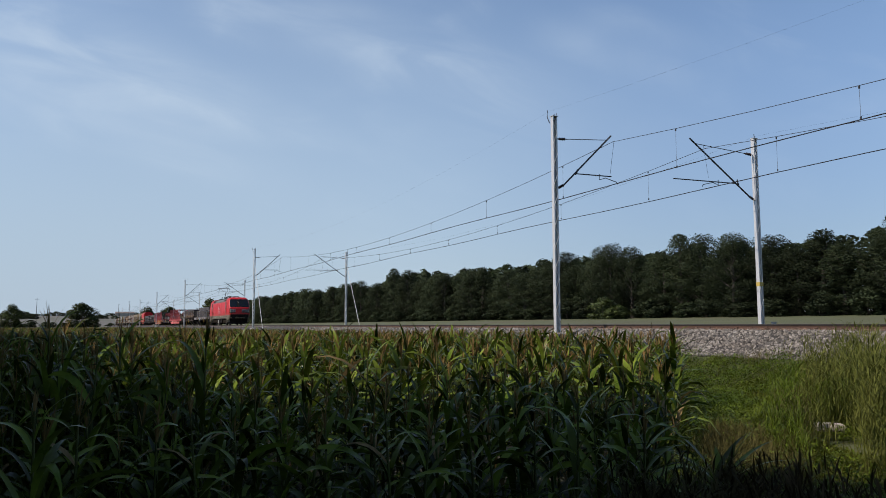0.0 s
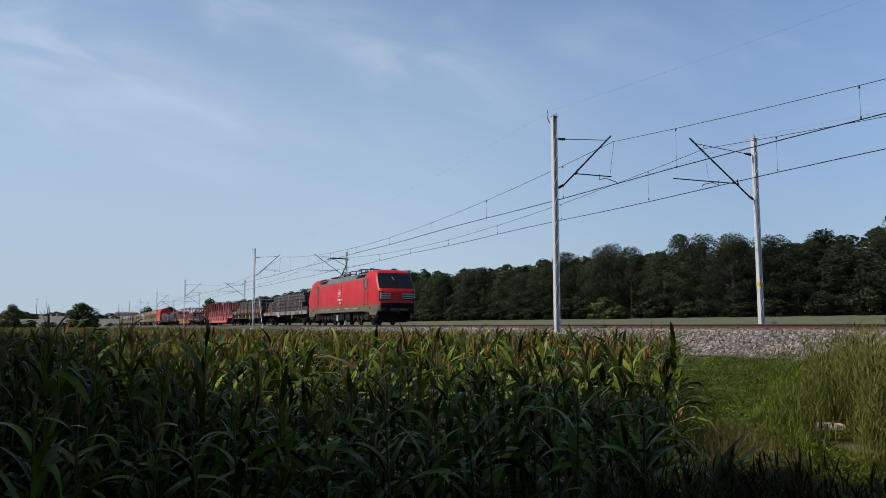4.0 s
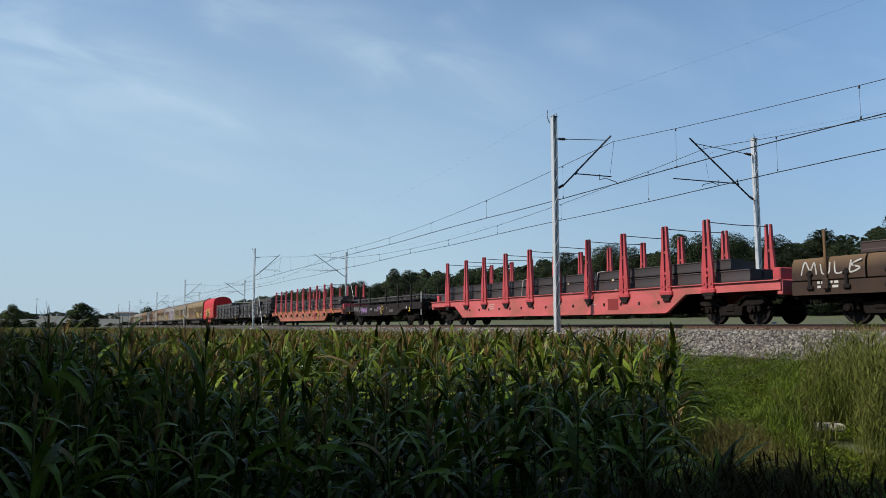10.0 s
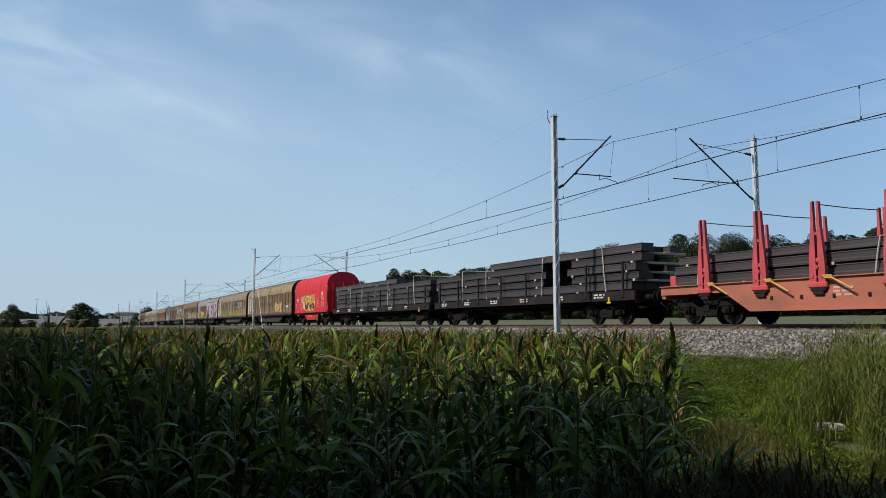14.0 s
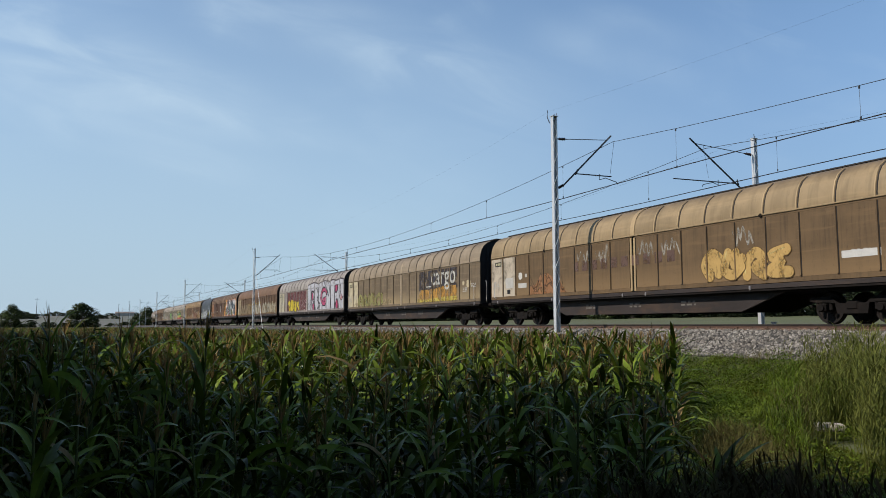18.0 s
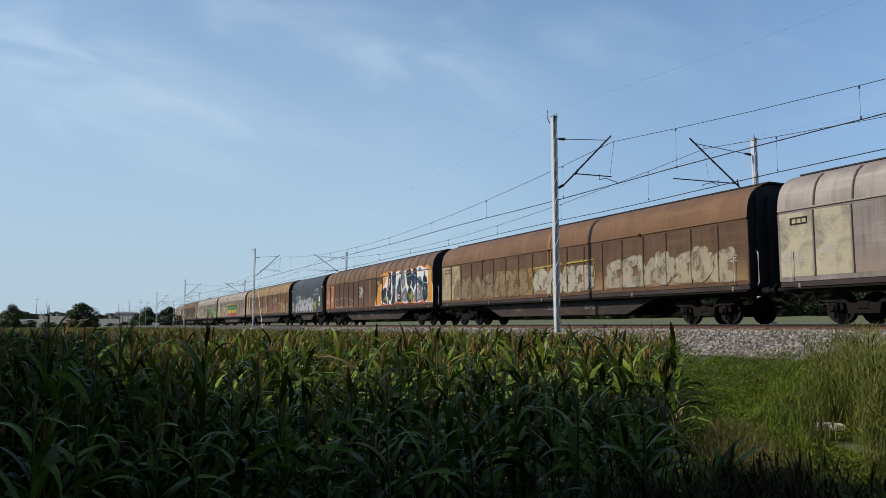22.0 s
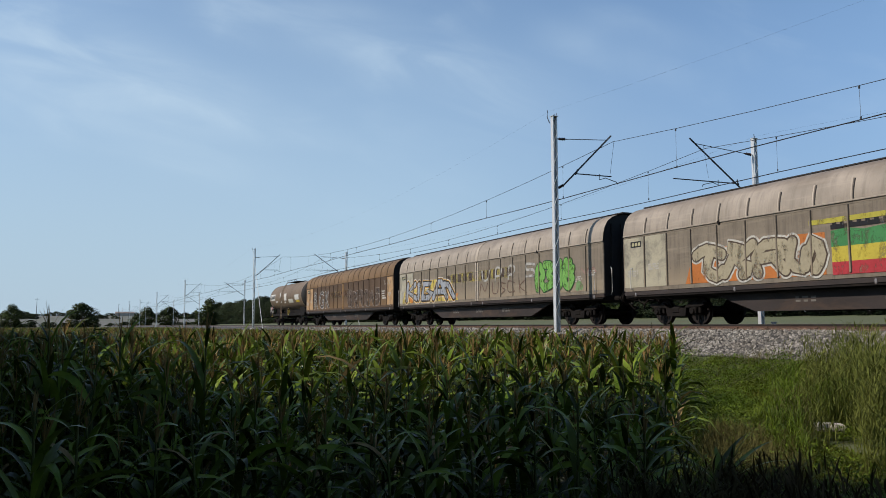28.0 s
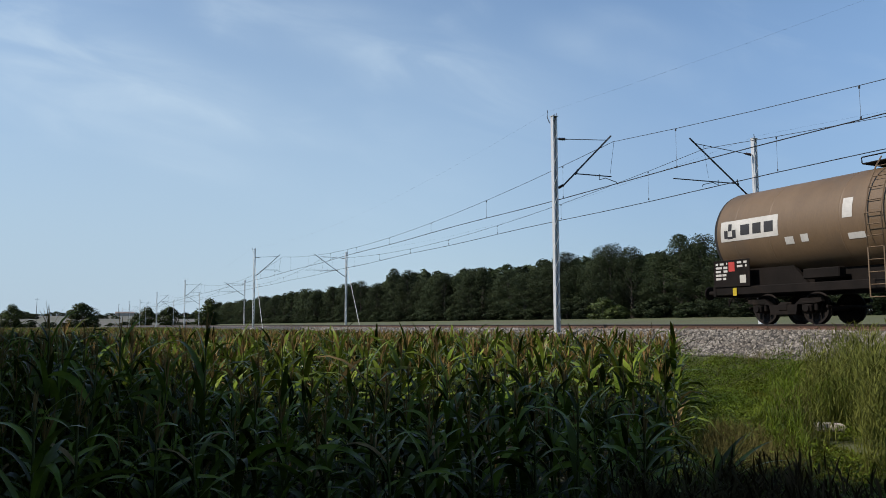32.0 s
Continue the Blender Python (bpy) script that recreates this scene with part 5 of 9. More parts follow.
        flat(v, dots, -1.459, BLACK, "socket")
    return v


# ---- train: open wagons ----
def stake(parent, x, y, z0, z1, mat, w=0.12):
    s = Shape()
    s.box((0, 0, (z0 + z1) / 2), (w, 0.07, z1 - z0), 0.015)
    s.box((0, -0.03 if y < 0 else 0.03, z0 + 0.16), (w + 0.1, 0.08, 0.3), 0.02)
    key = ("stake", round(z1 - z0, 2), mat, y < 0, w, round(z0, 2))
    if key not in CACHE:
        CACHE[key] = fix_normals(s.mesh("stake", mat))
    part("stake", CACHE[key], None, parent, at=pose(x, y, 0))


def beam_stack(q, tiers, label, mat, seed, group="steel loads on the train", straps=(), strap_mat="strap", wide=2.3, gap=None):
    """Bundles of rolled steel sections; tiers: (z0, z1, x0, x1). Each bundle shows stacked flanges on its side."""
    load = place(thing("steel_load", label, "steel load", group), q)
    rng = random.Random(seed)
    for level, (z0, z1, x0, x1) in enumerate(tiers):
        w = wide * (1 + rng.uniform(-0.03, 0.02))
        h = z1 - z0
        n, across = max(1, round(h / 0.36)), 4
        bw = w / across
        for j in range(across):
            c = -w / 2 + bw * (j + 0.5)
            r, cols = bw / 2 - 0.008, []
            for side in (-1, 1):
                col = []
                for i in range(n):
                    lo, d = z0 + h * i / n, h / n
                    col += [(c + side * r, lo), (c + side * r, lo + d * 0.24), (c + side * (r - 0.018), lo + d * 0.34), (c + side * (r - 0.018), lo + d * 0.84), (c + side * r, lo + d * 0.92), (c + side * (r - 0.01), lo + d)]
                cols.append(col)
            short = rng.uniform(0.3, 1.5) * (level > 0) if j else 0.0
            spans = [(x0 + (rng.uniform(0, 0.4) if j else 0), x1 - short)]
            if gap and j < 2 and 0 < level < 4:
                spans = [(spans[0][0], gap[0] - 0.3 * (level % 2)), (gap[1] + 0.25 * (level % 2), spans[0][1])]
            for p, q in spans:
                part("steel_section", Shape().prism(cols[1] + cols[0][::-1], "x", p, q), mat, load)
        m = max(2, int((x1 - x0) / 2.6))
        for i in range(m):
            if rng.random() < 0.75:
                x = x0 + 0.5 + (x1 - x0 - 1.0) * i / (m - 1) + rng.uniform(-0.3, 0.3)
                part("timber_bearer", Shape().box((x, 0, z0 - 0.035), (0.12, w + 0.04, 0.09), 0.008), "timber", load)
    top = max(t[1] for t in tiers)
    for x, lean, zt in straps:
        pts = [(x, -wide / 2 - 0.035, 1.25), (x + lean * 0.5, -wide / 2 - 0.05, (zt + 1.25) / 2), (x + lean, -wide / 2 - 0.03, zt), (x + lean + 0.05, -wide / 2 + 0.1, zt + 0.03), (x + lean, wide / 2, zt + 0.03)]
        part("lashing_strap", Shape().tube(pts, 0.022, 5), strap_mat, load)
    return load


def flat_frame(v, half, z0, z1, mat, y=1.38, belly=None, name="side_beam"):
    for side in (-1, 1):
        out = [(-half, z0), (-half, z1), (half, z1), (half, z0)]
        if belly:
            bx0, bx1, bz = belly
            out = [(-half, z0), (-half, z1), (half, z1), (half, z0), (bx1 + 0.9, z0), (bx1, bz), (bx0, bz), (bx0 - 0.9, z0)]
        part(name, Shape().prism(out, "y", side * y - 0.07, side * y + 0.07), mat, v)
    part("deck", Shape().box((0, 0, z1 - 0.06), (2 * half, 2 * y - 0.2, 0.08)), "flat_dark", v)
    part("centre_sill", Shape().box((0, 0, (z0 + z1) / 2 - 0.14), (2 * half, 0.5, z1 - z0 + 0.1)), "black_frame", v)
    for sgn in (-1, 1):
        part("headstock", Shape().box((sgn * (half - 0.06), 0, (z0 + z1) / 2 - 0.04), (0.14, 2 * y, z1 - z0 + 0.12), 0.02), "black_frame", v)


def brake_gear(v, x0, x1, z=0.62):
    for y, dz in ((-0.5, 0.0), (0.4, 0.1), (-1.05, 0.22)):
        part("brake_pipe", Shape().tube([(x0, y, z + dz), (x1, y, z + dz)], 0.05, 6), "black_frame", v)
    c = (x0 + x1) / 2
    part("brake_cylinder", Shape().tube([(c - 0.6, -0.35, z - 0.02), (c + 0.5, -0.35, z - 0.02)], 0.2, 12), "black_frame", v)
    part("air_tank", Shape().tube([(c + 1.0, 0.2, z + 0.02), (c + 2.2, 0.2, z + 0.02)], 0.19, 12), "black_frame", v)


def grey_flat(a, b):
    v, h = vehicle("flat_wagon", "grey flat wagon with steel stakes carrying dark steel beams", "wagon", a, b)
    flat_frame(v, h, 1.03, 1.38, "flat_side")
    for x in (7.51, 5.27, 3.07, 0.85, -1.44, -3.56, -5.69, -7.92):
        for y in (-1.44, 1.44):
            stake(v, x, y, 1.0, 2.5, "stake_brown", 0.10)
    for x in (-6.9, 6.9):
        bogie(v, x)
    ends(v, h)
    brake_gear(v, -4.5, 4.5)
    hand_wheel(v, 3.95, 0.80, -1.5, 0.21)
    flat(v, [rect(-2.6, 0.88, -1.2, 1.33)], -1.455, (0.36, 0.44, 0.50), "sign_plate")
    flat(v, [rect(5.6, 1.05, 6.4, 1.3), rect(-5.6, 1.0, -4.4, 1.36), rect(0.9, 1.02, 1.7, 1.36)], -1.455, (0.17, 0.10, 0.065), "rust_patch")
    flat(v, [rect(h - 0.95, 1.08, h - 0.85, 1.30), rect(h - 1.05, 1.06, h - 0.75, 1.11), rect(h - 0.99, 1.27, h - 0.81, 1.32)], -1.459, YELLOW, "anchor_mark", "yellow jacking mark")
    for k, x in enumerate((-8.4, 4.9)):
        small_writing(v, x, 1.22, -1.456, 0.5, 2, k + 7, WHITE, 0.06)
    for sgn in (-1, 1):
        part("end_platform_rail", Shape().tube([(sgn * (h - 0.1), -1.3, 1.3), (sgn * (h - 0.1), -1.3, 2.05), (sgn * (h - 0.1), 1.3, 2.05), (sgn * (h - 0.1), 1.3, 1.3)], 0.03, 6), "flat_side", v)
    beam_stack((a + b) / 2, [(1.44, 1.76, -8.6, 8.3), (1.82, 2.12, -8.4, 6.6), (2.18, 2.46, -8.2, 7.3), (2.52, 2.80, -5.9, 7.1), (2.84, 3.08, -5.7, 6.8)],
               "stack of dark steel beams bundled with pale timber bearers", "mill_steel", 11,
               straps=((-6.6, 0.35, 2.5), (-3.4, 0.4, 2.95), (1.0, 0.3, 3.0), (5.4, 0.35, 2.9)))


def brown_flat(a, b):
    v, h = vehicle("flat_wagon", "rusty brown drop-side wagon loaded with brown steel beams", "wagon", a, b)
    flat_frame(v, h, 0.82, 1.2, "flat_brown")
    n = 8
    for side in (-1, 1):
        for i in range(n):
            x0, x1 = -h + 2 * h * i / n + 0.03, -h + 2 * h * (i + 1) / n - 0.03
            out = [(side * 1.40, 1.2), (side * 1.46, 1.24), (side * 1.47, 1.5), (side * 1.44, 1.72), (side * 1.36, 1.86), (side * 1.33, 1.84), (side * 1.35, 1.2)]
            part("drop_side", Shape().prism(out, "x", x0, x1), "flat_brown", v)
        for i in range(n):
            x = -h + 2 * h * (i + 0.5) / n
            stake(v, x, side * 1.5, 0.95, 2.62, "flat_brown", 0.08)
            for dx in (-0.55, 0.6):
                key = "latch%d" % side
                part("latch", cached(key, lambda s, side=side: (s.box((0, 0, 0.12), (0.22, 0.06, 0.12), 0.02), s.box((0, 0, 0.36), (0.1, 0.07, 0.5), 0.02), s.box((0.0, 0, 0.5), (0.2, 0.06, 0.1), 0.02)), "flat_dark"), None, v,
                     at=pose(x + dx, side * 1.49, 0.9))
    for x in (-7.0, 7.0):
        bogie(v, x)
    ends(v, h)
    brake_gear(v, -4.5, 4.5)
    hand_wheel(v, 3.35, 0.86, -1.55)
    for k, x in enumerate((-8.6, -5.4, -2.2, -0.3, 1.9, 5.4, 7.2)):
        small_writing(v, x, 1.12, -1.456, 0.7, 2, k + 31, WHITE, 0.07)
    flat(v, fat_stroke([(-9.1, 1.4), (-8.95, 1.75), (-8.8, 1.5), (-8.65, 1.72), (-8.6, 1.4)], 0.045) + fat_stroke([(-8.45, 1.65), (-8.4, 1.4), (-8.2, 1.42), (-8.15, 1.68)], 0.045) + fat_stroke([(-8.0, 1.72), (-7.98, 1.4), (-7.7, 1.42)], 0.045) + fat_stroke([(-7.5, 1.7), (-7.55, 1.4), (-7.25, 1.5), (-7.5, 1.6), (-7.2, 1.72)], 0.045), -1.475, WHITE, "graffiti", "small white scrawl")
    beam_stack((a + b) / 2, [(1.3, 1.84, -9.0, 9.0), (1.90, 2.2, -7.4, 8.6), (2.26, 2.58, -5.7, 8.0), (2.64, 2.94, -5.5, 8.1)], "stack of rust-brown steel beams strapped with pale bands", "mill_brown", 23,
               straps=((-5.3, 0.35, 2.9), (1.6, 0.45, 2.95), (7.2, 0.45, 2.95), (-1.2, 0.3, 2.6)), wide=2.5)


STANCHIONS = (9.72, 7.70, 5.37, 3.10, 0.79, -1.45, -3.69, -5.93, -7.97, -10.30)


def stanchion_shape(side):
    def build(s):
        for d in (-1, 1):
            out = [(d * 0.26, 0.0), (d * 0.25, 0.75), (d * 0.15, 1.7), (d * 0.13, 2.4), (d * 0.06, 2.43), (d * 0.05, 1.7), (d * 0.04, 0.8), (d * 0.03, 0.0)]
            s.prism(out, "y", -0.05, 0.05)
        s.box((0, 0.0, 0.05), (0.62, 0.16, 0.16), 0.03)
        s.box((0, 0.0, 0.75), (0.3, 0.07, 0.12), 0.01)
        s.box((0, 0.0, 1.5), (0.24, 0.06, 0.1), 0.01)
        s.tube([(0, -0.09, 0.55), (0, 0.09, 0.55)], 0.06, 8)
        s.tube([(-0.16, -0.07, 0.3), (-0.16, 0.07, 0.3)], 0.05, 8)
        s.tube([(0.16, -0.07, 0.3), (0.16, 0.07, 0.3)], 0.05, 8)
    return build


def stanchion_wagon(a, b, body, label, load_tiers, load_label, seed, straps=(), yellow=False):
    v, h = vehicle("stanchion_wagon", label, "wagon", a, b)
    for side in (-1, 1):
        out = [(-h, 1.02), (-h, 1.30), (h, 1.30), (h, 1.02), (8.6, 1.02), (7.65, 0.42), (-8.5, 0.42), (-9.5, 1.02)]
        part("side_beam", Shape().prism(out, "y", side * 1.33 - 0.06, side * 1.33 + 0.06), body, v)
        part("top_flange", Shape().box((0, side * 1.34, 1.315), (2 * h, 0.24, 0.03)), body, v)
        part("bottom_flange", Shape().box((-0.4, side * 1.34, 0.41), (16.1, 0.22, 0.03)), body, v)
        for i, x in enumerate(STANCHIONS):
            st = part("stanchion", cached("stanchion", stanchion_shape(side), "stake_red"), None, v, at=pose(x, side * 1.42, 1.04))
            part("bracket", cached("stanchion_bracket", lambda s: (s.box((0, 0, -0.05), (0.5, 0.12, 0.14), 0.02), s.box((0, 0, -0.16), (0.34, 0.1, 0.14), 0.02)), "flat_dark"), None, st)
        for i in range(15):
            part("lashing_ring", cached("ring", lambda s: s.box((0, 0, 0), (0.1, 0.05, 0.12), 0.02), "flat_dark"), None, v, at=pose(-7.6 + i * 1.06, side * 1.40, 0.78))
    for x in STANCHIONS:
        part("chain", cached("chain", lambda s: s.tube([(0, -1.36, 3.38), (0, 0.0, 3.355), (0, 1.36, 3.38)], 0.016, 5), "arm_steel"), None, v, at=pose(x, 0, 0))
    part("deck", Shape().box((0, 0, 1.24), (2 * h, 2.6, 0.08)), "flat_dark", v)
    part("centre_sill", Shape().box((-0.4, 0, 0.8), (16, 0.6, 0.8)), "black_frame", v)
    for sgn in (-1, 1):
        part("headstock", Shape().box((sgn * (h - 0.08), 0, 1.1), (0.2, 2.7, 0.46), 0.03), body, v)
        part("bulkhead_foot", Shape().box((sgn * (h - 0.35), 0, 1.5), (0.3, 2.3, 0.42), 0.03), "stake_red", v)
    for x in (-10.6, 10.3):
        bogie(v, x)
    ends(v, h)
    flat(v, [rect(4.3, 0.56, 4.95, 1.0)], -1.397, (0.30, 0.045, 0.045), "label_plate")
    if yellow:
        hand_wheel(v, 5.9, 0.78, -1.45)
    for k, x in enumerate((-5.5, 0.4, 2.9)):
        small_writing(v, x, 0.98, -1.396, 0.6, 3, k + 3 * seed, WHITE if k % 2 else (0.7, 0.45, 0.4), 0.06)
    load = beam_stack((a + b) / 2, load_tiers, load_label, "mill_steel", seed, straps=straps, wide=2.3)
    if yellow:
        for x in STANCHIONS:
            part("ratchet_strap", cached("ratchet", lambda s: (s.tube([(0, 0, 0.52), (0.3, -0.06, 0.46), (0.95, -0.08, 0.12)], 0.03, 5), s.box((0.2, -0.05, 0.48), (0.26, 0.06, 0.12), 0.02)), "strap_yellow"), None, v,
                 at=pose(x + 0.2, -1.5, 0.82))
    return v


def dark_flat(a, b):
    v, h = vehicle("flat_wagon", "dark flat wagon with purple graffiti and low stakes", "wagon", a, b)
    flat_frame(v, h, 1.0, 1.42, "flat_dark", belly=(-4.6, 3.4, 0.66))
    for x in (5.79, 3.58, 1.44, -1.87, -4.0, -6.26):
        for y in (-1.44, 1.44):
            stake(v, x, y, 1.1, 2.56, "flat_dark", 0.12)
    for x in (-4.9, 4.9):
        bogie(v, x)
    ends(v, h)
    hand_wheel(v, 0.75, 1.04, -1.5, 0.27)
    small_writing(v, -1.9, 1.14, -1.456, 0.45, 2, 17, WHITE, 0.045)
    small_writing(v, -0.9, 1.04, -1.456, 0.8, 2, 16, (0.45, 0.43, 0.42), 0.045)
    small_writing(v, 1.3, 1.18, -1.456, 0.3, 2, 18, WHITE, 0.05)
    small_writing(v, 2.0, 1.0, -1.456, 0.7, 3, 19, (0.20, 0.19, 0.20), 0.04)
    flat(v, [blob(5.05, 1.12, 0.10, 0.09, 75, 3, 0.05, 20)], -1.456, (0.40, 0.39, 0.38), "round_label")
    for k, (x, z, w, hh, c) in enumerate(((-3.75, 0.86, 0.8, 0.42, (0.42, 0.26, 0.52)), (-3.2, 0.86, 0.8, 0.42, (0.40, 0.25, 0.50)), (-3.6, 0.90, 1.1, 0.30, (0.34, 0.18, 0.42)), (-0.35, 1.02, 0.95, 0.30, (0.38, 0.22, 0.46)), (-5.2, 0.95, 1.3, 0.34, (0.27, 0.22, 0.24)))):
        flat(v, squiggle(x, z, w, hh, 71 + k, 30, 0.045, 5), -1.458 - 0.0006 * k, c, "graffiti", "" if k else "purple scrawled graffiti", 0.15)
    flat(v, blob_list(-5.4, 1.05, 1.9, 0.3, 6, 77), -1.456, (0.20, 0.19, 0.20), "graffiti")
    flat(v, [rect(5.5, 0.9, 5.62, 1.12), rect(5.4, 0.86, 5.72, 0.92), rect(-6.5, 0.86, -6.38, 1.0)], -1.459, YELLOW, "anchor_mark", "yellow jacking mark")
    part("ladder_end", Shape().tube([(h - 0.15, -1.4, 0.6), (h - 0.15, -1.4, 2.05)], 0.03, 6), "marking", v)
    load = place(thing("steel_load", "rows of thin steel bars and pipes lying in racks", "steel load", "steel loads on the train"), (a + b) / 2)
    for z in (1.62, 1.84):
        for k in range(9):
            part("steel_pipe", Shape().tube([(-6.3 + 0.1 * (k % 3), -1.15 + 0.285 * k, z), (6.4 - 0.15 * (k % 2), -1.15 + 0.285 * k, z)], 0.055, 8), "mill_steel", load)
    for x in (-5.2, -2.9, -0.6, 1.7, 4.0, 5.9):
        s = Shape()
        s.tube([(x, -1.3, 1.42), (x, -1.3, 1.92), (x, 1.3, 1.92), (x, 1.3, 1.42)], 0.03, 5)
        part("rack_hoop", s, "flat_side", load)
        part("bearer", Shape().box((x + 0.25, 0, 1.73), (0.08, 2.5, 0.08), 0.01), "timber", load)


def blob_list(x, z, w, h, n, seed):
    rng = random.Random(seed)
    return [blob(x + w * (k + 0.5) / n, z + h / 2 + rng.uniform(-0.04, 0.04), w / n * 0.5, h * 0.45, seed + k, 3, 0.25, 24) for k in range(n)]


def dark_stake_wagon(a, b, tiers, seed, gap=None):
    v, h = vehicle("flat_wagon", "dark stake wagon stacked high with blackish steel beams", "wagon", a, b)
    flat_frame(v, h, 0.92, 1.28, "flat_dark")
    xs = [(-h + 0.7) + (2 * h - 1.4) * i / 7 for i in range(8)]
    for x in xs:
        for y in (-1.42, 1.42):
            stake(v, x, y, 1.0, 2.42, "flat_dark", 0.10)
    for x in (-h + 2.3, h - 2.3):
        bogie(v, x)
    ends(v, h)
    brake_gear(v, -4.5, 4.5)
    for k in range(6):
        small_writing(v, -h + 1.0 + k * 2.9, 1.14, -1.456, 0.7, 2, seed + k, WHITE, 0.06)
    flat(v, [rect(h - 1.6, 0.86, h - 1.5, 1.06), rect(h - 1.68, 0.82, h - 1.42, 0.88)], -1.459, YELLOW, "anchor_mark", "yellow jacking mark")
    beam_stack((a + b) / 2, tiers, "tall stack of blackish steel sheet piles on timber bearers", "mill_steel", seed,
               straps=((-5.6, 0.0, 2.9), (-2.9, 0.0, 2.95), (2.4, 0.1, 3.0), (7.1, -0.2, 3.05)), wide=2.55, gap=gap)
    return v


# ---- train: covered wagons ----
def arch(grow=0.0):
    """The half section of the wagon roof, from the eave to the ridge."""
    pts = [(1.45, 3.30), (1.455, 3.42), (1.42, 3.66), (1.34, 3.92), (1.20, 4.13), (0.98, 4.30), (0.70, 4.41), (0.36, 4.47), (0.0, 4.49)]
    return [(y + grow * min(1, y / 1.2), z + grow * (1 - 0.5 * y / 1.45)) for y, z in pts]


def sliding_wagon(a, b, look_name, label, panels=9, white_panels=(0, 1), ribs="bright", white=CREAM):
    """Four-axle sliding-wall wagon: two half-length doors of plain panels on each side, arched roof."""
    v, h = vehicle("covered_wagon", label, "wagon", a, b)
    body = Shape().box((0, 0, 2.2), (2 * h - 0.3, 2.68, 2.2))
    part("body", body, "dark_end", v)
    sec = arch()
    ring = [(y, z) for y, z in sec] + [(-y, z) for y, z in sec[-2::-1]]
    roof = Shape().loft([[(x, y, z) for y, z in ring] for x in (-h, -0.02)] , closed=False)
    roof2 = Shape().loft([[(x, y, z) for y, z in ring] for x in (0.02, h)], closed=False)
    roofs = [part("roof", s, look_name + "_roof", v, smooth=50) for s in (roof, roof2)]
    n = 2 * panels
    reach = 6 if ribs != "short" else 4

    def bead(grow, w, off, name, mat):
        up = arch(grow)[:reach]
        base = arch()[:reach]

        def build(s):
            s.loft([[(off + x, -y, z) for y, z in rr] for x, rr in ((-w, base), (-w * 0.6, up), (w * 0.6, up), (w, base))], closed=False)
        return cached(name + look_name, build, mat, 50)

    for i in range(1, n):
        x = -h + 2 * h * i / n
        if i == panels or ribs == "none":
            continue
        # pale bead and dark strip paint in a rib's lit edge and shadow
        rb = part("roof_rib", bead(0.03, 0.032, 0.0, "rib_" + ribs, look_name + ("_rib" if ribs != "dark" else "_roof")), None, roofs[0 if x < 0 else 1], at=pose(x, 0, 0))
        part("rib_joint", bead(0.012, 0.022, 0.05, "rib_shadow_" + ribs, "dark_end"), None, rb)
    part("roof_seam", Shape().loft([[(x, y * 1.012, z + 0.02) for y, z in ring] for x in (-0.12, 0.12)], closed=False), look_name + "_rib", v, smooth=50)
    part("ridge_rail", Shape().box((0, 0, 4.505), (2 * h, 0.9, 0.05), 0.01), "dark_end", v)
    pw = (h - 0.16) / panels
    pm = cached("panel_%d" % round(pw * 1000), lambda s: s.add(
        [(-pw / 2 + 0.036, 0, 0), (pw / 2 - 0.036, 0, 0), (pw / 2 - 0.036, 0, 1.86), (-pw / 2 + 0.036, 0, 1.86),
         (-pw / 2 + 0.036, -0.05, 0), (pw / 2 - 0.036, -0.05, 0), (pw / 2 - 0.036, -0.05, 1.86), (-pw / 2 + 0.036, -0.05, 1.86)],
        [(4, 5, 6, 7), (0, 1, 5, 4), (1, 2, 6, 5), (2, 3, 7, 6), (3, 0, 4, 7)]), "olive", 0)
    pal = pm.copy()
    pal.materials.clear()
    pal.materials.append(MAT[look_name])
    pale = pm.copy()
    pale.materials.clear()
    pale.materials.append(material("faded_" + look_name, white, tuple(c * 0.78 for c in white), 0.7, scale=1.5, fine=20, bump=0.05, dirt=tuple(c * 0.5 for c in MAT_BASE.get(look_name, white)), dirt_amount=0.45, dirt_scale=1.5))
    for side in (-1, 1):
        for d in (-1, 1):
            lo = Shape().box((d * (h / 2 + 0.04), side * 1.415, 1.30), (h - 0.14, 0.06, 0.16), 0.01)
            door = part("sliding_door", lo, look_name, v)
            part("top_rail", Shape().box((d * (h / 2 + 0.04), side * 1.42, 3.255), (h - 0.14, 0.07, 0.07), 0.01), look_name, door)
            part("door_edge", Shape().box((d * 0.10, side * 1.428, 2.24), (0.10, 0.07, 2.0), 0.01), look_name + "_rib", door)
            part("door_edge", Shape().box((d * (h - 0.02), side * 1.425, 2.24), (0.07, 0.06, 2.0), 0.01), look_name, door)
            for i in range(panels):
                x = d * (0.16 + pw * (i + 0.5))
                idx = (panels - 1 - i) if d < 0 else (panels + i)
                part("panel", pale if side < 0 and idx in white_panels else pal, None, door, at=pose(x, side * 1.40, 1.37, 0, 0, 0 if side < 0 else 180))
                if side < 0 and i:
                    part("panel_joint", cached("panel_joint", lambda s: s.box((0, 0, 0.93), (0.02, 0.03, 1.85)), "dark_end", 0), None, door, at=pose(d * (0.16 + pw * i) + 0.035, -1.447, 1.37))
                    part("stiffener", cached("stiffener_" + look_name, lambda s: s.box((0, 0, 0.93), (0.05, 0.05, 1.84), 0.008), look_name, 0), None, door, at=pose(d * (0.16 + pw * i), -1.468, 1.37))
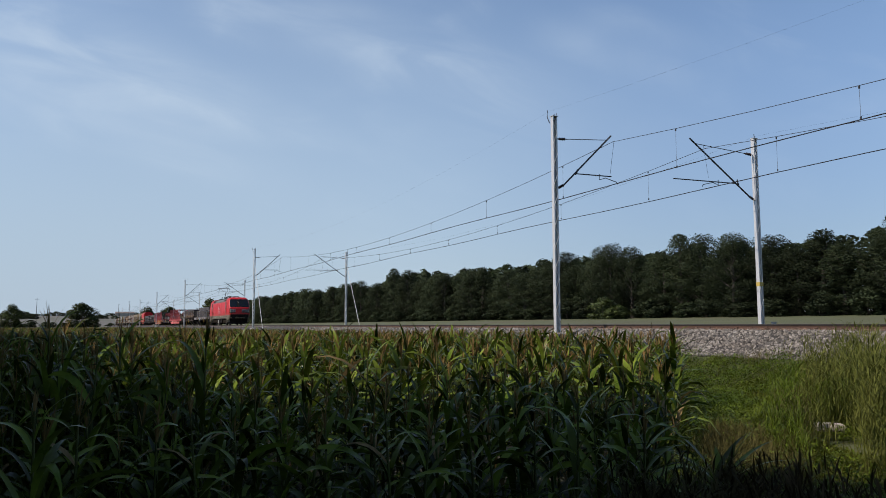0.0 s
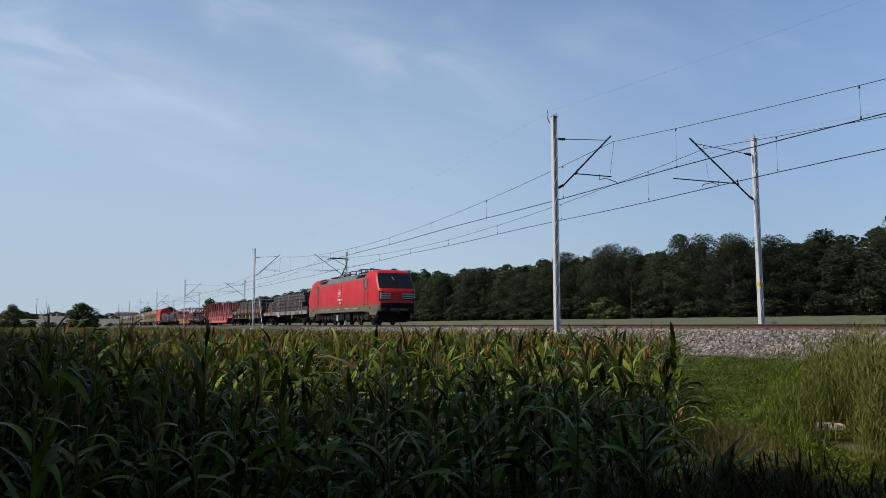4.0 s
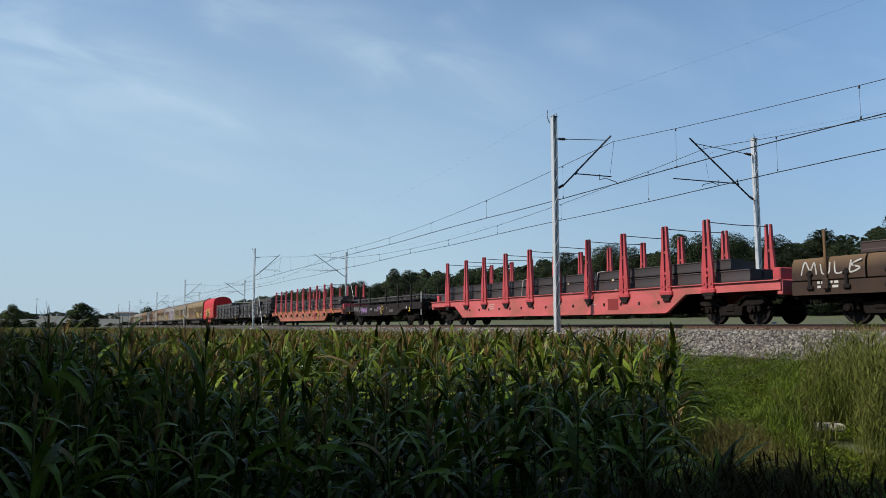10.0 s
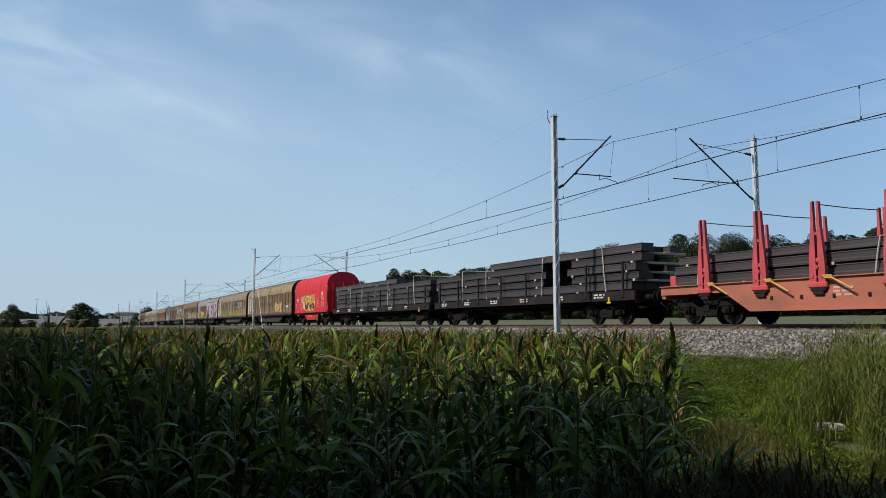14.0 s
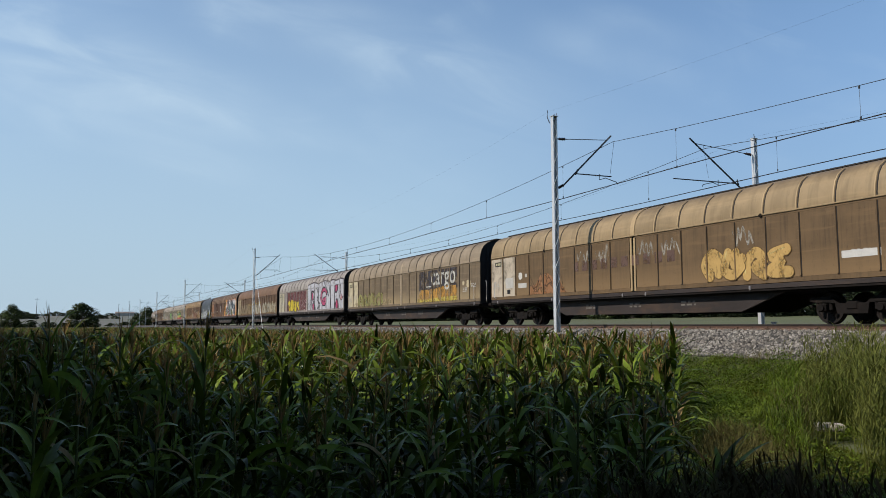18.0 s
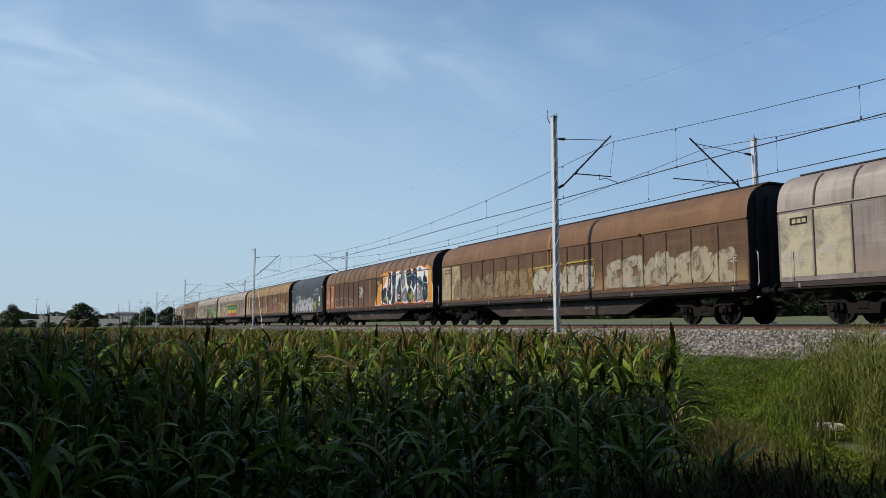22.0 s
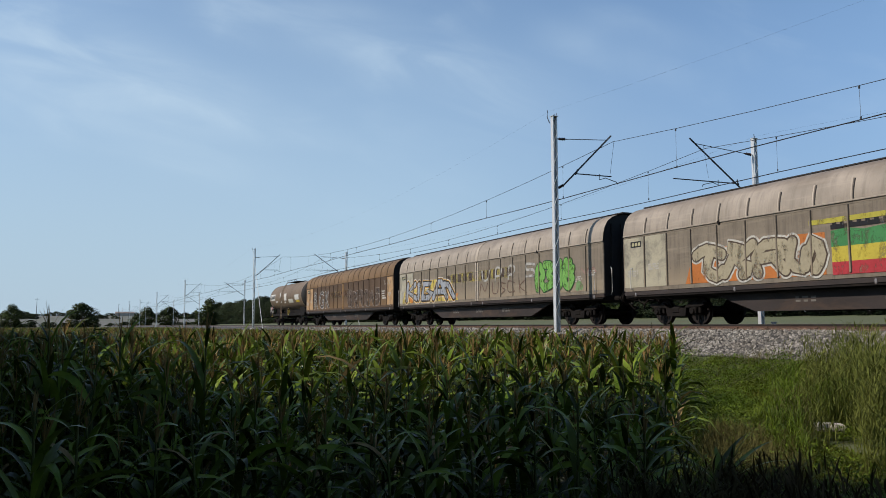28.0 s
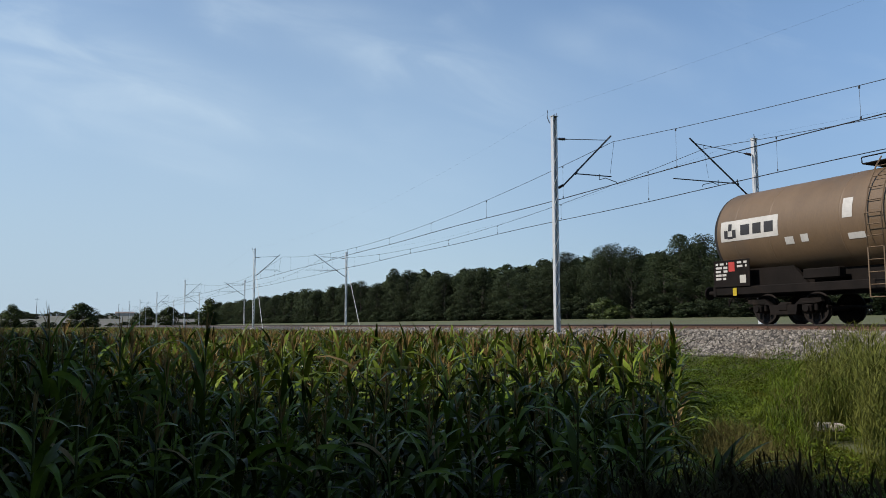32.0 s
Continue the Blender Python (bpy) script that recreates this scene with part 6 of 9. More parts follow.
            part("roller", Shape().tube([(d * h * 0.55, side * 1.44, 3.30), (d * h * 0.55, side * 1.50, 3.30)], 0.06, 8), "black_frame", door)
            for xx in (0.06, 0.5, 0.94):
                part("door_lock", cached("door_lock", lambda s: s.box((0, 0, 0), (0.07, 0.06, 0.15), 0.02), "flat_side"), None, door, at=pose(d * h * xx, side * 1.45, 1.10))
        part("eave_rail", Shape().box((0, side * 1.46, 3.315), (2 * h, 0.05, 0.05), 0.01), look_name + "_roof", v)
        part("sill", Shape().box((0, side * 1.40, 1.14), (2 * h, 0.10, 0.14), 0.01), "under_grey", v)
        part("guide_rail", Shape().box((0, side * 1.43, 1.03), (2 * h - 0.2, 0.05, 0.05)), "black_frame", v)
        part("truss_sill", Shape().prism([(-6.6, 0.98), (6.6, 0.98), (4.9, 0.40), (-4.9, 0.40)], "y", side * 1.12 - 0.05, side * 1.12 + 0.05), "under_grey", v)
        for x in (-h + 0.5, h - 0.5):
            grab(v, x, 1.3, 2.1, side * 1.45 if side < 0 else 1.55)
    for sgn in (-1, 1):
        # end faces are coloured near-black in place of their shade
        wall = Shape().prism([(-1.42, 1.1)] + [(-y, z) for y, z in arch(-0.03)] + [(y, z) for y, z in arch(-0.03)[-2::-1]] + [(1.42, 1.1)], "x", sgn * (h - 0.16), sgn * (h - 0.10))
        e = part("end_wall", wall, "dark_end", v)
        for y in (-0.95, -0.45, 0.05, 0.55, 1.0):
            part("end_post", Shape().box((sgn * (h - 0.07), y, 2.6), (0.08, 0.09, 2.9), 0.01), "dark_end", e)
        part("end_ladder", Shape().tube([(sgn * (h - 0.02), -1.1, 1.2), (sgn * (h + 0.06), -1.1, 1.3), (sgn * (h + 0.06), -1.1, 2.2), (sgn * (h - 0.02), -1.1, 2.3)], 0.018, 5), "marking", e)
    part("floor", Shape().box((0, 0, 1.05), (2 * h, 2.6, 0.16)), "black_frame", v)
    for x in (-h + 2.35, h - 2.35):
        bogie(v, x)
    ends(v, h)
    brake_gear(v, -4.5, 4.0, 0.72)
    for k, x in enumerate((-3.4, -0.6, 2.2)):
        small_writing(v, x, 0.75, -1.176, 0.7, 2, k + int(a), (0.20, 0.18, 0.16), 0.06)
    plate = flat(v, [rect(-h + 0.42, 2.86, -h + 1.02, 3.08)], -1.4545, BLACK, "owner_plate", "small black plate with pale marks")
    flat(plate, [rect(-h + 0.50 + 0.17 * k, 2.91, -h + 0.63 + 0.17 * k, 3.03) for k in range(3)], -0.003, (0.55, 0.50, 0.30), "plate_mark")
    for k, x in enumerate((-h + 0.55, -h + 1.7, h - 1.7, h - 0.7)):
        small_writing(v, x - 0.3, 1.95 + 0.2 * (k % 2), -1.4545, 0.55, 3, k + int(b), (0.5, 0.47, 0.42), 0.05)
    return v, h


MAT_BASE = {"olive": (0.185, 0.135, 0.07), "amber": (0.17, 0.098, 0.042), "rust": (0.12, 0.066, 0.04), "tan": (0.16, 0.095, 0.05), "grey": (0.285, 0.262, 0.22), "gold": (0.16, 0.096, 0.048),
            "silver": (0.3, 0.265, 0.225), "greybrown": (0.185, 0.16, 0.115)}
MAT["under_grey"] = material("under_grey", (0.048, 0.035, 0.031), (0.026, 0.020, 0.018), 0.75, scale=0.8, fine=20, bump=0.1, dirt=(0.090, 0.054, 0.034), dirt_amount=0.35, dirt_scale=0.9, stretch=(0.5, 1, 1.5), spec=0.3)
SIDE = -1.4555


def faded_letters(v, x, z, w, h, n, colour, seed, label):
    """A worn sign of evenly spaced plain bars."""
    cw = w / n
    flat(v, [rect(x + cw * k, z, x + cw * (k + 0.62), z + h) for k in range(n)], SIDE - 0.001, colour, "worn_sign", label)


def roof_spray(v, x0, x1, reach, lift, colour, label="", worn=None):
    """Paint that climbs from the eave onto the curved roof, as far up its arc as reach(x) says."""
    sec = arch(lift)[:7]
    s = [0.0]
    for (y0, z0), (y1, z1) in zip(sec, sec[1:]):
        s.append(s[-1] + math.hypot(y1 - y0, z1 - z0))
    rows = []
    for x in np.linspace(x0, x1, 40):
        top = max(0.02, reach(float(x)))
        rows.append([(x, -float(np.interp(top * u, s, [p[0] for p in sec])), float(np.interp(top * u, s, [p[1] for p in sec]))) for u in np.linspace(0, 1, 5)])
    me = Shape().loft(rows, closed=False).mesh("graffiti", paint(*colour, wear=WEAR["graffiti"] if worn is None else worn), 60)
    return part("graffiti", fix_normals(me), None, v, label)


def covered_wagons():
    # 9
    v, h = sliding_wagon(290.01, 312.11, "olive", "olive-brown sliding-wall wagon with faded ochre graffiti", white=(0.58, 0.48, 0.36))
    bubble_letters(v, 3.6, 1.38, 3.5, 1.05, 4, (0.62, 0.40, 0.14), (0.17, 0.10, 0.04), 5, SIDE, 0.025, label="faded ochre graffiti letters")
    flat(v, [[(-7.5, 1.38), (-7.3, 1.75), (-6.8, 1.85), (-6.5, 2.2), (-5.9, 2.3), (-5.4, 2.05), (-4.9, 1.9), (-4.4, 1.38)]], SIDE, (0.34, 0.165, 0.075), "graffiti", "faded brick-orange graffiti mound")
    for k in range(3):
        flat(v, squiggle(-7.3, 1.4 + 0.1 * k, 2.7, 0.5 + 0.12 * k, 306 + k, 40, 0.035, 4), SIDE - 0.002 - 0.001 * k, (0.085, 0.05, 0.03), "graffiti")
    flat(v, [rect(-9.55, 1.75, -8.85, 2.25), rect(-8.4, 1.72, -7.65, 1.94), rect(-7.78, 2.2, -7.6, 2.36)], SIDE, (0.58, 0.55, 0.50), "label_plate", "white label plates")
    flat(v, [blob(-8.2, 2.28, 0.16, 0.17, 3, 2, 0.04, 20)], SIDE, WHITE, "round_label")
    flat(v, [rect(-9.45, 1.48, -9.15, 1.68)], SIDE, BLACK, "label_plate")
    faded_letters(v, -3.9, 2.2, 6.4, 0.4, 10, (0.15, 0.09, 0.07), 1, "worn dark sign")
    flat(v, [rect(8.75, 1.78, 9.9, 1.98)], SIDE, WHITE, "label_plate")
    for k, x in enumerate((-3.5, -2.2, 0.4, 1.7, 5.0)):
        flat(v, squiggle(x - 0.1, 2.45, 0.85, 0.62, 60 + k, 30, 0.07, 4), SIDE, (0.40, 0.36, 0.30), "graffiti", "" if k else "pale sprayed scribble", 0.6)
    # 10
    v, h = sliding_wagon(313.34, 335.18, "greybrown", "grey-brown sliding-wall wagon with a blue and orange advert reading cargo", ribs="dark")
    flat(v, [rect(2.95, 2.05, 8.25, 3.2)], SIDE, (0.055, 0.048, 0.056), "advert_panel", "faded dark blue advert panel")
    flat(v, [[(2.75, 1.36), (8.2, 1.36), (8.25, 1.7), (8.1, 2.2), (6.5, 2.22), (5.0, 2.08), (3.3, 2.1), (2.95, 1.8)]], SIDE - 0.003, (0.52, 0.27, 0.06), "advert_panel", "orange spray block")
    flat(v, [[(2.7, 1.36), (8.25, 1.36), (8.28, 1.60), (6.0, 1.6), (4.0, 1.50), (2.75, 1.56)]], SIDE - 0.006, (0.58, 0.46, 0.10), "advert_panel")
    lettering(v, "cargo", 4.72, 2.34, SIDE - 0.008, 1.46, (0.60, 0.57, 0.50), "worn white lettering", fat=0.012, wide=1.02)
    flat(v, [rect(4.05, 2.22, 4.72, 2.29)], SIDE - 0.008, (0.60, 0.57, 0.50), "lettering")
    bubble_letters(v, -8.5, 1.36, 5.2, 0.92, 5, (0.30, 0.27, 0.10), (0.075, 0.06, 0.035), 44, SIDE, 0.02, label="dull yellow graffiti forms with dark outlines")
    flat(v, [blob(-8.9, 1.5, 0.5, 0.14, 44, 4, 0.15), blob(-2.6, 1.55, 0.8, 0.18, 45, 4, 0.15)], SIDE + 0.002, (0.42, 0.32, 0.17), "worn_patch")
    flat(v, [blob(9.6, 2.2, 0.24, 0.2, 3, 3, 0.1, 20), blob(9.0, 2.25, 0.12, 0.12, 4, 3, 0.1, 20)], SIDE, CREAM, "round_label")
    # 11
    v, h = sliding_wagon(336.37, 358.37, "silver", "pale grey sliding-wall wagon covered in large silver graffiti letters", ribs="dark", white=(0.50, 0.44, 0.30))
    flat(v, [rect(-7.6, 1.4, -0.2, 3.2)], SIDE + 0.002, (0.16, 0.05, 0.045), "graffiti", "dark red painted doors")
    piece(v, 6, -6.4, 2.35, 6.0, 0.75, SIDE - 0.001, (0.15, 0.045, 0.045), (0.34, 0.24, 0.23), None, "dark red graffiti letters with pale edges", 0.34, 0.025, 24)
    piece(v, 4, -7.1, 1.4, 4.3, 1.0, SIDE - 0.003, YELLOW, (0.03, 0.03, 0.03), None, "yellow graffiti letters with black edges", 0.40, 0.045, 21)
    piece(v, 4, -2.95, 1.4, 2.7, 0.95, SIDE - 0.004, (0.15, 0.045, 0.045), (0.60, 0.52, 0.50), None, "dark red graffiti letters with white edges", 0.34, 0.03, 26)
    swell = lambda x: 0.22 + 0.20 * abs(math.sin(math.pi * (x - 0.2) / 3.5)) if x < 7.2 else 0.34 - 0.05 * math.sin(3 * x)
    roof_spray(v, 0.25, 10.9, lambda x: swell(x) + 0.13, 0.005, (0.05, 0.028, 0.034), "dark edge of huge graffiti letters on the roof")
    roof_spray(v, 0.32, 10.85, swell, 0.009, (0.54, 0.53, 0.56))
    flat(v, [rect(0.25, 1.36, 10.88, 3.27)], SIDE, (0.54, 0.53, 0.56), "graffiti", "silver fill of huge block letters", 0.15)
    flat(v, [rect(0.16 + (h - 0.16) * i / 9 - 0.026, 1.38, 0.16 + (h - 0.16) * i / 9 + 0.026, 3.2) for i in range(1, 9)], -1.495, (0.50, 0.49, 0.52), "graffiti", "silver paint over the door's stiffeners", 0.1)
    flat(v, [rect(0.25, 3.292, 10.88, 3.338)], -1.4875, (0.50, 0.49, 0.52), "graffiti", "", 0.1)
    ink, rose = (0.030, 0.020, 0.024), (0.48, 0.075, 0.16)
    edges = ([(0.25, 1.4), (0.32, 2.2), (0.26, 3.2)], [(1.42, 1.40), (1.58, 2.1), (1.50, 2.9), (1.95, 3.02), (2.42, 2.80), (2.35, 2.40), (2.05, 2.12), (2.55, 1.95), (2.85, 1.40)], [(3.15, 3.28), (3.45, 3.05), (3.66, 2.6), (3.40, 2.28), (3.85, 1.98), (4.25, 1.85), (4.10, 1.40)], [(3.5, 1.44), (3.8, 1.62), (3.95, 1.44)],
             [(6.50, 2.95), (6.80, 2.45), (7.20, 3.28)], [(7.25, 3.05), (7.42, 2.2), (7.58, 1.40)], [(8.60, 3.28), (8.62, 2.85), (8.72, 2.66)], [(8.66, 1.40), (8.74, 1.85)], [(9.62, 1.40), (9.45, 1.95)],
             [(9.45, 3.25), (9.38, 2.85), (9.05, 2.62)], [(10.15, 3.28), (10.22, 2.75), (10.00, 2.30), (10.30, 2.00), (10.80, 2.25)])
    for k, line in enumerate(edges):
        flat(v, fat_stroke(line, 0.13), SIDE - 0.004 - 0.0002 * k, ink, "graffiti", "" if k else "dark outline of a huge silver letter", 0.15)
    arc = [(5.55 + 0.92 * math.cos(radians(q)), 2.42 + 0.60 * math.sin(radians(q))) for q in range(35, 285, 22)] + [(5.95, 1.95), (6.05, 2.25), (5.35, 2.12)]
    flat(v, fat_stroke(arc, 0.44, 2), SIDE - 0.007, ink, "graffiti", "", 0.15)
    flat(v, fat_stroke(arc, 0.25, 2), SIDE - 0.012, rose, "graffiti", "pink graffiti letter with a dark edge", 0.2)
    rosy = ([(1.72, 2.26), (1.70, 2.84), (2.00, 2.78), (2.10, 2.52), (1.95, 2.30)], [(2.02, 1.38), (1.98, 1.80), (2.25, 1.92), (2.48, 1.70), (2.62, 1.38)], [(8.82, 3.22), (9.30, 3.24), (9.24, 2.82), (8.84, 2.72)],
            [(8.90, 1.60), (9.02, 2.02), (9.32, 2.00), (9.46, 1.62), (9.40, 1.38), (9.00, 1.40)])
    for k, poly in enumerate(rosy):
        cx, cz = sum(p for p, q in poly) / len(poly), sum(q for p, q in poly) / len(poly)
        flat(v, [[(cx + 1.55 * (p - cx), max(1.37, cz + 1.42 * (q - cz))) for p, q in poly]], SIDE - 0.0075 - 0.0002 * k, ink, "graffiti", "", 0.15)
        flat(v, [poly], SIDE - 0.0115 - 0.0002 * k, rose, "graffiti", "", 0.2)
    flat(v, [blob(10.42, 2.26, 0.22, 0.22, 302, 2, 0.04, 24)], SIDE - 0.012, (0.55, 0.22, 0.22), "graffiti")
    flat(v, fat_stroke([(0.55, 1.45), (0.62, 2.0), (0.48, 1.85)], 0.05) + fat_stroke([(1.1, 1.95), (0.95, 2.08), (1.1, 2.2), (1.25, 2.08), (1.08, 1.92), (0.92, 1.62), (1.1, 1.42), (1.3, 1.62), (1.12, 1.92)], 0.05), SIDE - 0.006, (0.06, 0.08, 0.07), "graffiti")
    # 12
    v, h = sliding_wagon(359.54, 382.0, "amber", "brown sliding-wall wagon with worn silver and yellow graffiti", ribs="none", white=(0.42, 0.32, 0.18))
    faded_letters(v, -4.5, 2.2, 4.0, 0.4, 6, (0.33, 0.20, 0.07), 2, "worn yellow sign")
    flat(v, [rect(-4.7, 1.6, 1.2, 2.6)], SIDE + 0.002, (0.25, 0.155, 0.055), "worn_patch")
    for x, w, n, sd, c in ((-9.6, 4.6, 5, 83, (0.25, 0.185, 0.11)), (-4.8, 3.0, 3, 86, (0.27, 0.19, 0.10)), (-1.3, 4.6, 4, 81, (0.44, 0.39, 0.30)), (4.0, 3.9, 4, 85, (0.38, 0.33, 0.24)), (7.9, 2.7, 3, 82, (0.42, 0.35, 0.24))):
        bubble_letters(v, x, 1.40, w, 1.12, n, c, tuple(0.62 * q for q in c), sd, SIDE, 0.02, label="worn pale graffiti letters")
    flat(v, fat_stroke([(-1.4, 1.4), (-1.3, 2.55), (1.0, 2.6)], 0.06, 1) + fat_stroke([(1.4, 2.6), (3.3, 2.62), (3.35, 1.9)], 0.06, 1), SIDE - 0.030, (0.50, 0.38, 0.08), "graffiti", "yellow paint lines")
    # 13
    v, h = sliding_wagon(383.31, 405.13, "rust", "dark brown sliding-wall wagon with a bright many-coloured graffiti piece", ribs="dark", white=(0.42, 0.17, 0.06))
    amber, white, coral = (0.74, 0.32, 0.035), (0.80, 0.79, 0.77), (0.72, 0.17, 0.15)
    cloud = ([(1.1, 1.36), (1.28, 1.87), (1.56, 2.02), (1.72, 2.6), (2.26, 2.79), (2.65, 2.85), (2.6, 3.17), (3.55, 3.28), (4.2, 2.9), (3.6, 1.36)],
             [(9.6, 3.28), (10.74, 3.28), (10.68, 2.62), (10.88, 2.37), (10.89, 1.36), (9.6, 1.36)])
    for k, poly in enumerate(cloud):
        flat(v, [grown(poly, 0.05)], SIDE, (0.74, 0.62, 0.44), "graffiti", "" if k else "orange graffiti clouds edged in white", 0.05)
        flat(v, [grown(poly, -0.03)], SIDE - 0.002, amber, "graffiti", "", 0.08)
    body = [(2.34, 1.44), (2.21, 2.06), (2.38, 2.51), (2.9, 2.67), (3.42, 3.23), (3.79, 3.28), (10.22, 3.28), (10.28, 2.31), (10.3, 1.74), (10.05, 1.37), (9.33, 1.46), (8.92, 1.38), (8.14, 1.37),
            (7.7, 1.45), (7.14, 1.42), (6.65, 1.37), (6.05, 1.47), (5.1, 1.5), (4.19, 1.37), (3.48, 1.45)]
    flat(v, [grown(body, 0.06)], SIDE - 0.004, coral, "graffiti", "coral pink edge of a large graffiti piece", 0.05)
    flat(v, [body], SIDE - 0.006, white, "graffiti", "", 0.05)
    for k, (x, z, r) in enumerate(((4.93, 1.47, 0.16), (6.05, 1.47, 0.17), (8.01, 1.46, 0.18), (9.5, 1.46, 0.22))):
        flat(v, [blob(x, z, 1.3 * r, 0.6 * r, 190 + k, 3, 0.06, 24)], SIDE - 0.0075, amber if k < 3 else coral, "graffiti")
    flat(v, [[(2.7, 1.37), (4.0, 1.37), (3.7, 1.46), (2.8, 1.45)]], SIDE - 0.0076, coral, "graffiti")
    coal, navy, slate = (0.022, 0.026, 0.032), (0.024, 0.036, 0.075), (0.15, 0.16, 0.17)
    forms = ((coal, [(2.38, 1.72), (2.35, 2.26), (2.67, 2.48), (2.66, 1.63)]), (coal, [(2.76, 1.58), (2.76, 2.35), (3.02, 2.51), (3.33, 2.39), (3.25, 2.0), (3.48, 1.5), (2.99, 1.52)]),
             (coal, [(3.37, 1.67), (3.52, 2.54), (3.73, 3.24), (4.21, 3.25), (4.11, 2.18), (4.28, 2.05), (4.03, 1.64), (3.56, 1.9)]), (navy, [(4.36, 3.23), (5.06, 3.25), (4.9, 2.66), (4.9, 1.59), (4.22, 1.46), (4.45, 2.0)]),
             (coal, [(5.23, 1.57), (5.27, 2.4), (5.81, 3.13), (5.9, 2.35), (5.95, 1.57)]), (slate, [(5.97, 3.19), (6.44, 3.21), (6.64, 2.93), (6.51, 2.51), (6.1, 2.48)]),
             (coal, [(6.83, 3.22), (7.71, 3.23), (7.62, 2.62), (7.38, 2.44), (7.09, 2.53), (6.96, 2.83)]), (slate, [(6.06, 1.68), (6.18, 2.03), (6.79, 2.35), (7.01, 1.76), (6.66, 1.5)]),
             (coal, [(7.05, 1.55), (7.07, 2.04), (7.47, 2.36), (8.08, 1.8), (7.7, 1.5), (7.33, 1.46)]), (navy, [(7.75, 2.4), (7.89, 3.18), (8.54, 3.22), (8.61, 2.9), (9.04, 2.95), (9.47, 2.58), (9.38, 2.28), (8.65, 2.73), (8.3, 2.63), (8.1, 2.24)]),
             (slate, [(8.2, 1.55), (8.27, 2.09), (8.8, 2.42), (9.36, 2.24), (9.42, 1.61), (8.93, 1.51), (8.5, 1.42)]), (coal, [(9.54, 1.63), (9.52, 2.7), (9.73, 2.94), (10.04, 2.81), (10.2, 2.19), (10.13, 1.63), (9.81, 1.47)]))
    for k, (colour, poly) in enumerate(forms):
        o = flat(v, [smooth_line(grown(poly, 0.035) + grown(poly, 0.035)[:1], 3)[:-1]], SIDE - 0.0090 - 0.0002 * k, colour, "graffiti", "" if k else "dark graffiti letter forms edged in white", 0.05)
        cx, cz = sum(p for p, q in poly) / len(poly), sum(q for p, q in poly) / len(poly)
        low = [(cx + 0.62 * (p - cx), max(1.5, cz - 0.12 + 0.45 * (q - cz))) for p, q in poly]
        flat(o, [smooth_line(low + low[:1], 3)[:-1]], -0.0030, tuple(1.7 * c + 0.03 for c in colour), "fill")
    for k, poly in enumerate(([(3.4, 2.55), (3.81, 3.05), (4.0, 2.97), (3.69, 2.29)], [(5.0, 1.74), (5.11, 2.33), (5.25, 2.4), (5.19, 1.69)], [(8.68, 2.22), (8.82, 2.32), (8.98, 2.03), (8.79, 1.96)])):
        flat(v, [grown(poly, 0.07)], SIDE - 0.0140, white, "graffiti")
        flat(v, [poly], SIDE - 0.0160, (0.74, 0.30, 0.27), "graffiti")
    for x0, x1, base, amp, lift, c in ((2.0, 10.75, 0.16, 0.16, 0.006, amber), (3.2, 10.4, 0.16, 0.13, 0.010, coral), (3.3, 10.3, 0.11, 0.13, 0.014, white)):
        roof_spray(v, x0, x1, lambda x, x0=x0, x1=x1, base=base, amp=amp: min(1.0, 1.3 * (x - x0), 1.6 * (x1 - x)) * (base + amp * abs(math.sin(1.9 * x + 0.5)) + 0.05 * math.sin(0.8 * x)), lift, c, "graffiti sprayed up onto the roof's edge" if c == amber else "", 0.08)
    for k, (x0, x1, c) in enumerate(((3.7, 4.25, coal), (4.35, 5.1, navy), (5.6, 6.5, slate), (6.8, 7.75, coal), (7.9, 8.6, coal), (8.8, 9.3, slate))):
        roof_spray(v, x0, x1, lambda x, x0=x0, x1=x1: 0.22 * max(0.0, math.sin(math.pi * (x - x0) / (x1 - x0))) ** 0.5, 0.020, c, "", 0.05)
    teal = ([(4.2, 3.19), (4.58, 2.45), (5.16, 2.86)], [(6.53, 3.09), (6.7, 2.43), (6.19, 2.32)], [(8.14, 3.12), (9.48, 2.64), (9.84, 2.09)], [(9.44, 2.64), (9.31, 1.71)], [(2.74, 1.71), (3.62, 1.9)],
            [(9.57, 2.6), (10.13, 2.5)], [(7.66, 2.48), (8.1, 2.17)], [(5.38, 2.99), (5.77, 2.21)], [(7.0, 3.05), (7.65, 3.12)])
    flat(v, sum((fat_stroke(l, 0.055, 2) for l in teal), []), SIDE - 0.018, (0.20, 0.50, 0.45), "graffiti", "teal lines", 0.05)
    flat(v, sum((fat_stroke([(5.32, z), (5.85, z + 0.03)], 0.03, 1) for z in (1.68, 1.78, 1.88, 1.98)), []), SIDE - 0.018, white, "graffiti")
    flat(v, squiggle(3.2, 1.55, 0.38, 0.36, 35, 16, 0.05, 3) + squiggle(7.22, 1.52, 0.75, 0.5, 36, 26, 0.045, 4), SIDE - 0.021, (0.66, 0.62, 0.10), "graffiti", "yellow tags")
    for k in range(3):
        flat(v, squiggle(-2.35, 1.95 + 0.28 * k, 0.95, 0.42, 31 + k, 34, 0.045, 4), SIDE - 0.001 * k, (0.62, 0.60, 0.58), "graffiti", "" if k else "white tag", 0.1)
    flat(v, squiggle(1.5, 2.72, 0.6, 0.42, 33, 24, 0.04, 4) + squiggle(10.2, 2.9, 0.5, 0.3, 37, 20, 0.04, 3), SIDE - 0.004, (0.56, 0.48, 0.12), "graffiti")
    fr = []
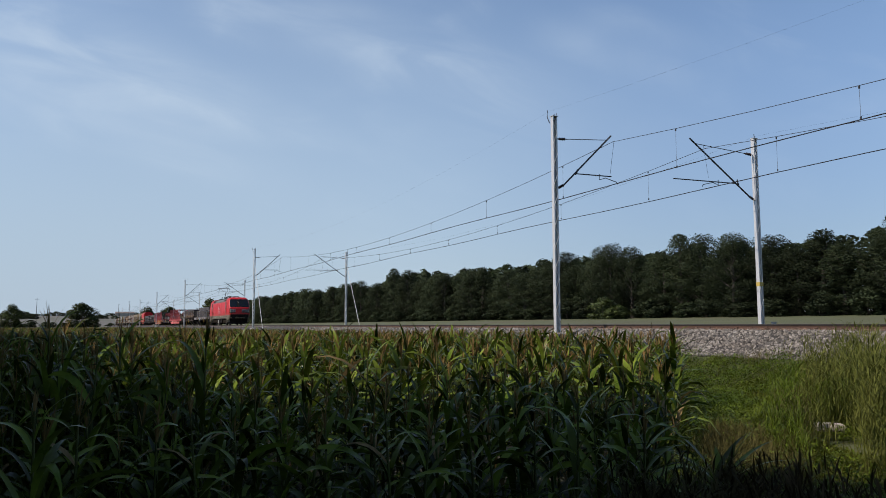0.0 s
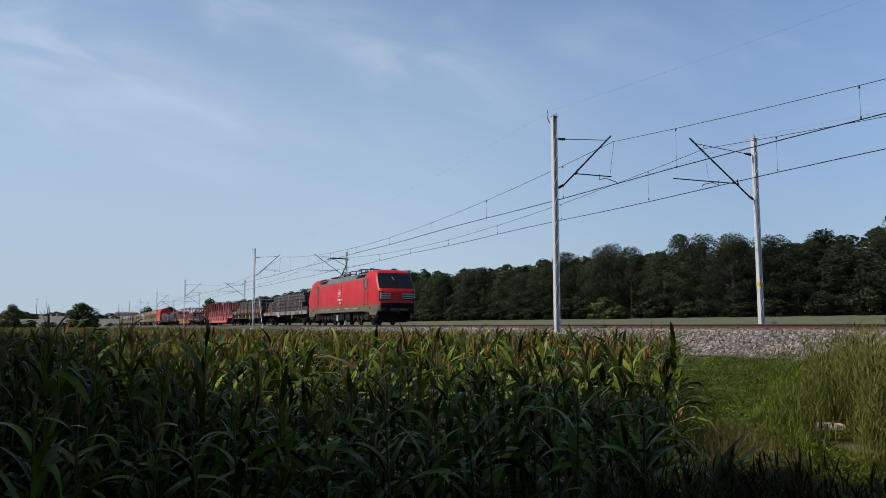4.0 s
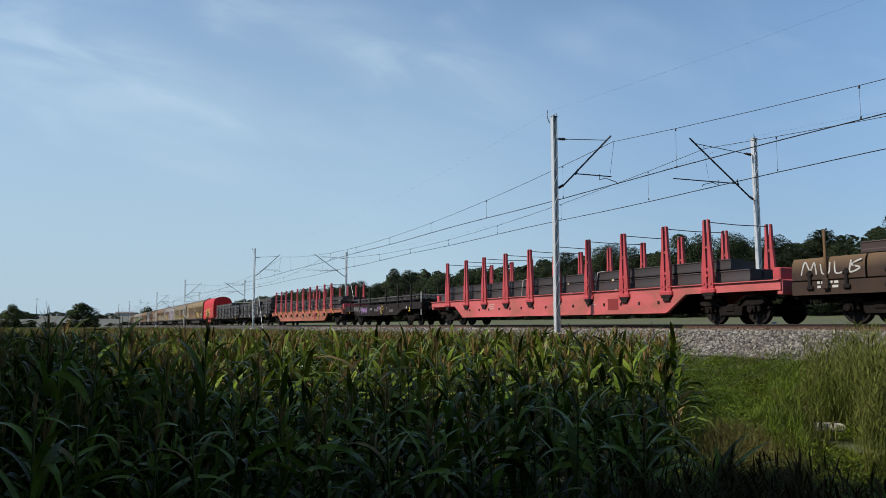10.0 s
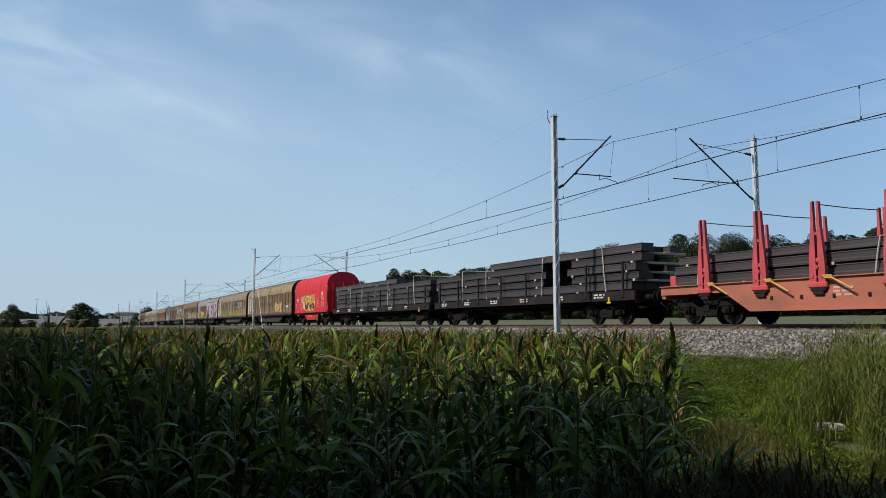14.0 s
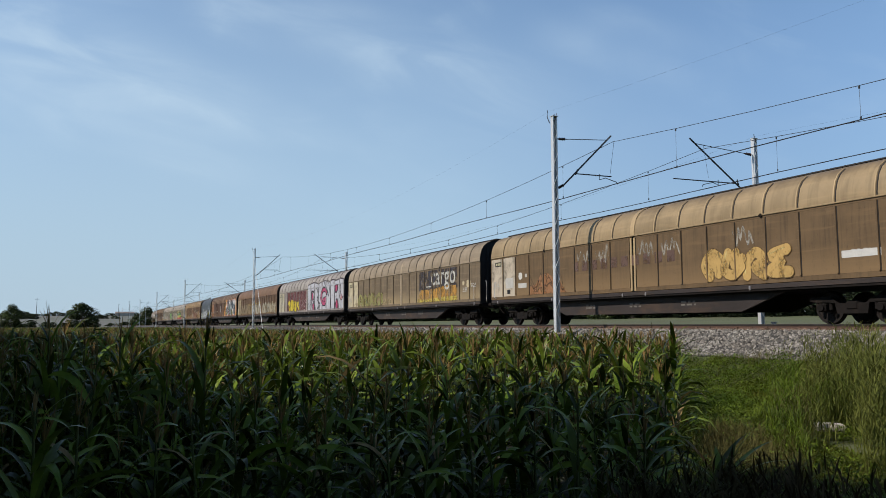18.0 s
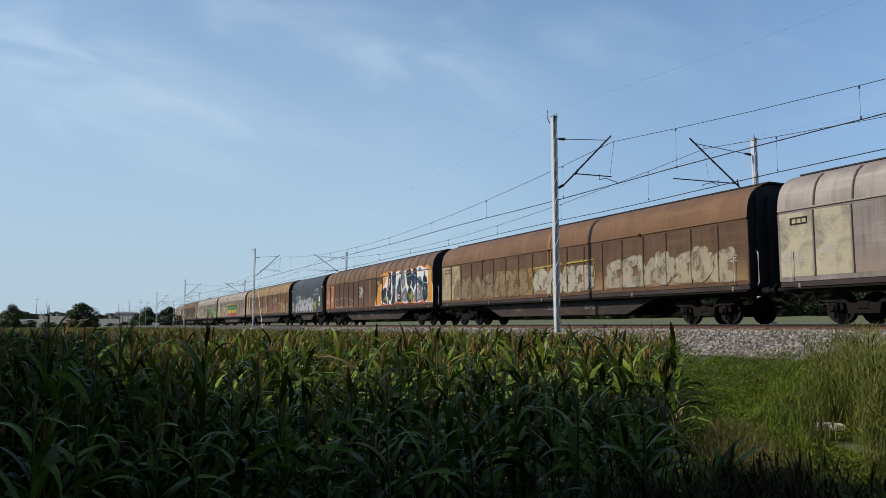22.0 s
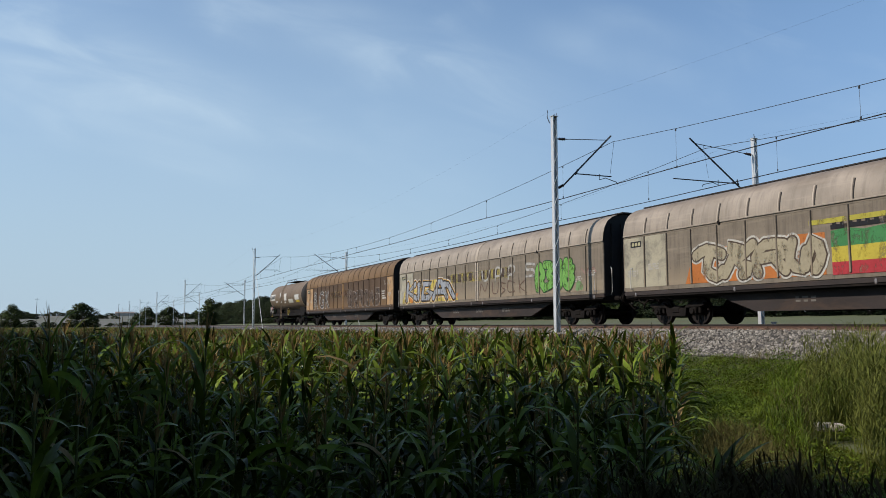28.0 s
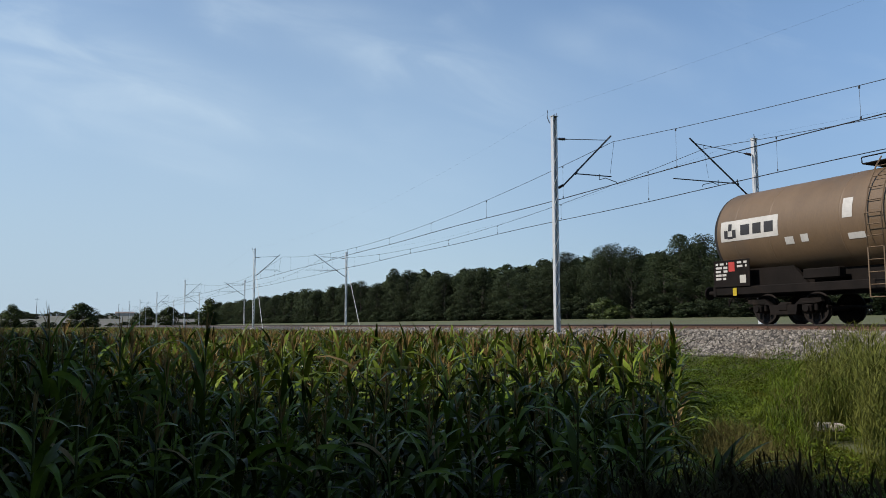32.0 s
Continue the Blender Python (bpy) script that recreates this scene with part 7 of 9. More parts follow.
    for x0, z0, x1, z1 in ((-8.4, 1.38, -3.9, 1.43), (-8.4, 2.05, -7.6, 2.1), (-8.4, 1.4, -8.34, 2.1), (-7.66, 1.4, -7.6, 2.1), (-7.2, 1.42, -6.4, 1.47), (-7.2, 2.08, -4.8, 2.13), (-6.2, 1.4, -6.14, 2.1), (-5.2, 1.4, -5.14, 2.1)):
        fr.append(rect(x0, z0, x1, z1))
    flat(v, fr + stroke([(-4.9, 2.12), (-3.8, 1.8), (-4.4, 1.72), (-4.1, 1.4)], 0.05), SIDE, (0.42, 0.36, 0.28), "graffiti")
    # 15
    v, h = sliding_wagon(418.38, 440.23, "tan", "tan and brown sliding-wall wagon with a worn advert reading cargo", white=(0.40, 0.30, 0.17))
    lettering(v, "cargo", 3.3, 2.4, SIDE - 0.003, 1.0, (0.40, 0.36, 0.30), "worn white lettering", fat=0.015, wide=1.1)
    piece(v, 5, 1.6, 1.42, 5.4, 0.95, SIDE - 0.004, (0.24, 0.085, 0.04), (0.46, 0.41, 0.35), None, "white outlined graffiti letters", 0.30, 0.045, 12)
    flat(v, [blob(8.3, 2.05, 0.55, 0.55, 42, 4, 0.08)], SIDE, (0.45, 0.27, 0.09), "graffiti")
    flat(v, squiggle(7.5, 1.6, 1.6, 0.9, 43, 30, 0.05, 4), SIDE - 0.003, (0.55, 0.46, 0.32), "graffiti")
    flat(v, [blob(-1.4, 1.75, 0.4, 0.34, 45, 3, 0.12), blob(-3.3, 2.35, 0.3, 0.2, 46, 3, 0.12), blob(0.8, 1.9, 0.4, 0.45, 47, 3, 0.12)], SIDE, (0.34, 0.28, 0.20), "graffiti")
    flat(v, squiggle(-7.2, 1.5, 2.8, 0.6, 48, 40, 0.05, 5), SIDE, (0.33, 0.27, 0.19), "graffiti")
    flat(v, [blob(4.3, 1.75, 2.6, 0.30, 49, 7, 0.2, 60)], SIDE + 0.002, (0.25, 0.10, 0.045), "graffiti")
    # 16
    v, h = sliding_wagon(441.32, 463.09, "grey", "grey sliding-wall wagon with a green, yellow and red banner of graffiti", ribs="short", white=(0.47, 0.42, 0.30))
    for z0, z1, c in ((2.14, 2.56, (0.07, 0.26, 0.09)), (1.72, 2.14, (0.62, 0.50, 0.07)), (1.37, 1.72, (0.50, 0.05, 0.06))):
        pts = [(-1.9 + 7.0 * k / 14, z1 + 0.05 * math.sin(k * 2.1)) for k in range(15)]
        flat(v, [[(-1.9, z0 - 0.03), (5.1, z0 - 0.03)] + pts[::-1]], SIDE - 0.002 * (1 + z0), c, "graffiti", "banner band")
    flat(v, [rect(-1.9, 2.60, 5.1, 2.72)] + [rect(-1.85 + 0.25 * k, 2.72, -1.72 + 0.25 * k, 2.78) for k in range(28)], SIDE - 0.007, BLACK, "graffiti")
    flat(v, [rect(-2.6, 2.78, 4.9, 2.92)], SIDE - 0.004, (0.50, 0.44, 0.07), "graffiti")
    flat(v, [[(-7.6, 1.37), (-2.1, 1.37), (-2.1, 2.55), (-4.0, 2.62), (-7.2, 2.4)]], SIDE, (0.56, 0.19, 0.05), "graffiti", "orange graffiti ground", 0.15)
    piece(v, 4, -7.1, 1.42, 4.9, 1.12, SIDE - 0.003, (0.44, 0.38, 0.26), (0.10, 0.07, 0.05), (0.60, 0.57, 0.50), "cream graffiti letters edged in black and white", 0.32, 0.05, 15)
    flat(v, [blob(5.7, 2.55, 0.6, 0.35, 53, 5, 0.12)], SIDE, (0.20, 0.18, 0.17), "graffiti")
    flat(v, [[(5.1, 2.5), (5.7, 3.0), (6.5, 2.5), (6.2, 2.45), (6.1, 1.6), (5.5, 1.5), (5.2, 2.2)]], SIDE - 0.002, (0.34, 0.20, 0.16), "graffiti")
    flat(v, stroke([(5.9, 1.5), (6.1, 2.0), (6.6, 1.5)], 0.09) + squiggle(6.9, 1.5, 3.4, 1.2, 54, 50, 0.08, 4), SIDE - 0.004, (0.42, 0.22, 0.18), "graffiti", "brick-red outlined letters")
    flat(v, squiggle(0.5, 0.6, 3.6, 0.3, 56, 40, 0.04, 8), -1.177, (0.40, 0.40, 0.42), "graffiti")
    # 17
    v, h = sliding_wagon(464.36, 486.02, "grey", "grey sliding-wall wagon with silver, orange and green graffiti", ribs="short", white=(0.45, 0.41, 0.31))
    flat(v, [[(-10.3, 1.36), (-2.2, 1.36), (-2.6, 1.9), (-3.6, 2.1), (-4.0, 2.62), (-6.2, 2.66), (-7.2, 2.45), (-9.6, 2.5), (-10.1, 1.9)]], SIDE, (0.62, 0.48, 0.10), "graffiti", "yellow and orange graffiti glow")
    flat(v, [blob(-3.2, 1.6, 0.9, 0.2, 57, 5, 0.2), blob(-8.6, 1.55, 0.8, 0.16, 58, 5, 0.2)], SIDE - 0.002, (0.64, 0.24, 0.05), "graffiti")
    kiba = (([(0.05, 0), (0.2, 1)], [(0.85, 1.0), (0.25, 0.5), (0.95, 0.05)]), ([(0.4, 0.05), (0.5, 0.62)], [(0.45, 0.92), (0.62, 0.95)]),
            ([(0.1, 0.05), (0.25, 0.95), (0.85, 0.9), (0.5, 0.52), (0.95, 0.25), (0.7, 0.03), (0.1, 0.05)],), ([(0.0, 0.0), (0.45, 1.0), (0.62, 0.98), (1.05, 0.0)], [(0.25, 0.36), (0.8, 0.36)]),
            ([(0.05, 0.8), (0.45, 0.72), (0.95, 0.0)],))
    for k, (x, w) in enumerate(((-9.7, 1.75), (-8.1, 0.9), (-7.3, 1.75), (-5.5, 1.75), (-4.1, 1.4))):
        for fat, dy, colour, name in ((0.66, 0.004, WHITE, "graffiti"), (0.57, 0.006, (0.68, 0.36, 0.04), "glow"), (0.48, 0.008, BLACK, "edge"), (0.30, 0.010, (0.38, 0.40, 0.44), "fill")):
            polys = []
            for bone in kiba[k]:
                polys += fat_stroke([(x + w * p, 1.58 + 0.92 * q) for p, q in bone], fat, 1)
            flat(v, polys, SIDE - dy - 0.0003 * k, colour, "graffiti", "silver graffiti letter edged in black and yellow" if name == "fill" else "")
    flat(v, [rect(-3.5, 2.28, 3.5, 2.80)], SIDE + 0.002, (0.42, 0.34, 0.10), "worn_patch", "yellow band behind a worn sign")
    faded_letters(v, -3.6, 2.34, 7.4, 0.42, 11, (0.085, 0.06, 0.05), 3, "worn dark sign")
    flat(v, fat_stroke([(0.6, 2.75), (0.7, 2.3), (1.2, 2.3), (1.4, 2.75)], 0.11) + fat_stroke([(2.0, 2.2), (2.1, 2.8), (2.6, 2.75), (2.5, 2.45), (2.1, 2.4)], 0.11) + fat_stroke([(3.3, 2.2), (3.4, 2.8), (3.9, 2.75), (3.8, 2.45), (3.4, 2.4)], 0.11) + fat_stroke([(5.7, 2.75), (5.0, 2.8), (5.0, 2.55), (5.6, 2.5), (5.6, 2.25), (4.9, 2.25)], 0.12), SIDE - 0.004, (0.50, 0.48, 0.44), "graffiti")
    flat(v, fat_stroke([(0.3, 1.5), (0.5, 2.1), (0.9, 1.7), (1.2, 2.1), (1.4, 1.5)], 0.05) + fat_stroke([(1.7, 2.1), (1.75, 1.6), (2.2, 1.6), (2.3, 2.1)], 0.05) + fat_stroke([(3.0, 2.0), (2.6, 2.05), (2.7, 1.8), (3.0, 1.7), (2.6, 1.5)], 0.05) + fat_stroke([(3.9, 2.0), (3.3, 2.1), (3.3, 1.6), (3.9, 1.6)], 0.05) + fat_stroke([(4.3, 2.2), (4.4, 1.5)], 0.05) + fat_stroke([(4.9, 2.1), (4.4, 1.8), (5.0, 1.5)], 0.05), SIDE - 0.003, (0.16, 0.09, 0.07), "graffiti")
    bubble_letters(v, 5.8, 1.42, 3.0, 1.4, 4, (0.20, 0.44, 0.10), (0.03, 0.09, 0.03), 64, SIDE, 0.05, label="green graffiti letters")
    flat(v, [blob(9.15, 1.6, 0.25, 0.2, 65, 3, 0.2, 20)], SIDE, (0.20, 0.34, 0.14), "graffiti")
    flat(v, squiggle(9.4, 2.0, 0.9, 0.4, 66, 20, 0.06, 3), SIDE, (0.38, 0.22, 0.19), "graffiti")
    # 18
    v, h = sliding_wagon(487.15, 509.03, "gold", "golden-brown sliding-wall wagon with silver outlined graffiti", ribs="dark", white=(0.50, 0.30, 0.14), white_panels=(0, 1, 17))
    for k, t in enumerate("RGK"):
        x = -8.4 + (0, 1.65, 3.3)[k]
        lettering(v, t, x, 1.45, SIDE - 0.003, 2.0, (0.60, 0.58, 0.55), fat=0.06, name="graffiti", wide=1.05)
        lettering(v, t, x, 1.45, SIDE - 0.007, 2.0, (0.075, 0.06, 0.055), "dark graffiti letter edged in silver", fat=0.0, name="graffiti", wide=1.05)
    flat(v, [rect(-3.4, 2.2, 1.4, 2.72)], SIDE + 0.002, (0.22, 0.145, 0.055), "worn_patch")
    faded_letters(v, -3.3, 2.26, 4.6, 0.36, 10, (0.10, 0.05, 0.032), 4, "worn dark sign")
    piece(v, 6, 1.2, 1.40, 7.2, 1.2, SIDE, (0.10, 0.064, 0.044), (0.42, 0.39, 0.36), None, "brown graffiti letters outlined in silver", 0.34, 0.032, 19)
    flat(v, [rect(8.75, 2.28, 9.35, 2.36), rect(8.75, 2.12, 9.3, 2.2), rect(8.8, 1.96, 9.3, 2.04), rect(8.8, 1.8, 9.6, 1.88)], SIDE - 0.002, (0.56, 0.53, 0.48), "label_plate")
    flat(v, squiggle(9.2, 2.7, 1.1, 0.35, 76, 24, 0.05, 3), SIDE, (0.50, 0.46, 0.40), "graffiti")


def tarp_wagon(a, b, mat, label, end_mat):
    v, h = vehicle("tarpaulin_wagon", label, "wagon", a, b)
    sec = [(1.45, 1.12), (1.45, 2.2), (1.45, 3.0), (1.44, 3.35), (1.38, 3.72), (1.22, 4.05), (0.97, 4.28), (0.66, 4.42), (0.33, 4.50), (0.0, 4.52)]
    ring = [(y, z) for y, z in sec] + [(-y, z) for y, z in sec[-2::-1]]
    hood = Shape()
    xs = [-h + 0.25 + (2 * h - 0.5) * k / 36 for k in range(37)]
    rings = []
    for k, x in enumerate(xs):
        sag = 0.018 * (1 - math.cos(2 * math.pi * k / 4)) / 2
        rings.append([(x, y * (1 - sag / 1.45), z - sag * 0.5 * (z > 3.3)) for y, z in ring])
    hood.loft(rings, closed=False)
    hd = part("hood", hood, mat, v, smooth=60)
    for sgn in (-1, 1):
        wall = Shape().prism([(y * 1.005, z + 0.02 * (z > 3)) for y, z in ring], "x", sgn * (h - 0.30), sgn * (h - 0.12))
        e = part("end_wall", wall, end_mat, v, smooth=40)
        for y in (-0.9, 0.0, 0.9):
            part("end_post", Shape().box((sgn * (h - 0.08), y, 2.4), (0.1, 0.1, 2.5), 0.02), end_mat, e)
        part("end_beam", Shape().box((sgn * (h - 0.07), 0, 2.9), (0.06, 2.6, 0.1), 0.02), end_mat, e)
        part("hood_edge", Shape().loft([[(x, y * 1.012, z + (0.016 if z > 3 else 0)) for y, z in ring] for x in (sgn * (h - 0.42), sgn * (h - 0.22))], closed=False), mat, hd, smooth=60)
        for y in (-1.40, 1.40):
            part("locking_rod", Shape().tube([(sgn * (h - 0.12), y, 1.2), (sgn * (h - 0.06), y, 1.4), (sgn * (h - 0.06), y, 3.2), (sgn * (h - 0.16), y, 3.4)], 0.022, 5), "yellow_paint" if y < 0 else "black_frame", e)
        part("locking_lever", Shape().box((sgn * (h - 0.2), -1.47, 3.28), (0.42, 0.05, 0.09), 0.02), "yellow_paint", e, "yellow locking lever")
        part("grab_rail", Shape().tube([(sgn * (h + 0.02), -0.7, 1.9), (sgn * (h + 0.12), -0.7, 1.95), (sgn * (h + 0.12), -0.7, 2.7), (sgn * (h + 0.02), -0.7, 2.75)], 0.02, 5), "yellow_paint", e)
    part("bottom_rail", Shape().box((0, -1.46, 1.16), (2 * h - 0.4, 0.06, 0.10), 0.015), mat, v)
    part("bottom_rail", Shape().box((0, 1.46, 1.16), (2 * h - 0.4, 0.06, 0.10), 0.015), mat, v)
    for side in (-1, 1):
        part("belly_plate", Shape().prism([(-2.6, 1.08), (2.4, 1.08), (1.2, 0.48), (-1.5, 0.48)], "y", side * 1.25 - 0.04, side * 1.25 + 0.04), end_mat if mat == "tarp_red" else "under_grey", v)
        part("sill", Shape().box((0, side * 1.3, 1.02), (2 * h, 0.12, 0.14), 0.01), "black_frame", v)
    part("floor", Shape().box((0, 0, 1.02), (2 * h - 0.1, 2.5, 0.16)), "black_frame", v)
    for x in (-h + 1.75, h - 1.75):
        bogie(v, x)
    ends(v, h)
    if mat == "tarp_red":
        hand_wheel(v, 2.25, 0.66, -1.38, 0.24)
        small_writing(v, -1.0, 0.78, -1.292, 1.4, 1, 109, (0.5, 0.45, 0.43), 0.09)
    for x in (-4.4, 3.6):
        flat(v, [rect(x, 0.9, x + 0.1, 1.1), rect(x - 0.1, 0.86, x + 0.2, 0.92)], -1.37, YELLOW, "anchor_mark")
    return v, h


def tarp_wagons():
    v, h = tarp_wagon(277.69, 288.72, "tarp_red", "bright red tarpaulin-hood wagon with yellow and orange graffiti", "tarp_red")
    y = -1.4535
    bd = flat(v, [rect(-2.95, 2.10, -2.28, 2.60)], y, (0.66, 0.60, 0.57), "badge", "white square emblem")
    flat(bd, [rect(-2.90, 2.15, -2.33, 2.55)], -0.002, (0.50, 0.02, 0.025), "emblem_field")
    flat(bd, [rect(-2.82, 2.2, -2.66, 2.5), rect(-2.56, 2.2, -2.40, 2.5)], -0.004, (0.66, 0.60, 0.57), "emblem_mark")
    for k, (grow, c) in enumerate(((0.16, (0.66, 0.16, 0.03)), (0.08, (0.72, 0.42, 0.05)), (0.0, (0.76, 0.62, 0.22)))):
        flat(v, [blob(-0.3, 1.98, 1.95 + grow, 0.62 + grow, 131, 7, 0.07, 60)], y - 0.001 * k, c, "graffiti", "" if k else "yellow spray glow", 0.55 - 0.15 * k)
    piece(v, 3, -2.05, 1.42, 3.5, 1.15, y - 0.004, (0.70, 0.34, 0.03), (0.035, 0.02, 0.02), (0.74, 0.66, 0.40), "orange and black graffiti letters on a yellow glow", 0.30, 0.055, 4, (0.16, 0.02, 0.025))
    flat(v, [blob(x, z, 0.10, 0.08, 140 + k, 3, 0.1, 16) for k, (x, z) in enumerate(((-1.6, 2.3), (-0.9, 2.35), (0.2, 2.3), (0.9, 1.7), (-0.2, 1.6)))], y - 0.018, (0.76, 0.60, 0.20), "graffiti")
    flat(v, fat_stroke([(2.2, 1.6), (2.4, 1.95), (2.6, 2.2), (2.75, 1.95), (2.55, 1.85)], 0.04) + fat_stroke([(2.45, 1.6), (2.75, 1.7), (2.9, 1.95), (3.05, 1.75), (2.9, 1.6)], 0.04) + fat_stroke([(-3.3, 1.95), (-3.1, 2.05), (-3.2, 1.8), (-2.95, 1.85)], 0.04) + fat_stroke([(-3.2, 1.6), (-2.9, 1.7), (-3.0, 1.45), (-2.6, 1.6), (-2.75, 1.4)], 0.04), y, WHITE, "graffiti", "white scrawl")
    flat(v, [blob(3.95, 2.72, 0.2, 0.2, 4, 2, 0.03, 20)], y, WHITE, "round_label")
    lettering(v, "TTU", 3.55, 2.13, y, 0.46, WHITE, "white lettering", fat=0.012, wide=1.05)
    small_writing(v, 3.7, 1.98, y, 0.35, 6, 105, (0.5, 0.4, 0.38), 0.05)
    small_writing(v, 4.25, 1.98, y, 0.3, 6, 107, (0.5, 0.4, 0.38), 0.05)
    small_writing(v, -4.9, 1.95, y, 0.6, 5, 106, (0.5, 0.42, 0.4), 0.05)
    flat(v, [rect(-4.5, 2.25, -4.1, 2.5)], y, WHITE, "label_plate")
    v, h = tarp_wagon(406.28, 417.07, "tarp_blue", "dark blue-grey tarpaulin-hood wagon with silver graffiti", "dark_end")
    flat(v, [[(-3.78, 2.42), (-3.66, 2.42), (-3.56, 2.80), (-3.60, 2.86)], [(-3.32, 2.42), (-3.44, 2.42), (-3.54, 2.80), (-3.50, 2.86)], rect(-3.66, 2.36, -3.44, 2.44)] + [rect(x, 2.42, x + 0.34, 2.76) for x in (-3.12, -2.66, -2.20)],
         y, (0.30, 0.31, 0.33), "emblem", "pale grey emblem of plain blocks")
    flat(v, stroke([(2.9, 3.0), (3.5, 3.25), (4.0, 3.1), (3.4, 3.05)], 0.09) + [rect(2.3 + 0.3 * k, 2.64, 2.5 + 0.3 * k, 2.78) for k in range(6)], y, (0.36, 0.37, 0.39), "emblem")
    piece(v, 6, -3.5, 1.28, 6.0, 1.12, y - 0.003, (0.38, 0.38, 0.39), (0.015, 0.015, 0.017), (0.24, 0.25, 0.25), "silver graffiti letters edged in black", 0.36, 0.04, 7, (0.46, 0.46, 0.46))
    flat(v, [blob(x, z, 0.07, 0.07, 150 + k, 2, 0.05, 14) for k, (x, z) in enumerate(((-3.2, 2.2), (-2.4, 1.5), (-1.3, 2.15), (-0.5, 1.55), (0.4, 2.2), (1.3, 1.5), (2.2, 2.3)))], y - 0.018, (0.62, 0.62, 0.60), "graffiti")
    flat(v, [blob(-3.7, 1.6, 0.25, 0.35, 112, 3, 0.2), blob(3.0, 1.75, 0.4, 0.4, 113, 3, 0.2), blob(-0.9, 2.35, 0.3, 0.16, 114, 3, 0.2)], y - 0.002, (0.36, 0.36, 0.06), "graffiti")
    flat(v, [blob(4.35, 2.28, 0.22, 0.26, 4, 2, 0.03, 20)], y, WHITE, "round_label")
    small_writing(v, 4.1, 1.85, y, 0.5, 3, 116, WHITE, 0.06)
    small_writing(v, -5.0, 2.1, y, 0.6, 8, 117, WHITE, 0.07)


def tank_wagon(a, b):
    v, h = vehicle("tank_wagon", "brown tank wagon with white label panels and ladder", "wagon", a, b)
    R, zc = 1.44, 2.88
    n = 40
    prof = [(-6.78, R), (-3.5, R), (0, R), (3.5, R), (6.5, R)]
    tank = Shape().loft([[(x, r * math.cos(2 * math.pi * k / n), zc + r * math.sin(2 * math.pi * k / n)) for k in range(n)] for x, r in prof])
    tk = part("tank", tank, "tank_brown", v, smooth=50)
    for sgn in (-1, 1):
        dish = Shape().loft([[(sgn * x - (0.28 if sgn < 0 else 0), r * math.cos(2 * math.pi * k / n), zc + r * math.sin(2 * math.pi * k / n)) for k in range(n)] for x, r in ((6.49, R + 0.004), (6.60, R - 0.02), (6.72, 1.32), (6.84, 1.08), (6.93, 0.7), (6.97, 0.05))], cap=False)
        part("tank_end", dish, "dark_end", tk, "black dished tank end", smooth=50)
    for x in (-4.7, -2.3, 0.0, 2.3, 4.7, 6.05, -6.05):
        part("weld_band", Shape().loft([[(x + d, (R + g) * math.cos(2 * math.pi * k / n), zc + (R + g) * math.sin(2 * math.pi * k / n)) for k in range(n)] for d, g in ((-0.03, 0), (-0.02, 0.006), (0.02, 0.006), (0.03, 0))], cap=False), "tank_brown", tk, smooth=60)

    def wrap(x0, x1, a0, a1, colour, name="label_panel", label="", lift=0.008):
        """A label on the curved shell between two heights given as degrees above the tank's middle."""
        s = Shape()
        s.loft([[(x, -(R + lift) * math.cos(radians(q)), zc + (R + lift) * math.sin(radians(q))) for q in np.linspace(a0, a1, 7)] for x in np.linspace(x0, x1, 4)], closed=False)
        part(name, fix_normals(s.mesh(name, paint(*colour), 60)), None, tk, label)

    wrap(-6.6, -4.35, -10, 16, WHITE, label="white panel with a dark emblem")
    for x0, x1, a0, a1 in ((-6.45, -6.30, -6, 4), (-6.28, -6.14, 3, 12), (-6.12, -5.97, -6, 4), (-6.32, -6.10, -7, -4), (-5.78, -5.42, -4, 9), (-5.30, -4.98, -4, 9), (-4.86, -4.52, -4, 9)):
        wrap(x0, x1, a0, a1, (0.05, 0.05, 0.055), "emblem", lift=0.014)
    wrap(-0.35, 0.6, -15, 13, WHITE)
    wrap(1.35, 3.1, -27, -11, (0.60, 0.58, 0.50))
    wrap(3.95, 5.5, -17, 3, WHITE)
    wrap(4.3, 5.5, -27, -19, YELLOW)
    wrap(-2.2, -1.9, 0, 22, WHITE)
    wrap(-4.15, -3.85, -22, -13, WHITE)
    wrap(-3.6, -3.35, -21, -12, WHITE)
    wrap(-2.1, -1.6, -24, -17, WHITE)
    wrap(-0.5, 0.1, -26, -20, WHITE)
    # frame
    for side in (-1, 1):
        part("side_beam", Shape().box((0, side * 1.2, 1.06), (2 * h + 0.3, 0.14, 0.26), 0.02), "black_frame", v)
        for x in (-5.1, 5.1):
            part("saddle", Shape().prism([(x - 1.3, 1.18), (x + 1.3, 1.18), (x + 0.8, 1.75), (x - 0.9, 1.75)], "y", side * 0.85 - 0.06, side * 0.85 + 0.06), "black_frame", v)
        part("longitudinal_support", Shape().box((0, side * 0.6, 1.45), (11, 0.12, 0.5), 0.02), "black_frame", v)
    part("centre_sill", Shape().box((0, 0, 1.02), (2 * h + 0.3, 0.5, 0.3)), "black_frame", v)
    for sgn in (-1, 1):
        part("headstock", Shape().box((sgn * (h + 0.1), 0, 1.06), (0.12, 2.6, 0.36), 0.02), "black_frame", v)
        rl = Shape()
        for yy in (-1.2, 1.2):
            rl.tube([(sgn * (h + 0.05), yy, 1.2), (sgn * (h + 0.05), yy, 2.05)], 0.022, 5)
        rl.tube([(sgn * (h + 0.05), -1.2, 2.05), (sgn * (h + 0.05), 1.2, 2.05)], 0.022, 5)
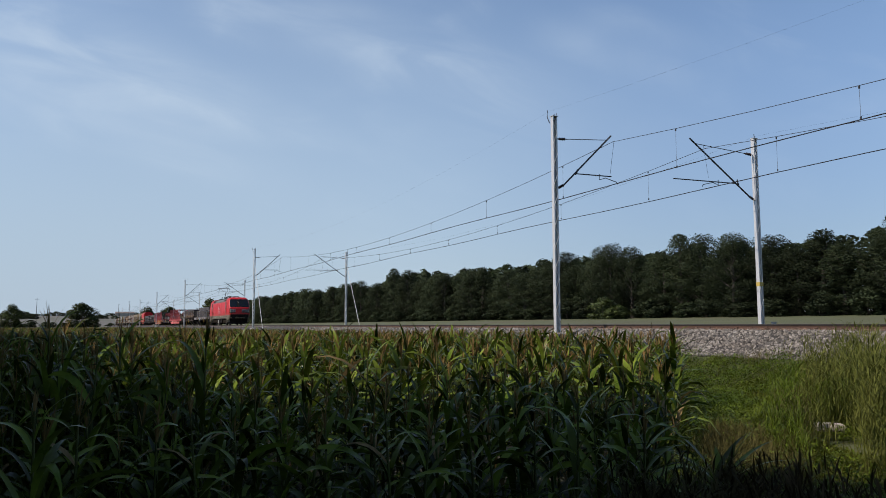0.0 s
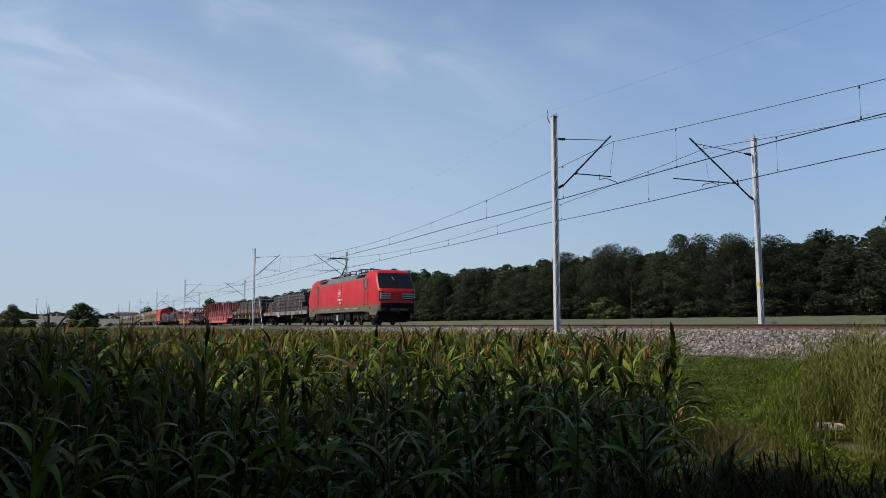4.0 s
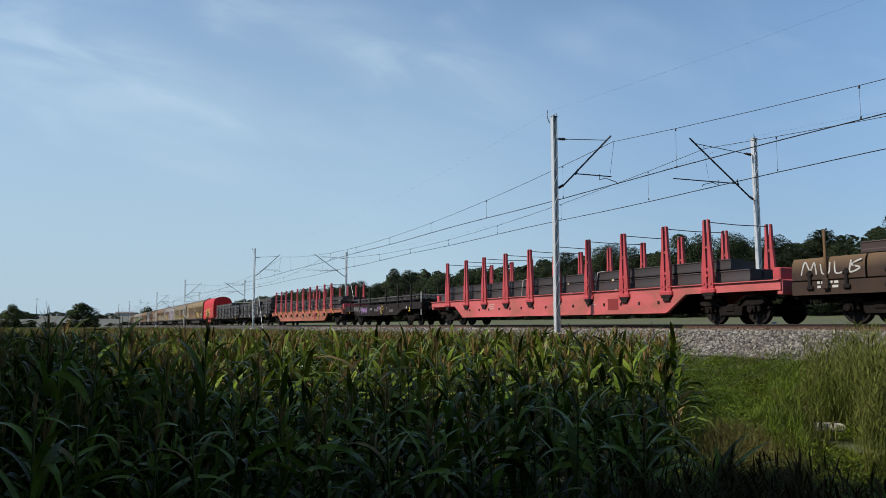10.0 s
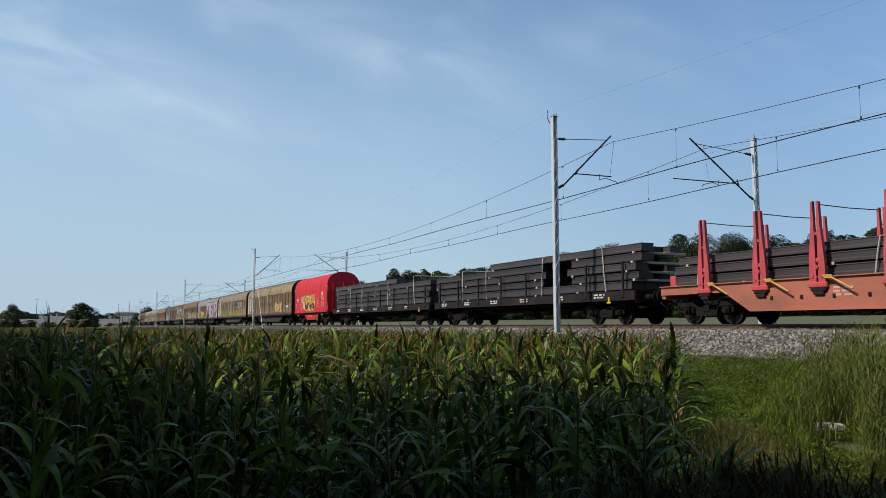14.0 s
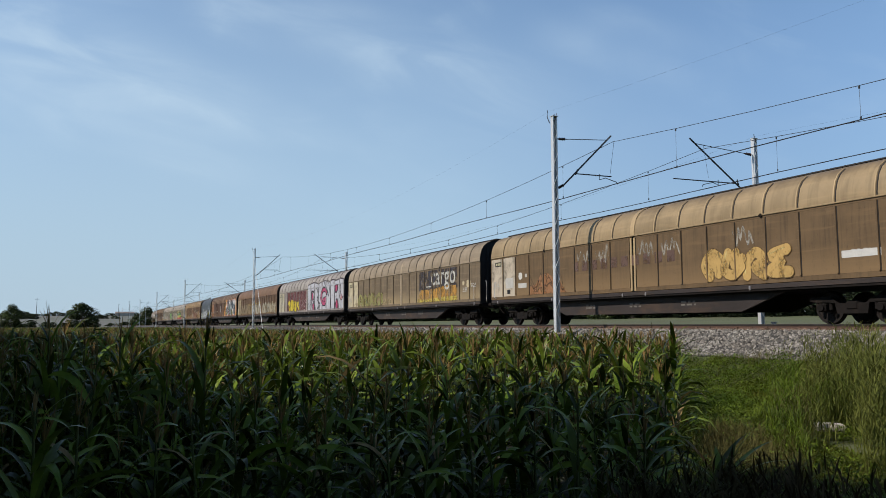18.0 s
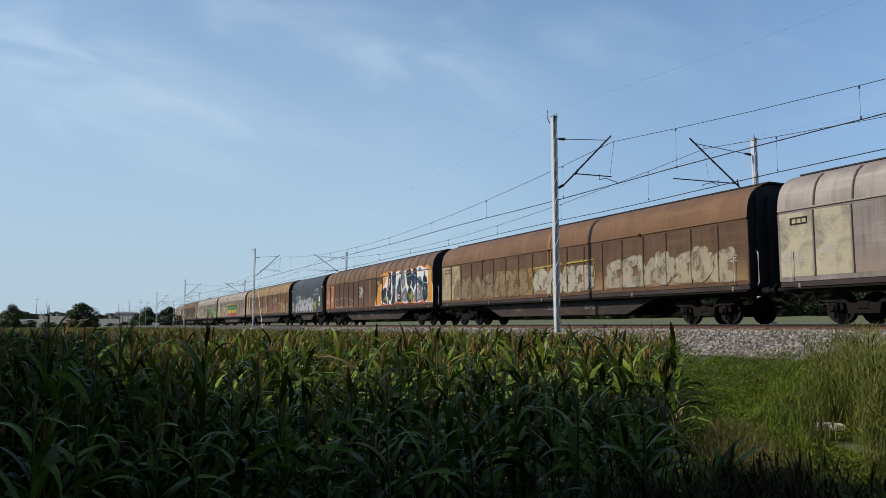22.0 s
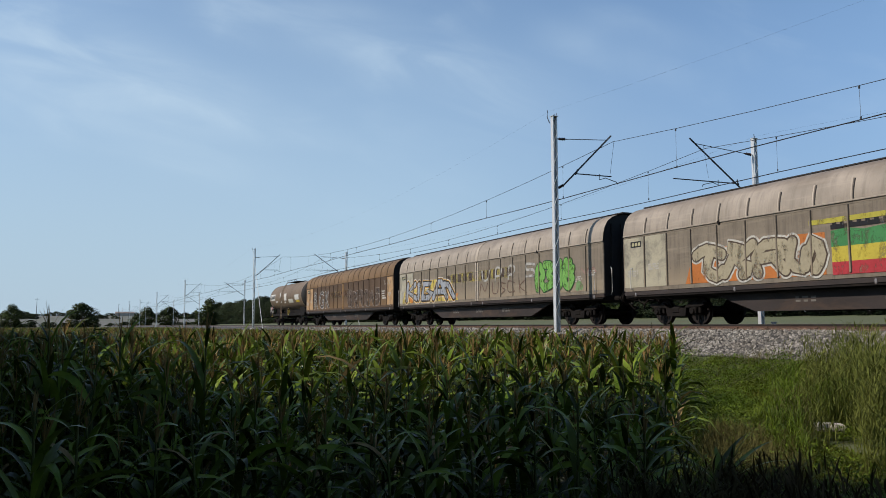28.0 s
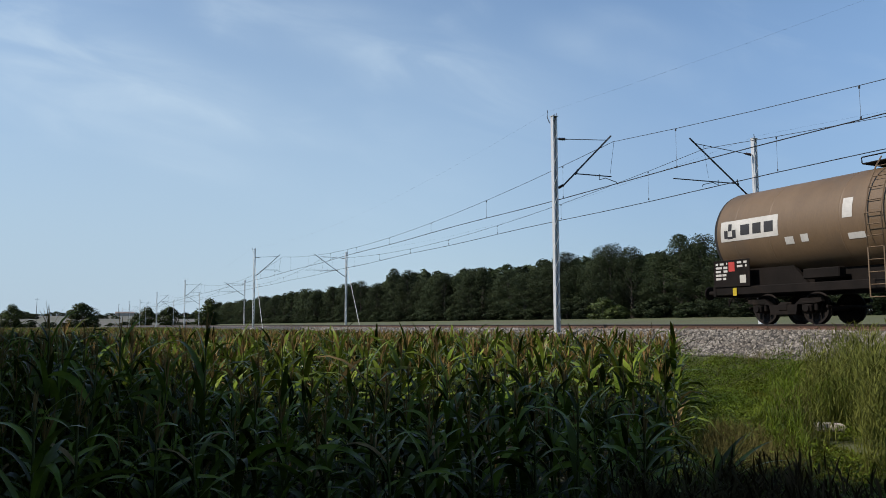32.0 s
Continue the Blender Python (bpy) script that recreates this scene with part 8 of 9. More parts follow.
        part("end_railing", rl, "black_frame", v)
    part("data_board", Shape().box((-6.35, -1.3, 1.62), (1.5, 0.03, 0.86), 0.01), "black_frame", v, "black board with white markings")
    small_writing(v, -7.0, 1.9, -1.318, 0.5, 5, 121, WHITE, 0.07)
    small_writing(v, -6.1, 1.92, -1.318, 0.4, 2, 122, WHITE, 0.07)
    flat(v, [rect(-6.45, 1.68, -6.2, 1.98)], -1.318, (0.55, 0.07, 0.06), "label_plate")
    flat(v, [rect(-6.0, 1.3, -5.75, 1.55)], -1.318, (0.6, 0.58, 0.52), "label_plate")
    flat(v, [rect(-6.3, 0.9, -6.15, 1.15)], -1.318, YELLOW, "anchor_mark")
    # ladder, walkway
    ld = Shape()
    pts = [(-1.5, 0.7), (-1.5, 2.0), (-1.54, 2.9), (-1.35, 3.6), (-1.0, 4.2), (-0.75, 4.5)]
    for x in (-1.45, -1.0):
        ld.tube([(x, y, z) for y, z in pts], 0.022, 5)
    for (y0, z0), (y1, z1) in zip(pts, pts[1:]):
        m = max(1, round(math.hypot(y1 - y0, z1 - z0) / 0.3))
        for k in range(m):
            u = k / m
            ld.tube([(-1.45, y0 + u * (y1 - y0), z0 + u * (z1 - z0)), (-1.0, y0 + u * (y1 - y0), z0 + u * (z1 - z0))], 0.014, 4)
    part("ladder", ld, "tank_brown", v)
    wk = part("walkway", Shape().box((-0.3, 0, 4.42), (3.6, 1.3, 0.04), 0.01), "black_frame", v)
    rail = Shape()
    for yy in (-0.65, 0.65):
        rail.tube([(-2.1, yy, 4.44), (-2.1, yy, 4.60), (1.5, yy, 4.60), (1.5, yy, 4.44)], 0.02, 5)
        for x in (-1.2, -0.3, 0.6):
            rail.tube([(x, yy, 4.44), (x, yy, 4.60)], 0.016, 4)
    part("walkway_rail", rail, "black_frame", wk)
    part("manhole", Shape().tube([(0.2, 0, 4.28), (0.2, 0, 4.5), (0.2, 0, 4.54)], [0.34, 0.34, 0.2], 16), "black_frame", tk)
    part("outlet_valve", Shape().tube([(0.3, -1.25, 0.85), (0.3, 0, 0.85), (0.3, 0, 1.5)], 0.12, 8), "black_frame", v)
    hand_wheel(v, 1.1, 1.35, -1.3, 0.34)
    part("valve_box", Shape().box((0.2, -1.1, 1.45), (0.6, 0.25, 0.5), 0.03), "black_frame", v)
    part("drip_tray", Shape().box((-3.2, -1.0, 1.45), (1.2, 0.3, 0.3), 0.03), "black_frame", v)
    for x in (-4.6, 4.9):
        bogie(v, x)
    ends(v, h + 0.15)
    return v


locomotive(111.02, 128.68)
grey_flat(129.7, 148.28)
brown_flat(149.47, 168.37)
stanchion_wagon(168.83, 193.99, "frame_red", "red stanchion wagon with low dark steel load", [(1.36, 1.74, -11.8, 11.2), (1.78, 2.12, -11.0, 10.4)], "flat layers of dark steel plates between red stanchions", 41,
                straps=((3.2, 0.2, 2.1), (-2.6, 0.15, 2.1)))
dark_flat(195.37, 210.27)
stanchion_wagon(211.5, 236.43, "frame_orange", "faded red stanchion wagon loaded with three layers of dark beams", [(1.36, 1.66, -12.2, 11.6), (1.72, 2.0, -12.0, 11.4), (2.06, 2.32, -11.8, 11.8)],
                "three layers of dark steel beams between red stanchions", 43, straps=((2.1, 0.2, 2.3), (-4.4, 0.2, 2.3), (7.0, 0.2, 2.3), (-10.9, 0.2, 2.3)), yellow=True)
dark_stake_wagon(237.82, 255.84, [(1.34, 1.66, -8.9, 8.6), (1.72, 2.0, -9.0, 9.0), (2.06, 2.34, -9.1, 8.9), (2.40, 2.70, -9.2, 9.2), (2.76, 3.06, -2.6, 9.2)], 51, (2.7, 4.4))
dark_stake_wagon(256.6, 275.97, [(1.34, 1.66, -9.5, 9.3), (1.72, 2.0, -9.6, 9.2), (2.06, 2.34, -9.6, 9.4), (2.40, 2.70, -9.7, 9.4), (2.76, 3.06, -9.6, 4.0)], 57)
tarp_wagons()
covered_wagons()
tank_wagon(510.53, 524.56)


# ---- plants ----
def mesh_np(name, verts, quads, mat, smooth=True):
    me = bpy.data.meshes.new(name)
    me.from_pydata(verts.reshape(-1, 3), [], quads.reshape(-1, quads.shape[-1]).tolist())
    me.materials.append(MAT[mat])
    if smooth:
        me.polygons.foreach_set("use_smooth", np.ones(len(me.polygons), bool))
    me.update()
    return me


def ribbons(base, azim, length, width, rise, bend, segs=5, fold=0.25, twist=None):
    """Curved leaf blades, all at once: base (n,3), and for each the azimuth, length, width, first angle and total bend (radians)."""
    n = len(base)
    s = np.linspace(0, 1, segs + 1)
    ang = rise[:, None] - bend[:, None] * s[None] ** 1.3
    ds = length[:, None] / segs
    r = np.concatenate([np.zeros((n, 1)), np.cumsum(np.cos(ang[:, :-1]) * ds, 1)], 1)
    z = np.concatenate([np.zeros((n, 1)), np.cumsum(np.sin(ang[:, :-1]) * ds, 1)], 1)
    prof = np.minimum(1.0, 0.45 + 2.2 * s) * (1 - s ** 2.6)
    prof[-1] = 0.03
    hw = 0.5 * width[:, None] * prof[None]
    ca, sa = np.cos(azim)[:, None], np.sin(azim)[:, None]
    cx, cy = base[:, :1] + r * ca, base[:, 1:2] + r * sa
    cz = base[:, 2:3] + z
    tw = (twist if twist is not None else np.zeros(n))[:, None] * s[None]
    sx, sy, sz = -sa * np.cos(tw), ca * np.cos(tw), np.sin(tw)
    mid = np.stack([cx, cy, cz - fold * hw], -1)
    left = np.stack([cx + sx * hw, cy + sy * hw, cz + sz * hw], -1)
    right = np.stack([cx - sx * hw, cy - sy * hw, cz - sz * hw], -1)
    if fold:
        v = np.stack([left, mid, right], 2)                       # n, segs+1, 3, 3
        k = 3
        quad = np.array([[i * 3 + j, i * 3 + j + 1, (i + 1) * 3 + j + 1, (i + 1) * 3 + j] for i in range(segs) for j in range(2)])
    else:
        v = np.stack([left, right], 2)
        k = 2
        quad = np.array([[i * 2, i * 2 + 1, i * 2 + 3, i * 2 + 2] for i in range(segs)])
    m = (segs + 1) * k
    return v.reshape(n * m, 3), (quad[None] + m * np.arange(n)[:, None, None]).reshape(-1, 4)


def gather(parts):
    """Joins (verts, quads) lists into one."""
    vs, qs, k = [], [], 0
    for v, q in parts:
        vs.append(v)
        qs.append(q + k)
        k += len(v)
    return np.concatenate(vs), np.concatenate(qs)


def maize_arrays(spots, height, rng, leaves=11, segs=5, fold=0.25, low=0.12, wide_leaf=1.0):
    """Leaf, dry leaf, stalk and tassel arrays for many maize plants standing at spots."""
    n = len(spots)
    green, dry, stalk, tassel = [], [], [], []
    turn = rng.random(n) * 6.28
    lean = rng.normal(0, 0.035, (n, 2))
    for k in range(leaves):
        f = low + (0.92 - low) * k / max(1, leaves - 1) + rng.uniform(-0.02, 0.02, n)
        b = np.stack([spots[:, 0] + lean[:, 0] * f * height, spots[:, 1] + lean[:, 1] * f * height, spots[:, 2] + f * height], 1)
        az = turn + math.pi * k + rng.normal(0, 0.5, n)
        ln = height * (0.27 + 0.24 * math.sin(math.pi * min(1, (k + 1.5) / leaves))) * rng.uniform(0.8, 1.2, n)
        wd = 0.040 * wide_leaf * rng.uniform(0.75, 1.2, n) * (0.75 + 0.35 * math.sin(math.pi * (k + 1) / (leaves + 1))) * (1.0 if segs > 3 else 1.25)
        rise = rng.uniform(0.80, 1.34, n) + 0.12 * (k > leaves - 3)
        bend = rng.uniform(0.9, 3.0, n) * (1.0 if k < leaves - 2 else 0.6)
        v, q = ribbons(b, az, ln, wd, rise, bend, segs, fold, rng.normal(0, 0.6, n))
        is_dry = rng.random(n) < (0.22 if k < 2 else 0.025)
        m = len(v) // n
        nq = len(q) // n
        v3, q3 = v.reshape(n, m, 3), (q.reshape(n, nq, 4) - m * np.arange(n)[:, None, None])
        for mask, dest in ((~is_dry, green), (is_dry, dry)):
            c = int(mask.sum())
            if c:
                dest.append((v3[mask].reshape(-1, 3), (q3[mask] + m * np.arange(c)[:, None, None]).reshape(-1, 4)))
    # stalks: four-sided tapering
    ring = np.array([(1, 0), (0, 1), (-1, 0), (0, -1)], float)
    hs = np.array([0, 0.5, 1.0])
    rad = np.array([0.015, 0.012, 0.006])
    v = np.zeros((n, 3, 4, 3))
    for i in range(3):
        v[:, i, :, 0] = spots[:, :1] + lean[:, :1] * hs[i] * height[:, None] + ring[None, :, 0] * rad[i]
        v[:, i, :, 1] = spots[:, 1:2] + lean[:, 1:] * hs[i] * height[:, None] + ring[None, :, 1] * rad[i]
        v[:, i, :, 2] = spots[:, 2:] + hs[i] * height[:, None] - 0.05 * (i == 0)
    q = np.array([[i * 4 + j, i * 4 + (j + 1) % 4, (i + 1) * 4 + (j + 1) % 4, (i + 1) * 4 + j] for i in range(2) for j in range(4)])
    stalk.append((v.reshape(-1, 3), (q[None] + 12 * np.arange(n)[:, None, None]).reshape(-1, 4)))
    top = np.stack([spots[:, 0] + lean[:, 0] * height, spots[:, 1] + lean[:, 1] * height, spots[:, 2] + height * 0.97], 1)
    for k in range(8 if segs > 3 else 6):
        wide = 0.011 if segs > 4 else 0.017 if segs > 3 else 0.030
        tassel.append(ribbons(top, rng.random(n) * 6.28, rng.uniform(0.12, 0.24, n) * (1.3 if k == 0 else 1), np.full(n, wide), rng.uniform(0.9, 1.5, n) if k else np.full(n, 1.5), rng.uniform(0.1, 0.7, n), 2, 0.0))
    return green, dry, stalk, tassel


def in_maize(x, y):
    """Inside the maize field: in front of the bank, on the -x side of the verge."""
    if y > 13.4 or y < -14 or x > -2.4:
        return False
    if math.hypot(x, y) < 5.0:
        return False
    return x + 1.09 * y + 0.2 < 0 if y > 0.6 else True


def make_maize():
    rng = np.random.default_rng(11)
    near, mid, far, ultra = [], [], [], []
    # rows run obliquely away from the path, 0.75 m apart
    ca, sa = math.cos(radians(70)), math.sin(radians(70))
    for r in range(2, 210):
        c = 0.75 * r
        t = -60.0
        while t < 90:
            px, py = -sa * c + ca * t, sa * t + ca * c
            s = math.hypot(px, py)
            step = 0.19 if s < 8.2 else (0.225 if s < 20 else 0.20 if s < 32 else (0.5 if s < 70 else 0.9))
            t += step * rng.uniform(0.8, 1.2)
            px, py = px + rng.normal(0, 0.05), py + rng.normal(0, 0.05)
            if not in_maize(px, py) or px < -150:
                continue
            # keep what can be seen from the path's edge of the field
            if py < 0.17 * px - 2.2 and s > 6:
                continue
            (near if s < 8.2 else mid if s < 20 else far if s < 45 else ultra).append((px, py, ground_height(px, py)))
    near = np.array(near)
    # single plants at the field's edge, built from ten shared shapes
    tall = lambda n, a, b: rng.uniform(a, b, n)
    kinds = []
    for k in range(10):
        g, d, s, t = maize_arrays(np.zeros((1, 3)), tall(1, 0.95, 1.32), rng, 14, 7, wide_leaf=1.45)
        kinds.append([(nm, mesh_np(nm, *gather(p), mt)) for nm, p, mt in (("leaves", g, "corn_leaf"), ("dry_leaves", d, "corn_dry"), ("stalk", s, "corn_stalk"), ("tassel", t, "tassel")) if p])
    order = np.argsort(np.abs(near[:, 0] + 1.14 * near[:, 1] + 0.2) + 0.35 * np.hypot(near[:, 0], near[:, 1]))
    single = set(order[:int(0.6 * len(near))].tolist())
    for i in sorted(single):
        p = near[i]
        m = pose(p[0], p[1], p[2], rng.normal(0, 2), rng.normal(0, 2), rng.random() * 360)
        ob = thing("maize_plant", "green maize plant with arching leaves and a dry tassel", "maize", "maize plants at the edge of the field", m)
        for nm, me in kinds[int(rng.integers(10))]:
            o = new(nm, me)
            o.parent = ob
    # a few taller plants stand at the field's near corner
    for k in range(90):
        a, d = radians(rng.uniform(-6, 8)), rng.uniform(6.6, 11.0)
        s = rng.uniform(1.18, 1.46) if a < 0.01 else rng.uniform(1.08, 1.34)
        x, y = -d * math.cos(a), d * math.sin(a)
        ob = thing("maize_plant", "tall dark green maize plant rising over the field", "maize", "tall maize plants", pose(x, y, 0, 0, 0, 200 * x) @ Matrix.Diagonal((1, 1, s, 1)))
        for nm, me in kinds[int(rng.integers(10))]:
            o = new(nm, me)
            o.parent = ob
    rest = np.array([p for i, p in enumerate(near) if i not in single])
    field = thing("maize_field", "dense field of green maize with brownish tassels", "maize", kind="stuff")
    for spots, leaves, segs, fold, low, h0, h1 in ((rest, 13, 5, 0.25, 0.10, 0.95, 1.32), (np.array(mid), 11, 4, 0.2, 0.12, 1.02, 1.62), (np.array(far), 8, 3, 0.0, 0.35, 1.15, 1.48), (np.array(ultra), 6, 2, 0.0, 0.5, 1.22, 1.40)):
        arr = maize_arrays(spots, tall(len(spots), h0, h1), rng, leaves, segs, fold, low, 1.85 if segs == 4 else 1.4 if segs == 5 else 1.2)
        for nm, p, mt in zip(("leaves", "dry_leaves", "stalks", "tassels"), arr, ("corn_leaf", "corn_dry", "corn_stalk", "tassel")):
            if p:
                o = new(nm, mesh_np(nm, *gather(p), mt))
                o.parent = field
                o["kind"] = "stuff"


make_maize()


def on_verge(x, y):
    return x + 1.17 * y + 0.85 > 0 or y > 13.0


def make_verge():
    rng = np.random.default_rng(21)

    def scatter(n, x0, x1, y0, y1, test, clump=0.5, lvl=0.0, seed=0.0):
        out = []
        while len(out) < n:
            xy = rng.uniform((x0, y0), (x1, y1), (4000, 2))
            for x, y in xy:
                if test(x, y) and noise.noise((x * clump, y * clump, seed)) > lvl:
                    out.append((x, y, ground_height(x, y) - 0.01))
                    if len(out) >= n:
                        break
        return np.array(out)

    def blades(name, spots, h0, h1, w, mat, label, spread=0.05, segs=3, per=6, rise=(1.15, 1.55), bend=(0.2, 1.3)):
        n = len(spots)
        b = np.repeat(spots, per, 0) + np.concatenate([rng.normal(0, spread, (n * per, 2)), np.zeros((n * per, 1))], 1)
        m = len(b)
        v, q = ribbons(b, rng.random(m) * 6.28, rng.uniform(h0, h1, m), np.full(m, w) * rng.uniform(0.7, 1.3, m), rng.uniform(*rise, m), rng.uniform(*bend, m), segs, 0.0, rng.normal(0, 0.5, m))
        return tagged(new(name, mesh_np(name, v, q, mat)), label, "grass", "", "stuff")

    view = lambda x, y: on_verge(x, y) and y > 4.5 and y < 16.8 and y > -0.9 * x - 3.5 and y < -1.45 * x + 3.0 + 6
    # nothing tall grows before the stone slab
    def open_view(x, y):
        d = math.hypot(x, y)
        return abs(0.788 * x + 0.616 * y) > 0.42 or d < 10.8 or d > 13.9
    # green sward and dry stems
    blades("grass", scatter(9000, -21, -1.5, 4.5, 16.4, lambda x, y: view(x, y) and open_view(x, y)), 0.10, 0.28, 0.008, "grass", "thick green grass on the verge", 0.07, 3, 6, (0.9, 1.5), (0.3, 1.8))
    blades("grass", scatter(1500, -9, -4.5, 6.5, 10.5, lambda x, y: view(x, y) and not open_view(x, y)), 0.05, 0.13, 0.007, "grass", "short green grass before the stone slab", 0.07, 3, 6, (0.7, 1.4), (0.3, 1.8))
    blades("grass", scatter(2600, -5.5, 5, -5, 4.8, lambda x, y: x > -2.4 - 0.5 * max(y, 0) or x * x + y * y < 22), 0.06, 0.22, 0.009, "grass", "rough grass on the path's edge", 0.10, 3, 6, (0.8, 1.5), (0.3, 1.8))
    dryish = lambda x, y: view(x, y) and 5.6 < y < 8.8 and -1.04 * y < x < -0.85 * y
    blades("dry_grass", scatter(1100, -12, -4, 6, 9.8, dryish, 0.55, -0.25, 3.0), 0.25, 0.55, 0.007, "grass_dry", "yellowing dry grass stems beside the maize", 0.07, 3, 7, (1.1, 1.56), (0.2, 1.2))
    blades("dry_grass", scatter(500, -16, -2, 5, 13, lambda x, y: view(x, y) and open_view(x, y), 0.6, 0.22, 4.0), 0.22, 0.48, 0.006, "grass_dry", "thin dry stems among the weeds", 0.10, 3, 4, (1.1, 1.56), (0.2, 1.2))

    # tall feathery weeds beside the line: thin stems set with many fine upright leaflets
    def plumes(name, spots, h0, h1, mat, label, n=46):
        m = len(spots)
        h = rng.uniform(h0, h1, m)
        lean = rng.normal(0, 0.10, (m, 2))
        out = [ribbons(spots, rng.random(m) * 6.28, h, np.full(m, 0.008), np.full(m, 1.5), rng.uniform(0.0, 0.3, m), 3, 0.0)]
        for k in range(n):
            f = 0.15 + 0.85 * rng.random(m) ** 0.8
            b = spots + np.stack([lean[:, 0] * f * h + rng.normal(0, 0.05, m), lean[:, 1] * f * h + rng.normal(0, 0.05, m), f * h * 0.95], 1)
            out.append(ribbons(b, rng.random(m) * 6.28, rng.uniform(0.08, 0.20, m) * (1.25 - 0.5 * f), rng.uniform(0.009, 0.018, m), rng.uniform(0.4, 1.4, m), rng.uniform(0.0, 1.2, m), 2, 0.0))
        v, q = gather(out)
        return tagged(new(name, mesh_np(name, v, q, mat)), label, "weeds", "", "stuff")

    def sector(x, y):
        return math.degrees(math.atan2(y, -x))
    right = lambda x, y: 9.5 < math.hypot(x, y) < 18.5 and y < 16.3 and 48 < sector(x, y) + 2.0 * noise.noise((x, y, 1)) < 59 and open_view(x, y)
    edge = lambda x, y: right(x, y) and sector(x, y) > 50.5 + 2.5 * noise.noise((x * 0.8, y * 0.8, 6))
    plumes("tall_weeds", scatter(900, -13, -5, 8.0, 16.3, edge, 0.9, -0.25, 2.0), 0.75, 1.65, "plume", "tall feathery yellow-green weeds beside the ballast")
    plumes("tall_weeds", scatter(520, -14, -3, 7.0, 16.3, right, 0.9, -0.15, 7.0), 0.35, 0.95, "herb", "bushy green weeds on the verge", 60)
    rank = lambda x, y: 8.6 < math.hypot(x, y) < 13.0 and 53.4 + 1.2 * noise.noise((x, y, 4)) < sector(x, y) < 57
    plumes("tall_weeds", scatter(110, -9, -4, 6.5, 11.5, rank, 0.9, -0.4, 5.0), 1.35, 1.95, "plume", "rank of tall feathery weeds beside the path", 60)
    brownish = lambda x, y: 48.0 < sector(x, y) < 50.2 and 12 < math.hypot(x, y) < 14.5
    plumes("dry_weeds", scatter(60, -12, -7, 8, 12, brownish, 0.9, -0.4, 8.0), 0.4, 0.8, "grass_dry", "clump of dry brown weed stems")
    # weeds close to the path, their brown darkened to deepen the shade
    close = lambda x, y: 3.7 < math.hypot(x, y) < 4.8 and 38.0 < sector(x, y) < 54.5
    plumes("shaded_weeds", scatter(190, -4.6, -1.8, 1.8, 4.6, close, 2.0, -0.4, 9.0), 0.80, 1.14, "weed_brown_shade", "brownish weeds beside the path, colour darkened for the shade", 60)
    corner = np.array([(-5.05 + rng.normal(0, 0.05), 4.90 + rng.normal(0, 0.05), 0.45) for _ in range(9)])
    v, q = ribbons(corner, rng.normal(1.05, 1.3, 9), rng.uniform(0.40, 0.68, 9), np.full(9, 0.075), rng.uniform(0.7, 1.3, 9), rng.uniform(0.1, 1.3, 9), 6, 0.2)
    stem = ribbons(np.array([(-5.05, 4.90, 0.0), (-5.03, 4.92, 0.0)]), np.array([1.0, 2.0]), np.full(2, 0.62), np.full(2, 0.05), np.full(2, 1.5), np.full(2, 0.1), 6, 0.2)
    v, q = gather([(v, q), stem])
    tagged(new("maize_seedling", mesh_np("maize_seedling", v, q, "corn_leaf")), "stray clump of broad maize leaves on the verge", "maize", "", "stuff")
    # weeds at the ballast's foot, all along
    blades("bank_grass", scatter(2600, -70, -1, 12.8, 16.4, lambda x, y: True, 0.35, -0.1, 5.0), 0.12, 0.32, 0.012, "grass", "rough grass at the foot of the ballast", 0.10, 3, 6, (0.9, 1.5), (0.3, 1.6))
    blades("bank_grass", scatter(700, -50, -12, 14.8, 16.8, lambda x, y: True, 0.5, 0.2, 6.0), 0.2, 0.5, 0.008, "grass_dry", "dry weeds at the foot of the ballast", 0.10, 3, 5)
    # broad-leaved herbs: leaves in small rosettes at several heights
    def herbs(name, spots, size, h, per, label):
        n = len(spots)
        b = np.repeat(spots, per, 0) + np.concatenate([rng.normal(0, 0.10, (n * per, 2)), rng.uniform(0.02, h, (n * per, 1))], 1)
        m = len(b)
        mound = np.array([0.45 + 1.5 * max(0.0, noise.noise((x * 1.3, y * 1.3, 7.0)) + 0.25) for x, y, z in spots])
        b[:, 2] = np.repeat(spots[:, 2], per) + (b[:, 2] - np.repeat(spots[:, 2], per)) * np.repeat(mound, per)
        v, q = ribbons(b, rng.random(m) * 6.28, rng.uniform(0.6, 1.3, m) * size, rng.uniform(0.45, 0.75, m) * size, rng.uniform(-0.2, 1.0, m), rng.uniform(0.2, 1.1, m), 2, 0.0, rng.normal(0, 0.4, m))
        return tagged(new(name, mesh_np(name, v, q, "herb")), label, "weeds", "", "stuff")

    patch = lambda x, y: 10.5 < y < 16.2 and x < -0.78 * y + 0.3 and x > -1.12 * y - 1.5
    herbs("herbs", scatter(3600, -21, -7, 10.5, 16.2, patch, 0.4, -0.4, 1.0), 0.055, 0.26, 17, "bright green low herbs below the ballast")
    herbs("herbs", scatter(3400, -13, -2, 5.5, 13.5, lambda x, y: view(x, y) and open_view(x, y), 0.5, -0.25, 2.0), 0.050, 0.36, 16, "dark green weeds on the verge")
    # weeds creeping up the ballast
    herbs("herbs", scatter(260, -34, -14, 15.8, 17.3, lambda x, y: True, 0.6, 0.2, 9.0), 0.07, 0.25, 9, "small weeds growing on the ballast")
    st = Shape().box((0, 0, 0.10), (0.46, 0.22, 0.12), 0.035)
    me = fix_normals(st.mesh("slab", "stone"))
